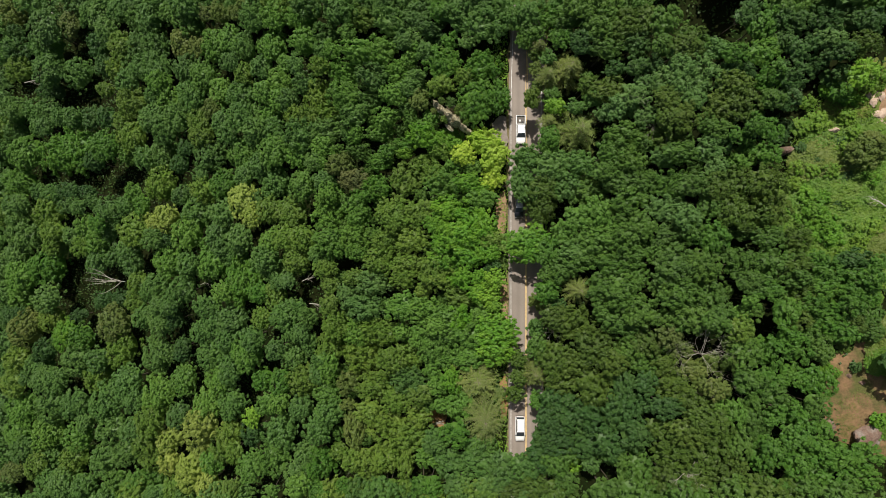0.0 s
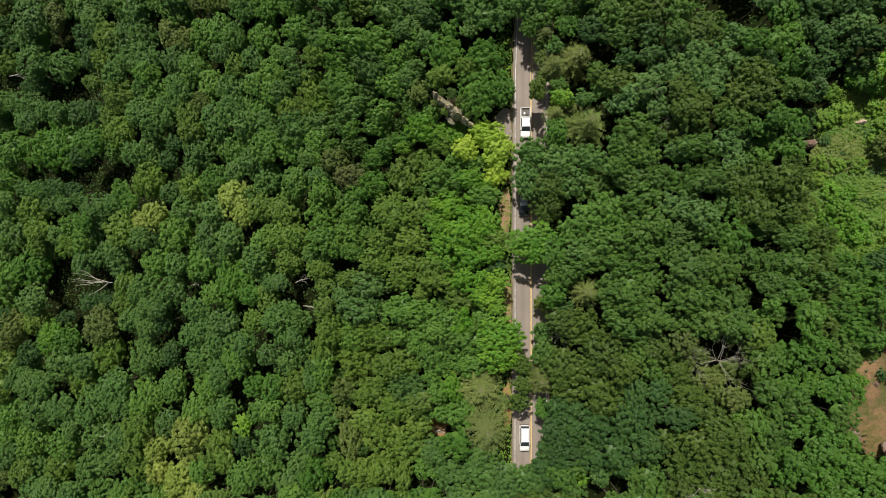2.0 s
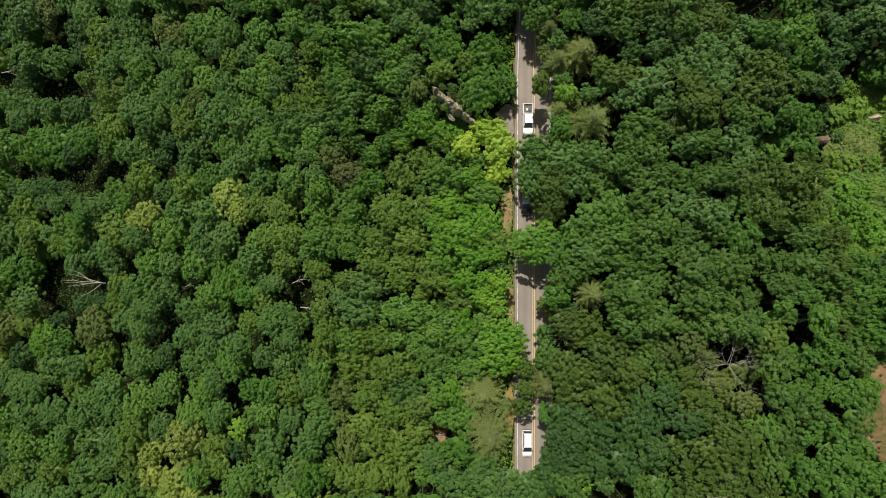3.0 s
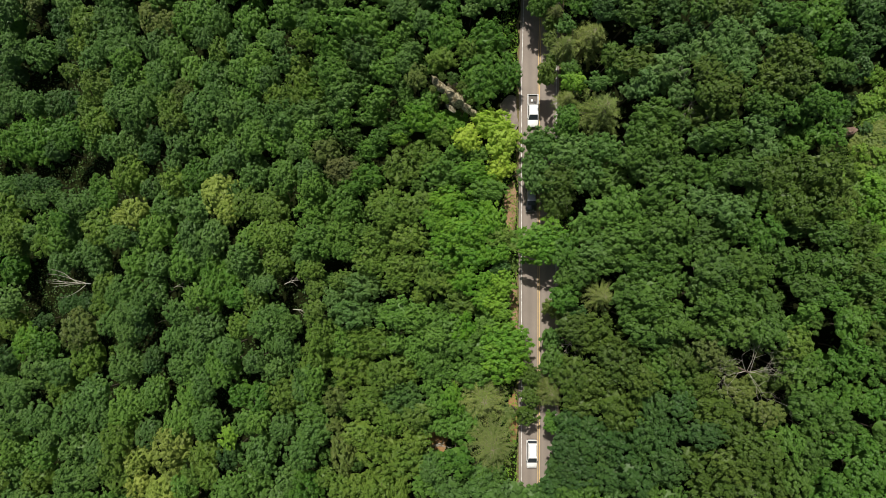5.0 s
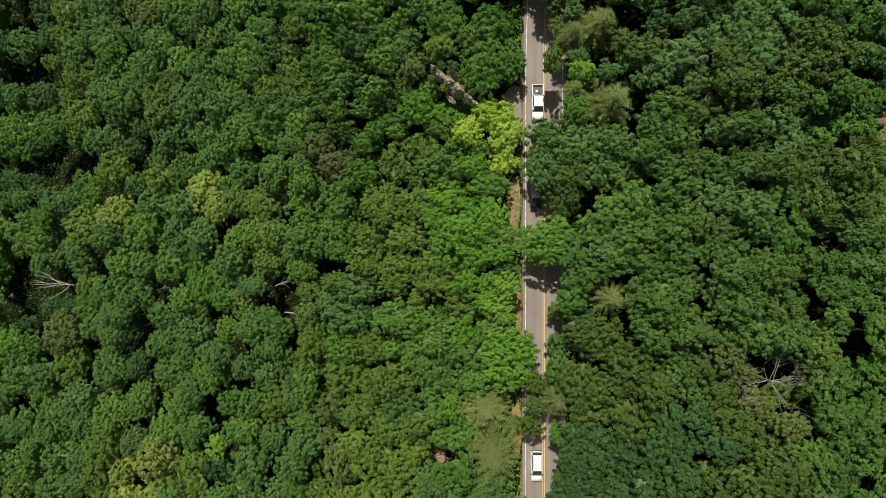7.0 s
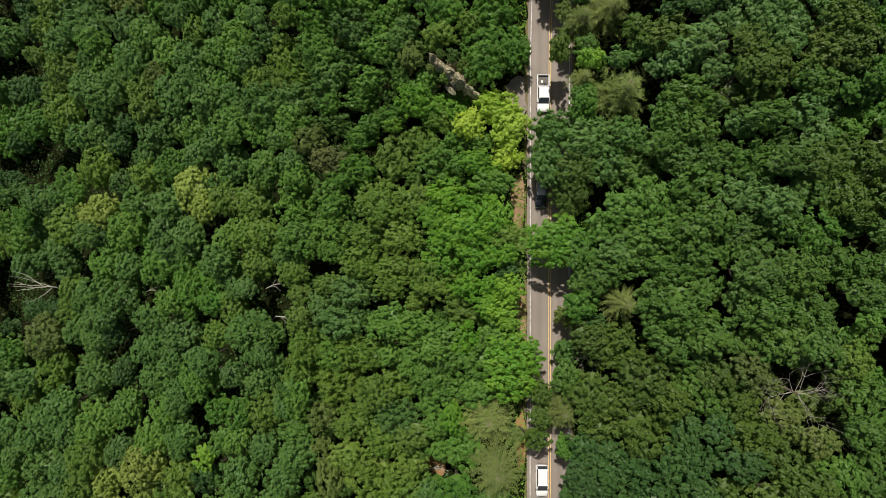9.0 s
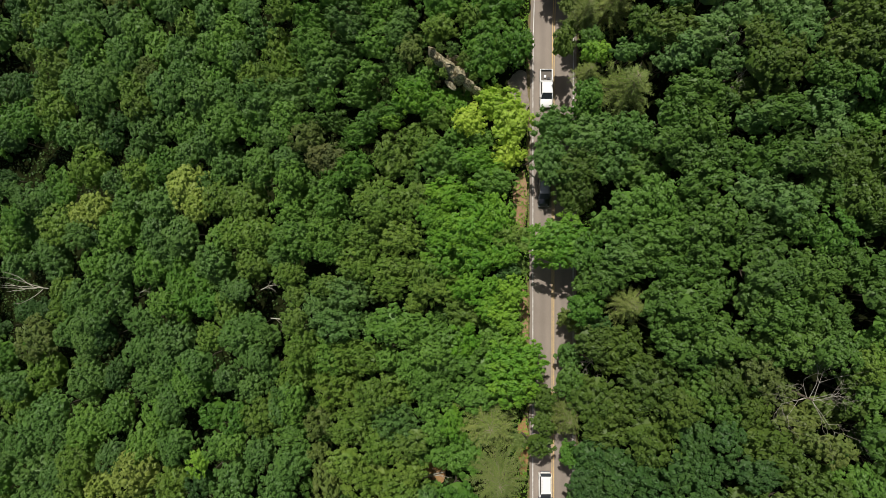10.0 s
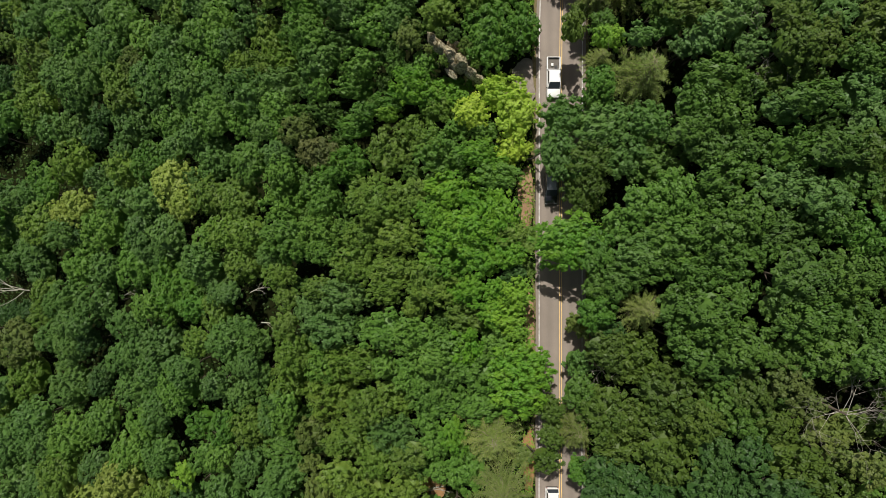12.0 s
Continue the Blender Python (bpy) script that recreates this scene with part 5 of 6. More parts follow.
forest(60.6, -39.4, 1.7, 25.9, 0.78)

# between them, a little lower
brown(47.0, -24.0, 1.9, 22.7)
dark(66.6, 29.5, 1.8, 25.4)
fresh(55.9, 16.4, 1.9, 23.4)
dark(36.4, -24.3, 2.0, 18.3)
fresh(22.7, 40.8, 2.1, 11.5)
brown(-21.5, -30.4, 2.5, -6.3)
fresh(55.7, 20.2, 1.9, 23.7)
blue(36.5, 23.8, 2.0, 18.3)
forest(23.7, -45.1, 2.1, 10.8)
dark(58.0, 35.4, 1.9, 23.6)
blue(47.6, 14.4, 1.9, 21.6)
blue(43.7, 26.0, 1.9, 21.7)
fresh(-44.1, -32.0, 2.7, -17.6)
fresh(59.8, -21.6, 1.9, 23.2)
brown(40.3, -15.4, 2.0, 19.0)
fresh(71.5, -7.8, 1.9, 24.8)
vivid(2.2, 22.8, 2.3, 1.4)
fresh(55.4, 28.7, 1.9, 23.0)
forest(36.0, -21.3, 1.5, 17.1)
oak(28.2, 28.3, 1.6, 13.3)
dark(37.9, 33.2, 1.5, 18.6)
fresh(1.4, 43.1, 1.7, 2.8)
olive(-23.8, -45.8, 1.9, -7.9)
oak(-98.5, 13.3, 2.3, -38.4)
fresh(-12.1, 20.8, 1.8, -2.0)
fresh(52.2, 19.5, 1.4, 23.0)
dark(63.9, 31.9, 1.4, 24.8)
forest(59.6, -39.8, 1.4, 23.3)
forest(35.8, -5.1, 1.5, 17.6)
dark(-66.3, 26.1, 2.2, -25.9)
deep(33.7, 42.8, 1.5, 16.6)
light(-72.1, 61.7, 2.2, -28.1)
deep(53.3, -40.1, 1.4, 22.4)
light(48.2, -27.3, 1.4, 21.8)
dark(36.7, -28.5, 1.5, 17.5)
light(-0.5, -32.7, 1.7, 2.6)
forest(53.1, -26.3, 1.4, 22.7)
olive(-4.2, -8.9, 1.8, -0.1)
forest(49.7, -1.1, 1.4, 22.0)
fresh(67.0, 26.4, 1.4, 25.6)
oak(5.0, 42.6, 1.7, 4.0)
light(-21.3, 48.3, 1.9, -5.8)
fresh(64.5, -30.4, 1.4, 24.0)
forest(39.4, -12.2, 1.5, 18.8)
fresh(68.6, -7.0, 1.4, 24.5)
olive(-4.2, 18.5, 1.8, 0.4)
blue(30.1, 25.2, 1.5, 15.2)
forest(21.1, 29.8, 1.6, 10.5)
olive(-94.2, 44.5, 2.3, -37.6)
deep(27.2, 30.6, 1.6, 13.7)
olive(4.0, 35.0, 1.7, 4.8)
dark(-131.7, 67.0, 2.5, -53.8)
olive(-8.2, -51.5, 1.8, -2.2)
deep(51.1, -37.2, 1.4, 22.2)
forest(33.1, -38.7, 1.5, 16.1)
brown(45.5, -23.6, 1.4, 21.1)
forest(63.4, -14.7, 1.4, 23.3)
light(7.6, -12.8, 1.7, 6.6)
fresh(72.4, -2.5, 1.4, 25.4)
forest(37.9, -0.3, 1.5, 18.5)
dark(49.4, 31.1, 1.4, 22.5)
dark(-1.4, 44.8, 1.7, 0.6)
brown(-109.8, 69.7, 2.4, -44.0)
deep(46.9, -42.2, 1.4, 21.2)
fresh(-22.4, -53.1, 1.9, -6.2)
oak(28.3, -41.0, 1.6, 12.5)
oak(6.8, -40.3, 1.7, 5.0)
fresh(54.5, -33.1, 1.4, 22.9)
light(-2.3, -25.5, 1.7, 2.0)
light(51.9, -11.1, 1.4, 22.1)
vivid(7.5, -5.7, 1.7, 6.5)
fresh(63.9, -1.8, 1.4, 23.7)
forest(-8.1, 30.2, 1.8, -1.2)
blue(36.4, 30.1, 1.5, 18.1)
dark(62.7, 35.0, 1.4, 24.3)
forest(36.6, -43.8, 1.5, 17.6)
light(-40.9, -57.8, 2.0, -14.5)
dark(-100.5, 15.9, 2.4, -39.7)
light(2.3, 17.3, 1.7, 2.5)
forest(36.4, 18.9, 1.5, 18.1)
light(-2.3, 27.8, 1.7, 1.0)
light(-7.1, 40.5, 1.8, -0.5)
brown(-50.9, 57.6, 2.0, -18.5)
brown(-59.0, 59.1, 2.1, -22.0)

# shrubs of the clearing
shrub(67.7, 18.9, 3.7, 16.0)
low_green(73.8, 18.7, 3.1, 20.0)
low_olive(66.3, 15.4, 3.7, 15.8)
low_green(71.6, 15.4, 3.2, 19.1)
shrub(75.3, 14.8, 3.5, 19.3)
shrub(67.2, 11.2, 3.6, 16.7)
shrub(73.3, 10.8, 2.7, 20.1)
shrub(65.1, 7.8, 4.3, 15.3)
shrub(70.5, 7.5, 3.2, 19.1)
low_green(75.7, 9.9, 2.9, 20.1)
shrub(71.5, 3.6, 3.6, 17.7)
low_green(74.5, 4.0, 3.2, 19.1)
shrub(65.4, 0.6, 3.7, 15.7)
shrub(70.7, 0.6, 3.0, 18.9)
low_olive(74.5, 0.1, 2.9, 19.8)
shrub(69.7, -6.5, 3.6, 16.9)
low_green(69.9, -10.3, 3.8, 18.7)
deep(69.3, -12.4, 1.9, 24.8)
shrub(74.9, -18.1, 2.6, 19.2)
low_olive(75.3, -14.9, 2.9, 20.6)
deep(69.4, -16.6, 1.4, 20.8)
shrub(76.0, -29.8, 2.3, 19.8)
low_green(68.5, -11.0, 3.8, 17.1)
shrub(74.4, -3.8, 3.5, 20.5)
olive(12.7, 1.3, 1.7, -2.2)
olive(12.2, -2.9, 1.4, -2.9)
lime(12.8, -18.4, 1.4, 2.0)
brown(11.6, -30.1, 1.5, -3.3)
light(2.7, -37.0, 1.6, -7.0)
fresh(-1.8, -41.8, 1.5, -9.4)
light(6.1, -40.5, 2.0, 4.2)
fresh(-3.0, -35.3, 1.5, -8.9)

# lower trees in the small holes of the canopy
forest(-27.3, -13.8, 1.5, -11.9)
forest(-25.6, 36.7, 1.5, -11.2)
forest(-25.3, 41.9, 1.5, -11.1)
forest(-24.1, -42.6, 1.5, -10.6)
forest(-23.5, -28.5, 1.5, -10.4)
forest(-23.3, -6.2, 1.5, -10.3)
forest(-23.8, 22.5, 1.5, -10.5)
forest(-22.1, -14.7, 1.5, -9.8)
forest(-22.4, 5.1, 1.5, -9.9)
forest(-22.0, 11.1, 1.5, -9.8)
forest(-20.6, -33.0, 1.5, -9.2)
forest(-17.1, -43.0, 1.5, -7.8)
forest(-17.2, 17.7, 1.5, -7.9)
forest(-15.8, 1.7, 1.5, -7.3)
forest(-15.6, 3.8, 1.5, -7.2)
forest(-15.8, 6.8, 1.5, -7.3)
forest(-15.8, 28.9, 1.5, -7.3)
forest(-14.2, 10.0, 1.5, -6.7)
forest(-13.0, -12.4, 1.5, -6.2)
forest(-11.4, -27.0, 1.5, -5.6)
forest(-11.2, 22.7, 1.5, -5.5)
forest(-9.2, 26.2, 1.5, -4.7)
forest(-7.5, -19.3, 1.5, -4.0)
forest(-6.4, 38.6, 1.5, -3.6)
forest(-4.7, 11.6, 1.5, -3.0)
forest(-4.2, 34.0, 1.5, -2.7)
forest(-2.8, -33.4, 1.5, -2.2)
forest(-3.0, 0.0, 1.5, -2.3)
forest(-0.1, -30.7, 1.5, -1.2)
forest(-0.0, -10.9, 1.5, -1.1)
forest(3.9, 10.3, 1.5, 0.6)
forest(5.3, 33.4, 1.5, 1.2)
forest(6.3, -11.2, 1.5, 1.6)
forest(8.0, 33.4, 1.5, 2.4)
forest(9.5, -39.9, 1.5, 3.0)
forest(24.5, -40.2, 1.5, 9.5)
forest(27.7, 32.5, 1.5, 10.9)
forest(30.9, -39.3, 1.5, 12.3)
forest(31.7, -23.8, 1.5, 12.6)
forest(33.9, -21.8, 1.5, 13.5)
forest(35.8, -36.9, 1.5, 14.4)
forest(36.9, -14.1, 1.5, 14.8)
forest(37.2, 1.5, 1.5, 15.0)
forest(36.7, 21.0, 1.5, 14.7)
forest(38.3, -22.4, 1.5, 15.4)
forest(38.4, -19.2, 1.5, 15.5)
forest(40.4, -17.7, 1.5, 16.4)
forest(43.7, 19.5, 1.5, 17.8)
forest(43.9, 39.0, 1.5, 17.9)
forest(45.1, 5.2, 1.5, 18.1)
forest(45.3, 14.3, 1.5, 18.1)
forest(46.7, 37.3, 1.5, 18.4)
forest(48.5, -32.3, 1.5, 18.7)
forest(48.2, -14.1, 1.5, 18.7)
forest(47.9, -4.5, 1.5, 18.6)
forest(48.2, 8.6, 1.5, 18.7)
forest(49.9, -30.5, 1.5, 19.0)
forest(49.7, -25.7, 1.5, 19.0)
forest(49.9, -10.7, 1.5, 19.0)
forest(50.0, -7.5, 1.5, 19.0)
forest(49.7, 1.9, 1.5, 19.0)
forest(50.0, 35.6, 1.5, 19.0)
forest(53.3, -24.0, 1.5, 19.6)
forest(53.5, -15.7, 1.5, 19.7)
forest(53.2, -12.7, 1.5, 19.6)
forest(53.3, 24.1, 1.5, 19.7)
forest(53.0, 27.6, 1.5, 19.6)
forest(54.7, -11.1, 1.5, 19.9)
forest(55.1, 22.5, 1.5, 20.0)
forest(56.6, -38.1, 1.5, 20.3)
forest(56.2, -31.5, 1.5, 20.2)
forest(56.4, 37.3, 1.5, 20.2)

# bushes and vines standing out of the brambles, dark ones for shaded hollows: place, radius, height
brown_bush(71.3, 16.4, 3.0, 5.7)
brown_bush(72.4, 18.2, 1.8, 5.2)
brown_bush(70.5, 15.4, 1.7, 4.8)
vine(64.1, 9.5, 1.6, 3.0)
vine(65.1, 7.2, 2.0, 3.5)
vine(66.5, 4.5, 2.1, 3.5)
vine(65.0, 2.9, 1.6, 3.0)
vine(63.8, 5.1, 1.3, 2.8)
vine(67.6, 2.1, 1.8, 3.0)
vine(66.2, 9.2, 1.1, 2.6)
vine(63.4, 2.1, 1.4, 3.0)
vine(67.9, 26.9, 1.3, 2.6)
vine(69.5, 26.3, 1.5, 2.8)
vine(71.1, 25.6, 1.0, 2.5)
vine(66.5, 27.6, 1.2, 2.8)
weed(73.2, 28.8, 2.2, 4.0)
weed(63.0, 21.4, 1.6, 2.5)
weed(64.9, 13.9, 1.4, 2.5)
weed(67.2, 13.8, 1.3, 2.4)
weed(62.6, 14.4, 1.3, 2.5)
weed(63.8, 25.6, 1.2, 2.4)
weed(65.5, 22.3, 1.7, 2.3)
weed(69.6, 22.9, 1.4, 2.3)
weed(70.7, 19.9, 1.3, 2.4)
weed(69.1, 17.5, 1.1, 2.2)
weed(62.5, 11.6, 1.2, 2.6)
# added at dark hollows, gaps and shadows: dark leaves in place of shade
dark_bush_or_hollow(63.2, 17.9, 0.9, 1.5)
dark_bush_or_hollow(65.6, 15.6, 0.8, 1.5)
dark_bush_or_hollow(59.9, 20.1, 1.3, 2.5)
dark_bush_or_hollow(60.6, 21.8, 1.2, 2.5)
dark_bush_or_hollow(68.7, 8.2, 0.8, 1.5)
dark_bush_or_hollow(65.2, 5.5, 0.6, 1.5)
dark_bush_or_hollow(69.1, 18.7, 0.9, 1.5)
dark_bush_or_hollow(68.0, 19.2, 0.8, 1.4)
dark_bush_or_hollow(69.9, 12.8, 1.0, 1.5)
vine(73.6, 11.8, 1.1, 2.6)
vine(72.5, 12.6, 0.8, 2.2)
weed(70.7, 4.2, 1.5, 2.2)
weed(73.0, 3.8, 1.4, 2.2)
weed(70.0, 7.9, 1.2, 2.2)
weed(71.4, 1.5, 1.4, 2.3)
vine(74.1, -29.1, 1.2, 2.6)
# this one is a bush of its own beside the bare soil
dark_bush_or_hollow(70.9, -20.2, 0.9, 2.0)
vine(66.9, -21.4, 1.3, 3.5)

# shade trees beyond the clearing
dark(74.6, -18.6, 3.3, 31.0)
dark(78.4, -22.4, 3.0, 31.0)
dark(79.6, -27.0, 2.6, 29.5)

# in the shaded gaps
sapling(-130.8, 22.5, 2.3, -57.2)
sapling(-130.3, 22.7, 1.9, -57.3)
sapling(-107.6, -19.4, 2.0, -48.4)
sapling(-109.2, -20.5, 1.8, -48.8)
sapling(-70.6, -26.9, 1.8, -34.6)
sapling(-70.7, -27.0, 2.0, -34.3)
sapling(-7.8, 29.0, 1.1, -8.3)
sapling(-0.5, 49.6, 1.2, -5.1)
sapling(58.3, 21.1, 1.1, 15.3)
sapling(56.9, 21.5, 1.3, 16.9)
sapling(25.4, -3.4, 1.4, 2.0)
sapling(25.3, -3.6, 1.2, 2.0)
sapling(28.6, 45.2, 1.1, 5.8)
sapling(29.0, 45.6, 1.0, 4.8)

# along the edges
oak(-136.3, 78.3, 5.2, -54.3)
oak(-123.7, 75.0, 5.4, -47.4)
oak(-112.9, 72.8, 4.7, -43.5)
oak(-106.4, 72.4, 5.8, -43.2)
oak(-94.9, 70.4, 4.5, -36.6)
oak(-83.2, 67.0, 4.3, -31.3)
oak(-74.8, 65.6, 5.3, -28.0)
oak(-64.1, 61.6, 4.4, -19.1)
oak(-58.7, 62.6, 4.4, -21.5)
oak(-51.0, 62.0, 4.9, -17.9)
oak(-45.2, 60.3, 4.2, -14.6)
olive(-38.0, 58.7, 4.6, -12.1)
oak(-31.5, 56.9, 3.8, -8.2)
oak(-24.5, 55.4, 3.7, -5.2)
oak(-18.5, 56.1, 4.0, -5.8)
oak(-12.9, 55.3, 4.1, -3.6)
oak(-6.5, 54.1, 4.2, -0.0)
oak(-2.3, 53.0, 3.8, 1.1)
oak(4.2, 50.9, 3.7, 5.0)
oak(8.1, 50.1, 4.0, 7.0)
deep(18.1, 49.5, 3.7, 8.6)
oak(23.1, 47.6, 3.1, 12.3)
forest(25.9, 45.5, 3.1, 16.8)
forest(31.7, 46.3, 3.4, 14.9)
forest(35.9, 45.9, 3.0, 16.6)
forest(58.8, 41.8, 3.1, 24.7)
forest(64.0, 43.1, 3.3, 23.6)
forest(67.0, 42.1, 3.3, 24.1)
forest(71.5, 41.4, 3.0, 25.7)
oak(-139.1, -79.2, 5.1, -56.1)
oak(-121.9, -75.2, 3.4, -45.8)
oak(-113.8, -73.6, 5.8, -44.5)
oak(-104.4, -71.7, 5.1, -40.7)
oak(-92.3, -69.7, 4.8, -34.4)
olive(-81.9, -66.1, 4.8, -28.4)
oak(-74.7, -65.0, 4.1, -26.6)
oak(-68.4, -65.6, 5.0, -25.2)
oak(-57.0, -61.4, 3.9, -17.7)
oak(-51.4, -61.6, 4.5, -17.5)
olive(-30.6, -59.2, 4.3, -11.7)
olive(-23.8, -56.3, 4.4, -5.0)
oak(-18.1, -55.1, 4.1, -3.5)
oak(-12.8, -52.5, 3.7, 2.7)
oak(-6.1, -54.2, 4.0, -0.4)
olive(-1.7, -52.6, 3.5, 3.0)
olive(4.0, -52.8, 3.3, 3.0)
olive(8.0, -49.6, 3.5, 8.0)
oak(18.0, -49.3, 3.6, 8.8)
deep(22.7, -48.6, 3.5, 10.1)
forest(29.8, -50.9, 1.6, 4.9)
forest(30.8, -46.2, 3.2, 16.0)
forest(34.6, -44.7, 3.5, 20.7)
forest(38.9, -44.9, 3.0, 18.9)
forest(42.0, -43.0, 2.8, 22.8)
forest(46.5, -43.7, 2.8, 22.1)
forest(49.9, -41.9, 3.1, 25.6)
deep(53.4, -40.8, 2.6, 26.9)
deep(58.5, -41.7, 2.9, 25.4)
forest(62.7, -42.4, 3.3, 24.1)
forest(65.6, -41.0, 2.8, 27.8)
forest(71.8, -42.6, 2.8, 24.7)
oak(-138.6, 72.2, 5.9, -55.8)
oak(-134.9, 61.6, 5.7, -51.3)
oak(-139.1, 54.6, 5.0, -56.4)
oak(-138.1, 47.0, 3.8, -55.2)
olive(-137.7, 38.2, 5.3, -54.6)
oak(-138.8, 30.1, 5.0, -55.8)
oak(-137.8, 21.1, 5.5, -54.6)
olive(-135.0, 12.1, 5.1, -51.5)
oak(-140.9, 5.1, 5.1, -58.4)
oak(-137.1, -4.9, 5.1, -53.8)
oak(-136.4, -13.8, 4.9, -52.9)
oak(-137.0, -21.5, 5.3, -53.9)
oak(-135.8, -29.6, 5.4, -52.2)
oak(-136.7, -38.0, 5.7, -53.6)
oak(-138.8, -48.2, 5.9, -55.9)
oak(-140.1, -58.3, 5.8, -57.5)
oak(-137.6, -65.0, 5.0, -54.3)
oak(-136.9, -72.2, 3.3, -53.6)

# ---- the forest beyond: the same hillside, trees on a loose grid, joined ----
def far_forest():
    r = random.Random(21)
    shapes = [crown_mesh("far_crown", 4.6, 1.05, 1.5, 12, 0.9, 90 + i) for i in range(3)]
    V, Fs, mats, off = [], [], [], 0
    data = []
    for me, ch in shapes:
        v = np.array([q.co[:] for q in me.vertices])
        data.append((v, [list(p.vertices) for p in me.polygons], ch))
    for iy in range(-11, 12):
        for ix in range(-21, 17):
            x, y = ix * 8.5 + r.uniform(-3, 3), iy * 8.0 + r.uniform(-3, 3)
            inside = -138 < x < 84 and abs(y) < 55 - 0.185 * x
            if inside or 10 < x < 25:
                continue
            v, f, ch = r.choice(data)
            a, s, g, h = r.uniform(0, 6.28), r.uniform(0.85, 1.2), gz(x, y), r.uniform(12.5, 16.0)
            turn = np.array([[math.cos(a), math.sin(a), 0], [-math.sin(a), math.cos(a), 0], [0, 0, 1.0]])
            V.append((v @ turn) * s + np.array([x, y, g + h - ch * s]))
            Fs += [[i + off for i in q] for q in f]
            mats += [0] * len(f)
            off += len(v)
            tv, tf = tube([(x, y, g - 0.5), (x, y, g + h - 1.5)], [0.3, 0.1], 6)
            V.append(np.array(tv))
            Fs += [[i + off for i in q] for q in tf]
            mats += [1] * len(tf)
            off += len(tv)
    me = mesh_of("far_forest", np.concatenate(V).tolist(), Fs, [LEAF["oak"], BARK], False, mats)
    tagged(new("far_forest", me), "dense green broadleaf forest on the slopes beyond", "forest", kind="stuff")


far_forest()

# ---- dead trees and fallen wood ----
def limbs(r, start, way, length, radius, depth, out, lift=0.1):
    """A bare limb that forks and thins."""
    p, d, path = Vector(start), Vector(way).normalized(), [Vector(start)]
    for i in range(4):
        d = (d + Vector((r.uniform(-0.28, 0.28), r.uniform(-0.28, 0.28), r.uniform(-0.2, 0.2) + lift * 0.3))).normalized()
        p = p + d * length / 4
        path.append(p.copy())
    out.append(tube(path, [radius * (1 - 0.16 * i) for i in range(5)], 5))
    if depth:
        for k in range(3 if depth > 1 else 2):
            j = r.choice((2, 3, 4))
            side = d.orthogonal().normalized()
            side.rotate(Euler((r.uniform(0, 6.28), r.uniform(0, 6.28), r.uniform(0, 6.28))))
            limbs(r, path[j], d + side * 0.85, length * r.uniform(0.5, 0.75), radius * 0.5, depth - 1, out, lift)


def dead_tree(x, y, top, spread, seed, count=7, label="bare dead tree with bleached spreading branches", thin=1.0, ways=()):
    """ways: the directions in the plan, in degrees, in which the limbs go; all round where none are given."""
    r = random.Random(seed)
    g = gz(x, y)
    tree = tagged(new("dead_tree"), label, "dead tree", "dead trees")
    tree.location = (x, y, g)
    h = top - g
    fork = h * 0.80
    child("trunk", joined("trunk", [tube([(0, 0, -0.5), (0.1, 0.05, fork * 0.5), (0, 0, fork)], [0.32, 0.22, 0.12], 8)], BARK), tree)
    for a in [radians(w + r.uniform(-6, 6)) for w in ways] or [6.283 * k / count + r.uniform(-0.3, 0.3) for k in range(count)]:
        out = []
        limbs(r, (0, 0, fork * r.uniform(0.86, 1.0)), (math.cos(a), math.sin(a), r.uniform(0.15, 0.45)), spread * r.uniform(0.6, 1.0), 0.085 * thin, 3, out)
        child("branch", joined("branch", out, DEADWOOD), tree)
    return tree


dead_tree(44.9, -18.3, 22.6, 5.0, 3, thin=0.38, ways=(80, 60, 30, 12, -20, -42, -56, 188, 205, 130))
dead_tree(39.3, 23.2, 18.5, 4.0, 5, 9, "bare grey dead branches above a thin crown", thin=0.45)
dead_tree(43.0, -40.0, 21.5, 3.4, 8, 5, "bare grey dead branches above an olive crown")
dead_tree(21.8, -16.5, 7.0, 1.9, 12, 6, "small bleached snag beside the road")
dead_tree(18.6, -20.8, 5.5, 2.2, 15, 5, "small bleached snag leaning over the road")


def fallen_crown(x, y, z, length, seed):
    """The bare top of a fallen tree: long thin limbs side by side from one butt, pointing west."""
    r = random.Random(seed)
    tree = tagged(new("fallen_tree"), "bleached bare limbs of a fallen tree in a dark gap", "dead tree", "fallen trees")
    tree.location = (x, y, z)
    for start, side, far in ((0.0, 0.05, 1.0), (0.1, 0.22, 0.8), (0.2, 0.02, 0.95), (0.1, -0.30, 0.55), (0.25, 0.40, 0.75), (0.4, -0.10, 0.85), (0.45, 0.16, 0.7)):
        path = [(-length * (start + (far - start) * q), length * (0.9 * side * math.sin(1.5 * q) * (1 - start) + 0.05 * side) + r.uniform(-0.12, 0.12), length * (0.05 * q - 0.22 * q * q * (far > 0.8))) for q in (0.0, 0.25, 0.5, 0.75, 1.0)]
        child("branch", joined("branch", [tube(path, [0.09 - 0.08 * start, 0.07 - 0.06 * start, 0.045, 0.03, 0.012], 6)], DEADWOOD), tree)
    return tree


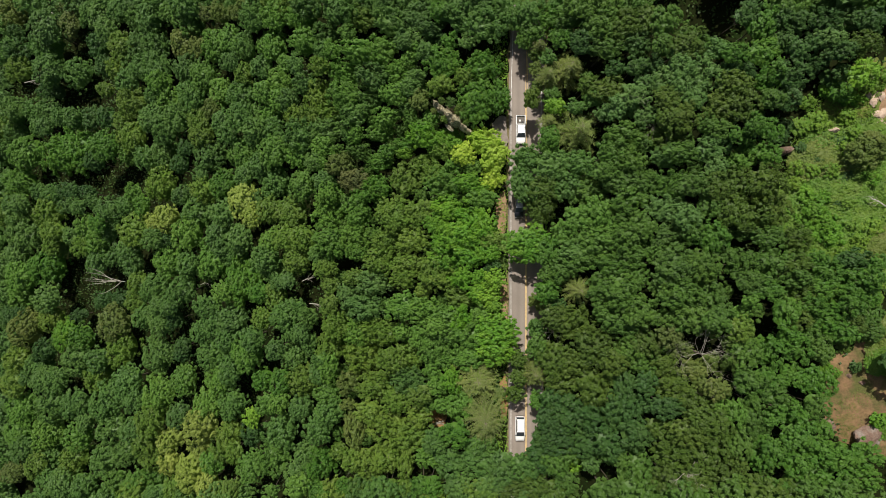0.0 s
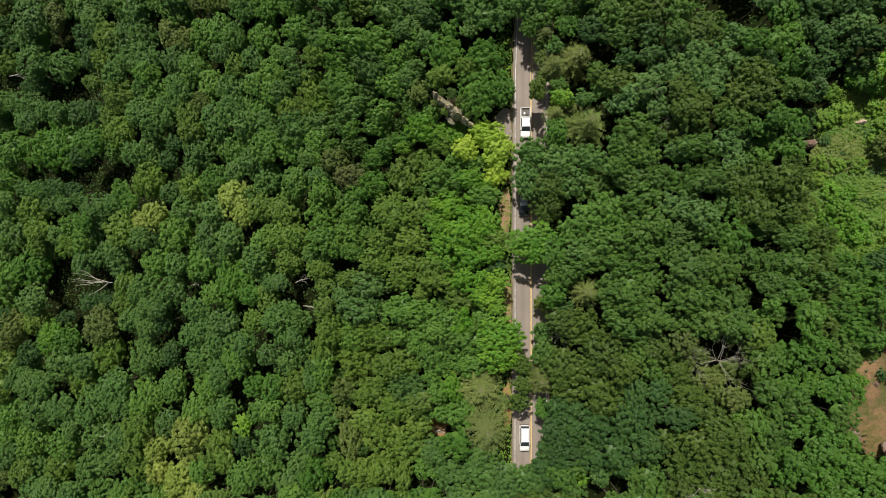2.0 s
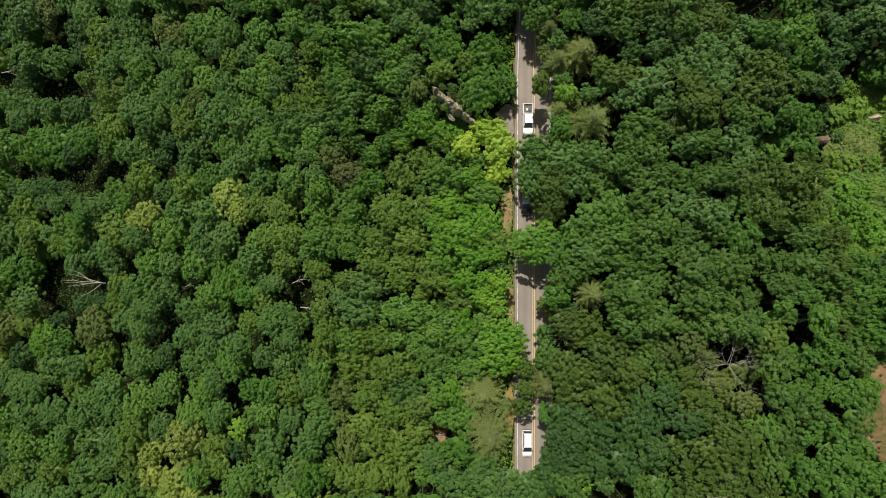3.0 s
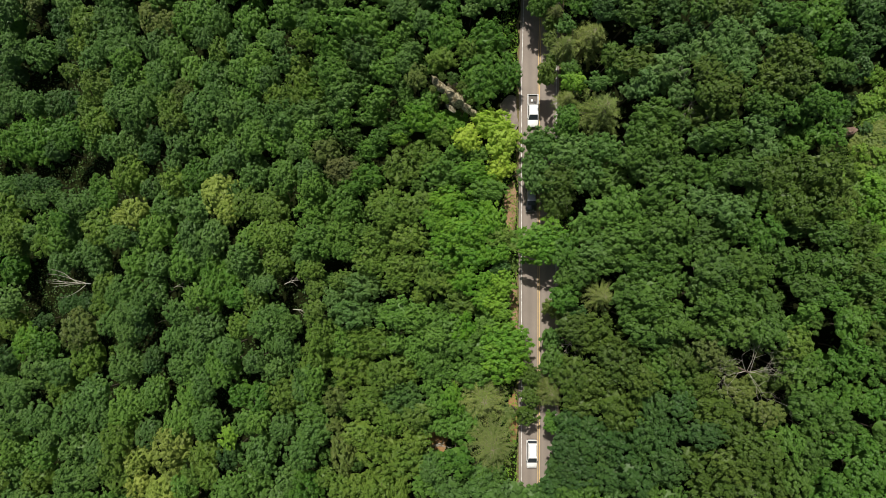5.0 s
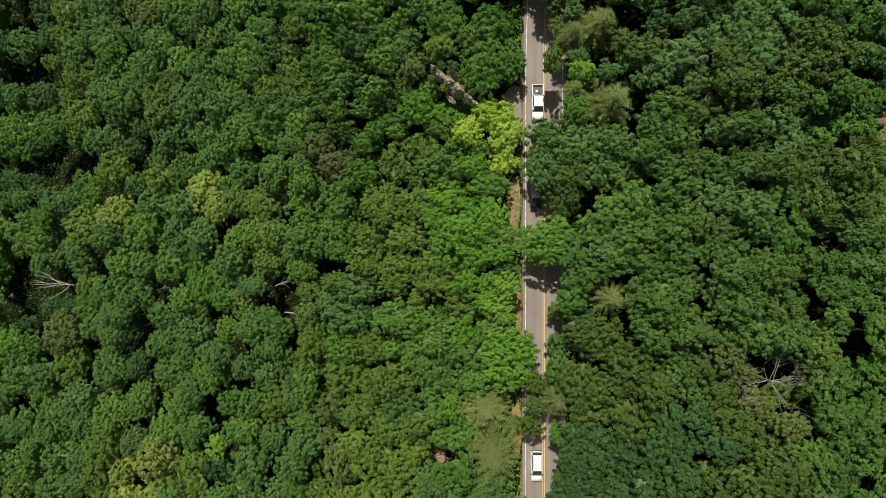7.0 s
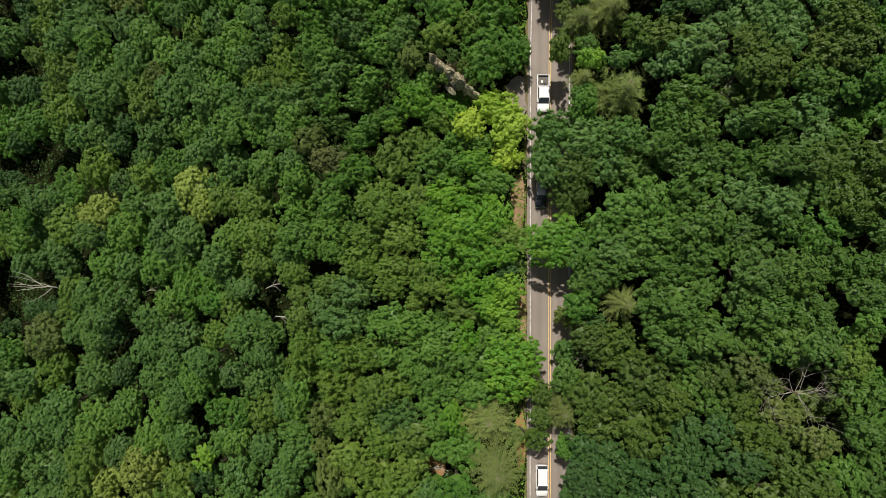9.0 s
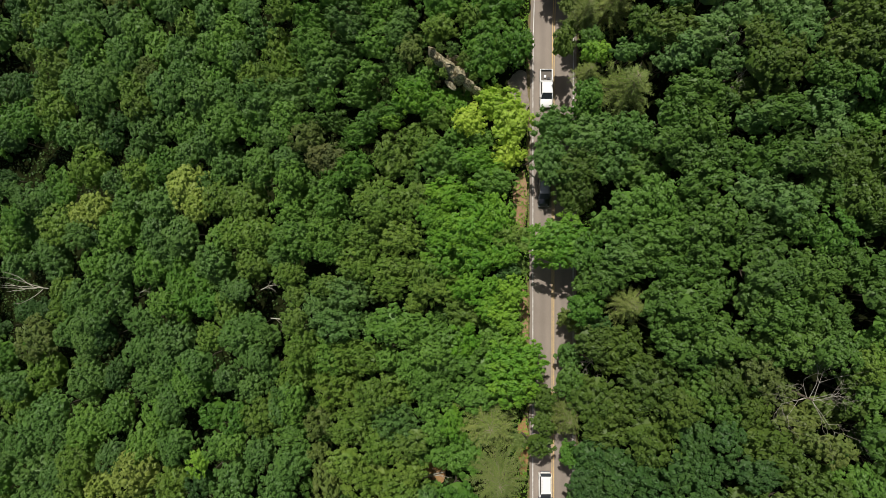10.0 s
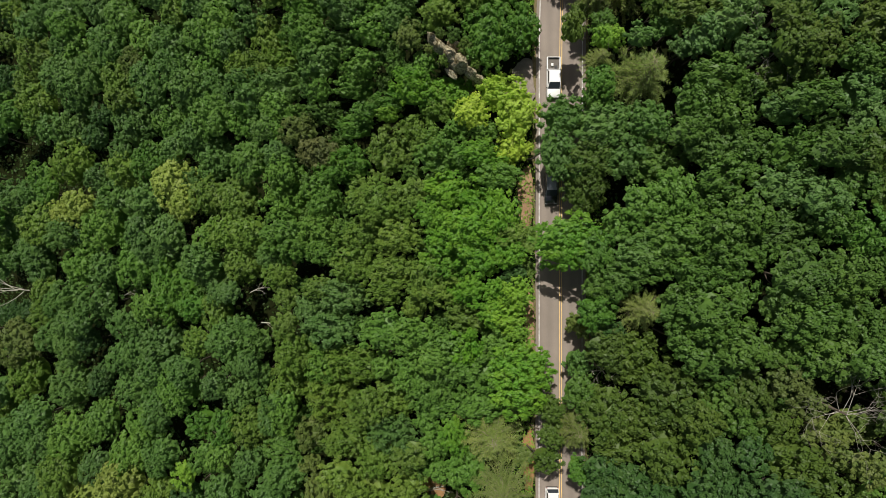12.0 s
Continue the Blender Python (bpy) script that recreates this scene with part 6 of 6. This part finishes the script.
def fallen(x, y, z, way, length, seed, label, thick=1.0):
    r = random.Random(seed)
    log = tagged(new("fallen_tree"), label, "fallen tree")
    log.location = (x, y, z)
    w = Vector(way).normalized()
    child("trunk", joined("trunk", [tube([(0, 0, 0), w * length * 0.5 + Vector((0, 0.2, 0)), w * length], [0.17 * thick, 0.13 * thick, 0.06 * thick], 7)], DEADWOOD), log)
    for k in range(6):
        out = []
        side = Vector((-w.y, w.x, 0.2)) * (1 if k % 2 else -1)
        limbs(r, w * length * (0.3 + 0.1 * k), w * 1.2 + side * r.uniform(0.3, 0.7), length * 0.45, 0.06 * thick, 1, out, 0.0)
        child("branch", joined("branch", out, DEADWOOD), log)
    return log


fallen_crown(-86.3, -8.9, -36.0, 13.0, 5)
fallen(74.8, 7.2, gz(74.8, 7.2) + 1.3, (-1, 0.5, 0.1), 3.2, 21, "tan dead branches lying on the brambles", 0.6)
fallen(-46.0, -34.0, -24.0, (1, 0.15, 0.35), 5.5, 6, "pale fallen trunk in a dark gap", 0.5)
fallen(-116, 70, -50, (1, -0.5, 0.35), 8.0, 9, "pale fallen trunk between dark crowns")
fallen(-128.5, 51.0, -56.0, (1, 0.1, 0.15), 6.0, 12, "pale fallen tree in a dark gap", 0.7)
fallen(-33.2, -7.6, -15.5, (1, 0.35, 0.1), 3.0, 14, "small pale dead branch at the edge of a dark gap", 0.5)
fallen(-31.8, -13.0, -17.0, (1, -0.15, 0.2), 3.6, 15, "pale dead trunk leaning out of a dark gap", 0.6)
fallen(-64.0, -9.6, -31.0, (1, 0.4, 0.25), 4.0, 16, "pale dead branch in a dark gap", 0.5)
fallen(-3.5, -40.3, gz(-3.5, -40.3) + 0.3, (1, 0.4, 0.35), 4.5, 10, "pale fallen branch beside bare soil")


# ---- rocks ----
def rock(x, y, rx, ry, rz, seed, mat, label, sink=0.35, turn=0.0, lift=0.0):
    bm = bmesh.new()
    bmesh.ops.create_icosphere(bm, subdivisions=4, radius=1.0)
    r = random.Random(int(seed * 10))
    cuts = [(Vector((r.uniform(-1, 1), r.uniform(-1, 1), r.uniform(-0.6, 1))).normalized(), r.uniform(0.58, 0.88)) for _ in range(16)]
    for v in bm.verts:
        q = v.co.copy()
        for way, d in cuts:
            q -= way * max(0.0, q.dot(way) - d) * 0.92
        q *= 1.15 + 0.10 * noise.noise(q * 2.0 + Vector((seed, 0, 0))) + 0.06 * noise.noise(q * 6.0 + Vector((0, seed, 0)))
        q *= 1 - 0.10 * max(0.0, 0.10 - abs(noise.noise(q * 2.4 + Vector((seed, seed, 0))))) / 0.10
        v.co = Vector((q.x * rx, q.y * ry, q.z * rz))
    me = bpy.data.meshes.new("boulder")
    bm.to_mesh(me), bm.free()
    me.materials.append(mat)
    ob = tagged(new("boulder", me), label, "rock", "boulders")
    ob.location = (x, y, gz(x, y) + rz * (1 - 2 * sink) * 0.5 + lift)
    ob.rotation_euler.z = radians(turn)
    return ob


for i, (x, y, wide, long, tall) in enumerate(((-1.3, 29.0, 0.8, 1.2, 2.0), (-0.4, 28.2, 1.0, 1.6, 2.3), (1.0, 27.1, 1.2, 1.6, 2.4), (2.3, 26.0, 1.3, 1.7, 2.1), (4.1, 24.7, 0.9, 1.3, 1.6), (5.2, 23.9, 0.7, 1.0, 1.3), (1.9, 28.3, 1.2, 1.5, 1.6), (1.2, 24.9, 0.7, 1.2, 0.9), (3.6, 26.6, 1.1, 1.3, 1.2))):
    rock(x, y, 0.92 * long, 0.78 * wide, tall, 1.0 + i, ROCK, "pale weathered rock outcrop on the steep bank, shaded patches in its colour", 0.3, -43, 4.2 - gz(x, y) - 0.4 * tall - 0.25 * i)
rock(68.0, 20.6, 0.8, 0.7, 1.3, 5.0, SLAB, "greyish boulder among brambles", 0.3)
rock(61.1, 17.5, 1.1, 0.9, 1.7, 6.0, ROCK_RED, "reddish boulder among brambles", 0.3)
rock(68.3, -31.2, 1.7, 1.2, 0.9, 7.0, ROCK_RED, "flat reddish boulder at the clearing's edge", 0.4)
rock(73.9, -32.3, 3.5, 1.9, 1.0, 8.0, ROCK_RED, "large grey and red boulder at the clearing's edge", 0.4, 20)
rock(70.5, -22.0, 0.5, 0.5, 0.4, 9.0, ROCK_RED, "small pale stone on bare soil", 0.4)
rock(72.3, -23.0, 0.6, 0.4, 0.4, 9.5, ROCK_RED, "small pale stone on bare soil", 0.4)
for i, (x, y) in enumerate(((73.2, 26.3), (73.9, 25.6), (74.7, 26.1), (74.1, 26.5), (74.4, 23.1), (75.2, 23.2), (74.9, 21.8), (74.2, 21.4), (75.3, 21.3), (73.7, 25.0))):
    rock(x, y, 0.75 + 0.12 * (i % 3), 0.55 + 0.1 * (i % 2), 0.45, 20.0 + i, SLAB, "pale pinkish angular stone slab on the bare slope", 0.3, 47 * i, 0.1)

# ---- vehicles ----
def part(name, bm, mat, parent, label=""):
    me = bpy.data.meshes.new(name)
    bm.to_mesh(me), bm.free()
    me.materials.append(mat)
    ob = new(name, me)
    ob.parent = parent
    if label:
        ob["label"] = label
    return ob


def box(bm, x0, x1, y0, y1, z0, z1, bevel=0.0, top=1.0):
    """A box, narrower at the top by the factor top, with rounded edges."""
    r = bmesh.ops.create_cube(bm, size=1.0)
    for v in r["verts"]:
        k = top if v.co.z > 0 else 1.0
        v.co = Vector(((x0 + x1) / 2 + v.co.x * (x1 - x0) * k, (y0 + y1) / 2 + v.co.y * (y1 - y0), (z0 + z1) / 2 + v.co.z * (z1 - z0)))
    if bevel:
        es = list({e for v in r["verts"] for e in v.link_edges})
        bmesh.ops.bevel(bm, geom=es, offset=bevel, segments=3, affect="EDGES", clamp_overlap=True)
    return bm


def loft(sections):
    """A closed body from sections (y, half width low, half width high, z low, z high); rounded shoulders."""
    bm = bmesh.new()
    rows = []
    for y, wl, wh, z0, z1 in sections:
        pts = [(-wl * 0.92, z0), (-wl, z0 + 0.10), (-wl, z0 + (z1 - z0) * 0.62), (-wh, z1 - 0.05), (-wh + 0.09, z1), (wh - 0.09, z1), (wh, z1 - 0.05), (wl, z0 + (z1 - z0) * 0.62), (wl, z0 + 0.10), (wl * 0.92, z0)]
        rows.append([bm.verts.new((px, y, pz)) for px, pz in pts])
    for a, b in zip(rows, rows[1:]):
        for i in range(len(a)):
            j = (i + 1) % len(a)
            bm.faces.new((a[i], a[j], b[j], b[i]))
    bm.faces.new(rows[0][::-1]), bm.faces.new(rows[-1])
    bmesh.ops.recalc_face_normals(bm, faces=bm.faces)
    for f in bm.faces:
        f.smooth = True
    return bm


def quad(bm, pts, depth=0.02):
    """A thin pane through four corners."""
    vs = [bm.verts.new(p) for p in pts]
    f = bm.faces.new(vs)
    r = bmesh.ops.extrude_face_region(bm, geom=[f])
    f.normal_update()
    for v in [g for g in r["geom"] if isinstance(g, bmesh.types.BMVert)]:
        v.co -= f.normal * depth
    return bm


def wheel(parent, x, y, rad=0.34):
    hub = new("wheel")
    hub.parent, hub.location = parent, (x, y, rad)
    for nm, r0, wd, mat in (("tyre", rad, 0.23, RUBBER), ("rim", rad * 0.62, 0.25, RIM)):
        bm = bmesh.new()
        bmesh.ops.create_cone(bm, cap_ends=True, segments=24, radius1=r0, radius2=r0, depth=wd, matrix=Matrix.Rotation(math.pi / 2, 4, "Y"))
        if nm == "tyre":
            bmesh.ops.bevel(bm, geom=[e for e in bm.edges if len(e.link_faces) == 2 and max(len(f.verts) for f in e.link_faces) > 4], offset=0.04, segments=2, affect="EDGES")
        part(nm, bm, mat, hub)


def vehicle(name, x, y, length, width, height, paint, label, kind, cabin, roof_bars=False):
    """A vehicle facing down the road (towards -y). cabin: front foot, front of roof, rear of roof, rear foot, from its nose."""
    car = tagged(new(name), label, "car")
    car.location = (x, y, ROAD_Z)
    hw, L = width / 2, length
    belt = 0.98 if kind != "car" else 0.88
    hood = belt - 0.02
    front, rear = -L / 2, L / 2
    a, b, c, d = [front + v for v in cabin]
    part("body", loft([(front, hw * 0.80, hw * 0.72, 0.42, hood - 0.25), (front + 0.12, hw * 0.94, hw * 0.84, 0.30, hood - 0.12), (front + 0.5, hw, hw * 0.90, 0.26, hood - 0.04), (a, hw, hw * 0.94, 0.26, hood),
                       (d, hw, hw * 0.95, 0.28, belt), (rear - 0.25, hw * 0.98, hw * 0.93, 0.30, belt - 0.02), (rear, hw * 0.88, hw * 0.84, 0.42, belt - 0.12)] if kind != "pickup" else
                      [(front, hw * 0.82, hw * 0.74, 0.45, hood - 0.2), (front + 0.12, hw * 0.95, hw * 0.86, 0.35, hood - 0.08), (front + 0.5, hw, hw * 0.92, 0.32, hood), (a, hw, hw * 0.94, 0.32, hood + 0.02), (d + 0.05, hw, hw * 0.95, 0.34, belt)]), paint, car)
    rw = hw * 0.80
    bm = bmesh.new()
    box(bm, -rw, rw, b - 0.04, c + 0.04, height - 0.075, height, 0.035)
    # the estate's roof is painted pale for the sky it mirrors
    part("roof", bm, ROOF_SHEEN if kind == "car" else paint, car)
    g0, g1 = belt - 0.03, height - 0.07
    lw = hw * 0.90
    bm = quad(bmesh.new(), [(-lw, a, g0), (lw, a, g0), (rw * 0.97, b, g1), (-rw * 0.97, b, g1)])
    part("windscreen", bm, CAR_GLASS, car, "dark tinted glass")
    bm = quad(bmesh.new(), [(lw, d, g0), (-lw, d, g0), (-rw * 0.97, c, g1), (rw * 0.97, c, g1)])
    part("rear_window", bm, CAR_GLASS, car, "dark tinted glass")
    for s in (-1, 1):
        pts = [(s * lw, a, g0), (s * rw * 0.97, b, g1), (s * rw * 0.97, c, g1), (s * lw, d, g0)]
        part("side_window", quad(bmesh.new(), pts if s > 0 else pts[::-1]), CAR_GLASS, car, "dark tinted glass")
        for p, q in (((s * lw, a, g0), (s * rw, b, g1 + 0.02)), ((s * lw, d, g0), (s * rw, c, g1 + 0.02))):
            v, f = tube([p, q], [0.05, 0.045], 6)
            pil = new("pillar", mesh_of("pillar", v, f, paint, True))
            pil.parent = car
        part("mirror", box(bmesh.new(), s * (hw + 0.02) - 0.09, s * (hw + 0.02) + 0.09, a + 0.12, a + 0.26, belt - 0.02, belt + 0.14, 0.03), TRIM_BLACK, car)
        part("headlight", box(bmesh.new(), s * hw * 0.68 - 0.2, s * hw * 0.68 + 0.2, front + 0.01, front + 0.16, hood - 0.34, hood - 0.20, 0.03), LAMP_CLEAR, car)
        part("tail_light", box(bmesh.new(), s * hw * 0.80 - 0.1, s * hw * 0.80 + 0.1, rear - 0.06, rear + 0.01, belt - 0.36, belt - 0.12, 0.02), LAMP_RED, car)
        for wy in (front + 0.9, rear - 0.95):
            wheel(car, s * (hw - 0.11), wy, 0.36 if kind != "car" else 0.32)
        if roof_bars:
            part("roof_rail", box(bmesh.new(), s * rw * 0.86 - 0.02, s * rw * 0.86 + 0.02, b + 0.3, c - 0.2, height - 0.01, height + 0.05, 0.01), TRIM_BLACK, car)
    part("bumper", box(bmesh.new(), -hw * 0.86, hw * 0.86, front - 0.06, front + 0.12, 0.36, 0.55, 0.05), TRIM_BLACK, car)
    part("bumper", box(bmesh.new(), -hw * 0.86, hw * 0.86, rear - 0.10, rear + 0.07, 0.38, 0.56, 0.05), TRIM_BLACK, car)
    if kind == "pickup":
        bed0 = d + 0.12
        part("bed_floor", box(bmesh.new(), -hw * 0.96, hw * 0.96, bed0, rear, 0.45, 0.62, 0.02), BED_LINER, car, "worn dark liner of the load bed")
        for s in (-1, 1):
            part("bed_side", box(bmesh.new(), s * hw * 0.92 - 0.09, s * hw * 0.92 + 0.07, bed0, rear, 0.40, belt + 0.02, 0.03), paint, car)
        part("tailgate", box(bmesh.new(), -hw * 0.86, hw * 0.86, rear - 0.09, rear, 0.5, belt + 0.02, 0.02), paint, car)
        part("bed_wall", box(bmesh.new(), -hw * 0.86, hw * 0.86, bed0, bed0 + 0.07, 0.5, belt + 0.02, 0.02), paint, car)
    return car


LANE_X = ROAD_X - LANE / 2
vehicle("estate_car", LANE_X + 0.05, 8.8, 4.6, 1.82, 1.55, CAR_DARK, "dark grey estate car half under an overhanging tree", "car", (1.2, 2.0, 4.0, 4.4), True)
vehicle("suv", LANE_X + 0.25, -37.3, 5.1, 1.95, 1.8, CAR_WHITE, "white sport utility vehicle with roof rails on the road", "van", (1.05, 2.15, 4.74, 4.95), True)
vehicle("pickup_truck", LANE_X + 0.4, 24.8, 5.9, 1.98, 1.85, CAR_WHITE, "white pickup truck with a loaded open bed", "pickup", (1.25, 2.05, 3.65, 3.95))
for i, (dx, dy, sx, sy, sz) in enumerate(((-0.2, -0.15, 0.32, 0.4, 0.3), (0.35, -0.45, 0.4, 0.35, 0.22))):
    bm = box(bmesh.new(), -sx / 2, sx / 2, -sy / 2, sy / 2, 0, sz, 0.03)
    me = bpy.data.meshes.new("crate")
    bm.to_mesh(me), bm.free()
    me.materials.append(SIGN_WHITE if i == 0 else TRIM_BLACK)
    ob = tagged(new("crate", me), "white plastic crate in a truck bed" if i == 0 else "black plastic crate in a truck bed", "crate", "load in the truck")
    ob.location = (LANE_X + 0.4 + dx, 24.8 + 2.0 + dy, ROAD_Z + 0.62)

# ---- mailbox ----
box_post = tagged(new("mailbox"), "small white metal mailbox on a wooden post", "mailbox")
box_post.location = (12.75, 20.7, gz(12.75, 20.7))
part("post", box(bmesh.new(), -0.05, 0.05, -0.05, 0.05, -0.3, 1.0, 0.008), DEADWOOD, box_post, "weathered wooden post")
part("shell", box(bmesh.new(), -0.42, 0.28, -0.2, 0.2, 1.0, 1.34, 0.12), SIGN_WHITE, box_post, "white painted metal box")
part("flap", box(bmesh.new(), 0.282, 0.30, -0.17, 0.17, 1.03, 1.30, 0.005), STEEL, box_post, "steel flap")

# ---- undergrowth, brambles and grass ----
def scatter(name, count, spots, size, rise, tilt, leaf, label, category, seed):
    """Leaves scattered over the ground where spots() allows; ONE object."""
    r = np.random.default_rng(seed)
    x, y = r.uniform(-135, 95, count), r.uniform(-74, 80, count)
    ok = spots(x, y)
    x, y = x[ok], y[ok]
    wave = 0.5 + 0.5 * np.sin(x * 1.1 + np.sin(y * 0.9)) * np.sin(y * 1.3 + 0.7 * x)
    z = ground_z(x, y) + 0.08 + rise * (0.25 + wave) * r.uniform(0.3, 1.0, len(x))
    v, f = leaf_quads(np.stack([x, y, z], 1), np.array([0, 0, 1.0]) + tilt * r.normal(size=(len(x), 3)), size)
    return tagged(new(name, mesh_of(name, v.tolist(), f.tolist(), LEAF[leaf])), label, category, kind="stuff")


SOIL_SPOTS = ((74.6, -25.0, 6.0, 10.8), (77.4, 23.8, 3.4, 5.0), (-1.2, -38.5, 2.2, 2.4), (12.3, 24.6, 2.4, 3.6))
CROWN_XY = np.array([(a, b, (0.45 * c) ** 2) for a, b, c in PLANTED])


def off_soil(x, y):
    ok = np.ones(len(x), bool)
    for cx, cy, rx, ry in SOIL_SPOTS:
        ok &= ((x - cx) / rx) ** 2 + ((y - cy) / ry) ** 2 > 1
    return ok


def clearing(x, y):
    return ((x - 72.0) / 11.0) ** 2 + ((y - 12.0) / 18.0) ** 2 < 1


def floor_spots(x, y):
    ok = ((x < 11.5) | (x > 22.2)) & off_soil(x, y) & ~clearing(x, y)
    i = np.nonzero(ok)[0]
    for part_of in np.array_split(i, 40):
        dx = x[part_of, None] - CROWN_XY[None, :, 0]
        dy = y[part_of, None] - CROWN_XY[None, :, 1]
        ok[part_of] &= ~((dx * dx + dy * dy) < CROWN_XY[None, :, 2]).any(1)
    return ok


def verge_spots(x, y):
    return (((x > 10.5) & (x < 13.55)) | ((x > 21.15) & (x < 23.5))) & off_soil(x, y)


scatter("undergrowth", 60000, floor_spots, 0.5, 1.2, 0.5, "under", "low leafy undergrowth on the shaded forest floor", "undergrowth", 31)
scatter("brambles", 900000, lambda x, y: clearing(x, y) & off_soil(x, y), 0.26, 0.8, 0.9, "shrub", "tangled bright green brambles and vines", "brambles", 32)
scatter("verge_grass", 420000, verge_spots, 0.30, 0.35, 1.1, "lime", "thin grass and weeds along the road", "grass", 33)
scatter("thin_grass", 1500000, lambda x, y: ~off_soil(x, y) & (x > 60) & (np.sin(x * 0.9 + 1.5 * np.sin(y * 0.6)) > 0.25 + 0.14 * (y + 24)), 0.14, 0.15, 0.9, "dry", "thin grass on the bare clearing", "grass", 34)
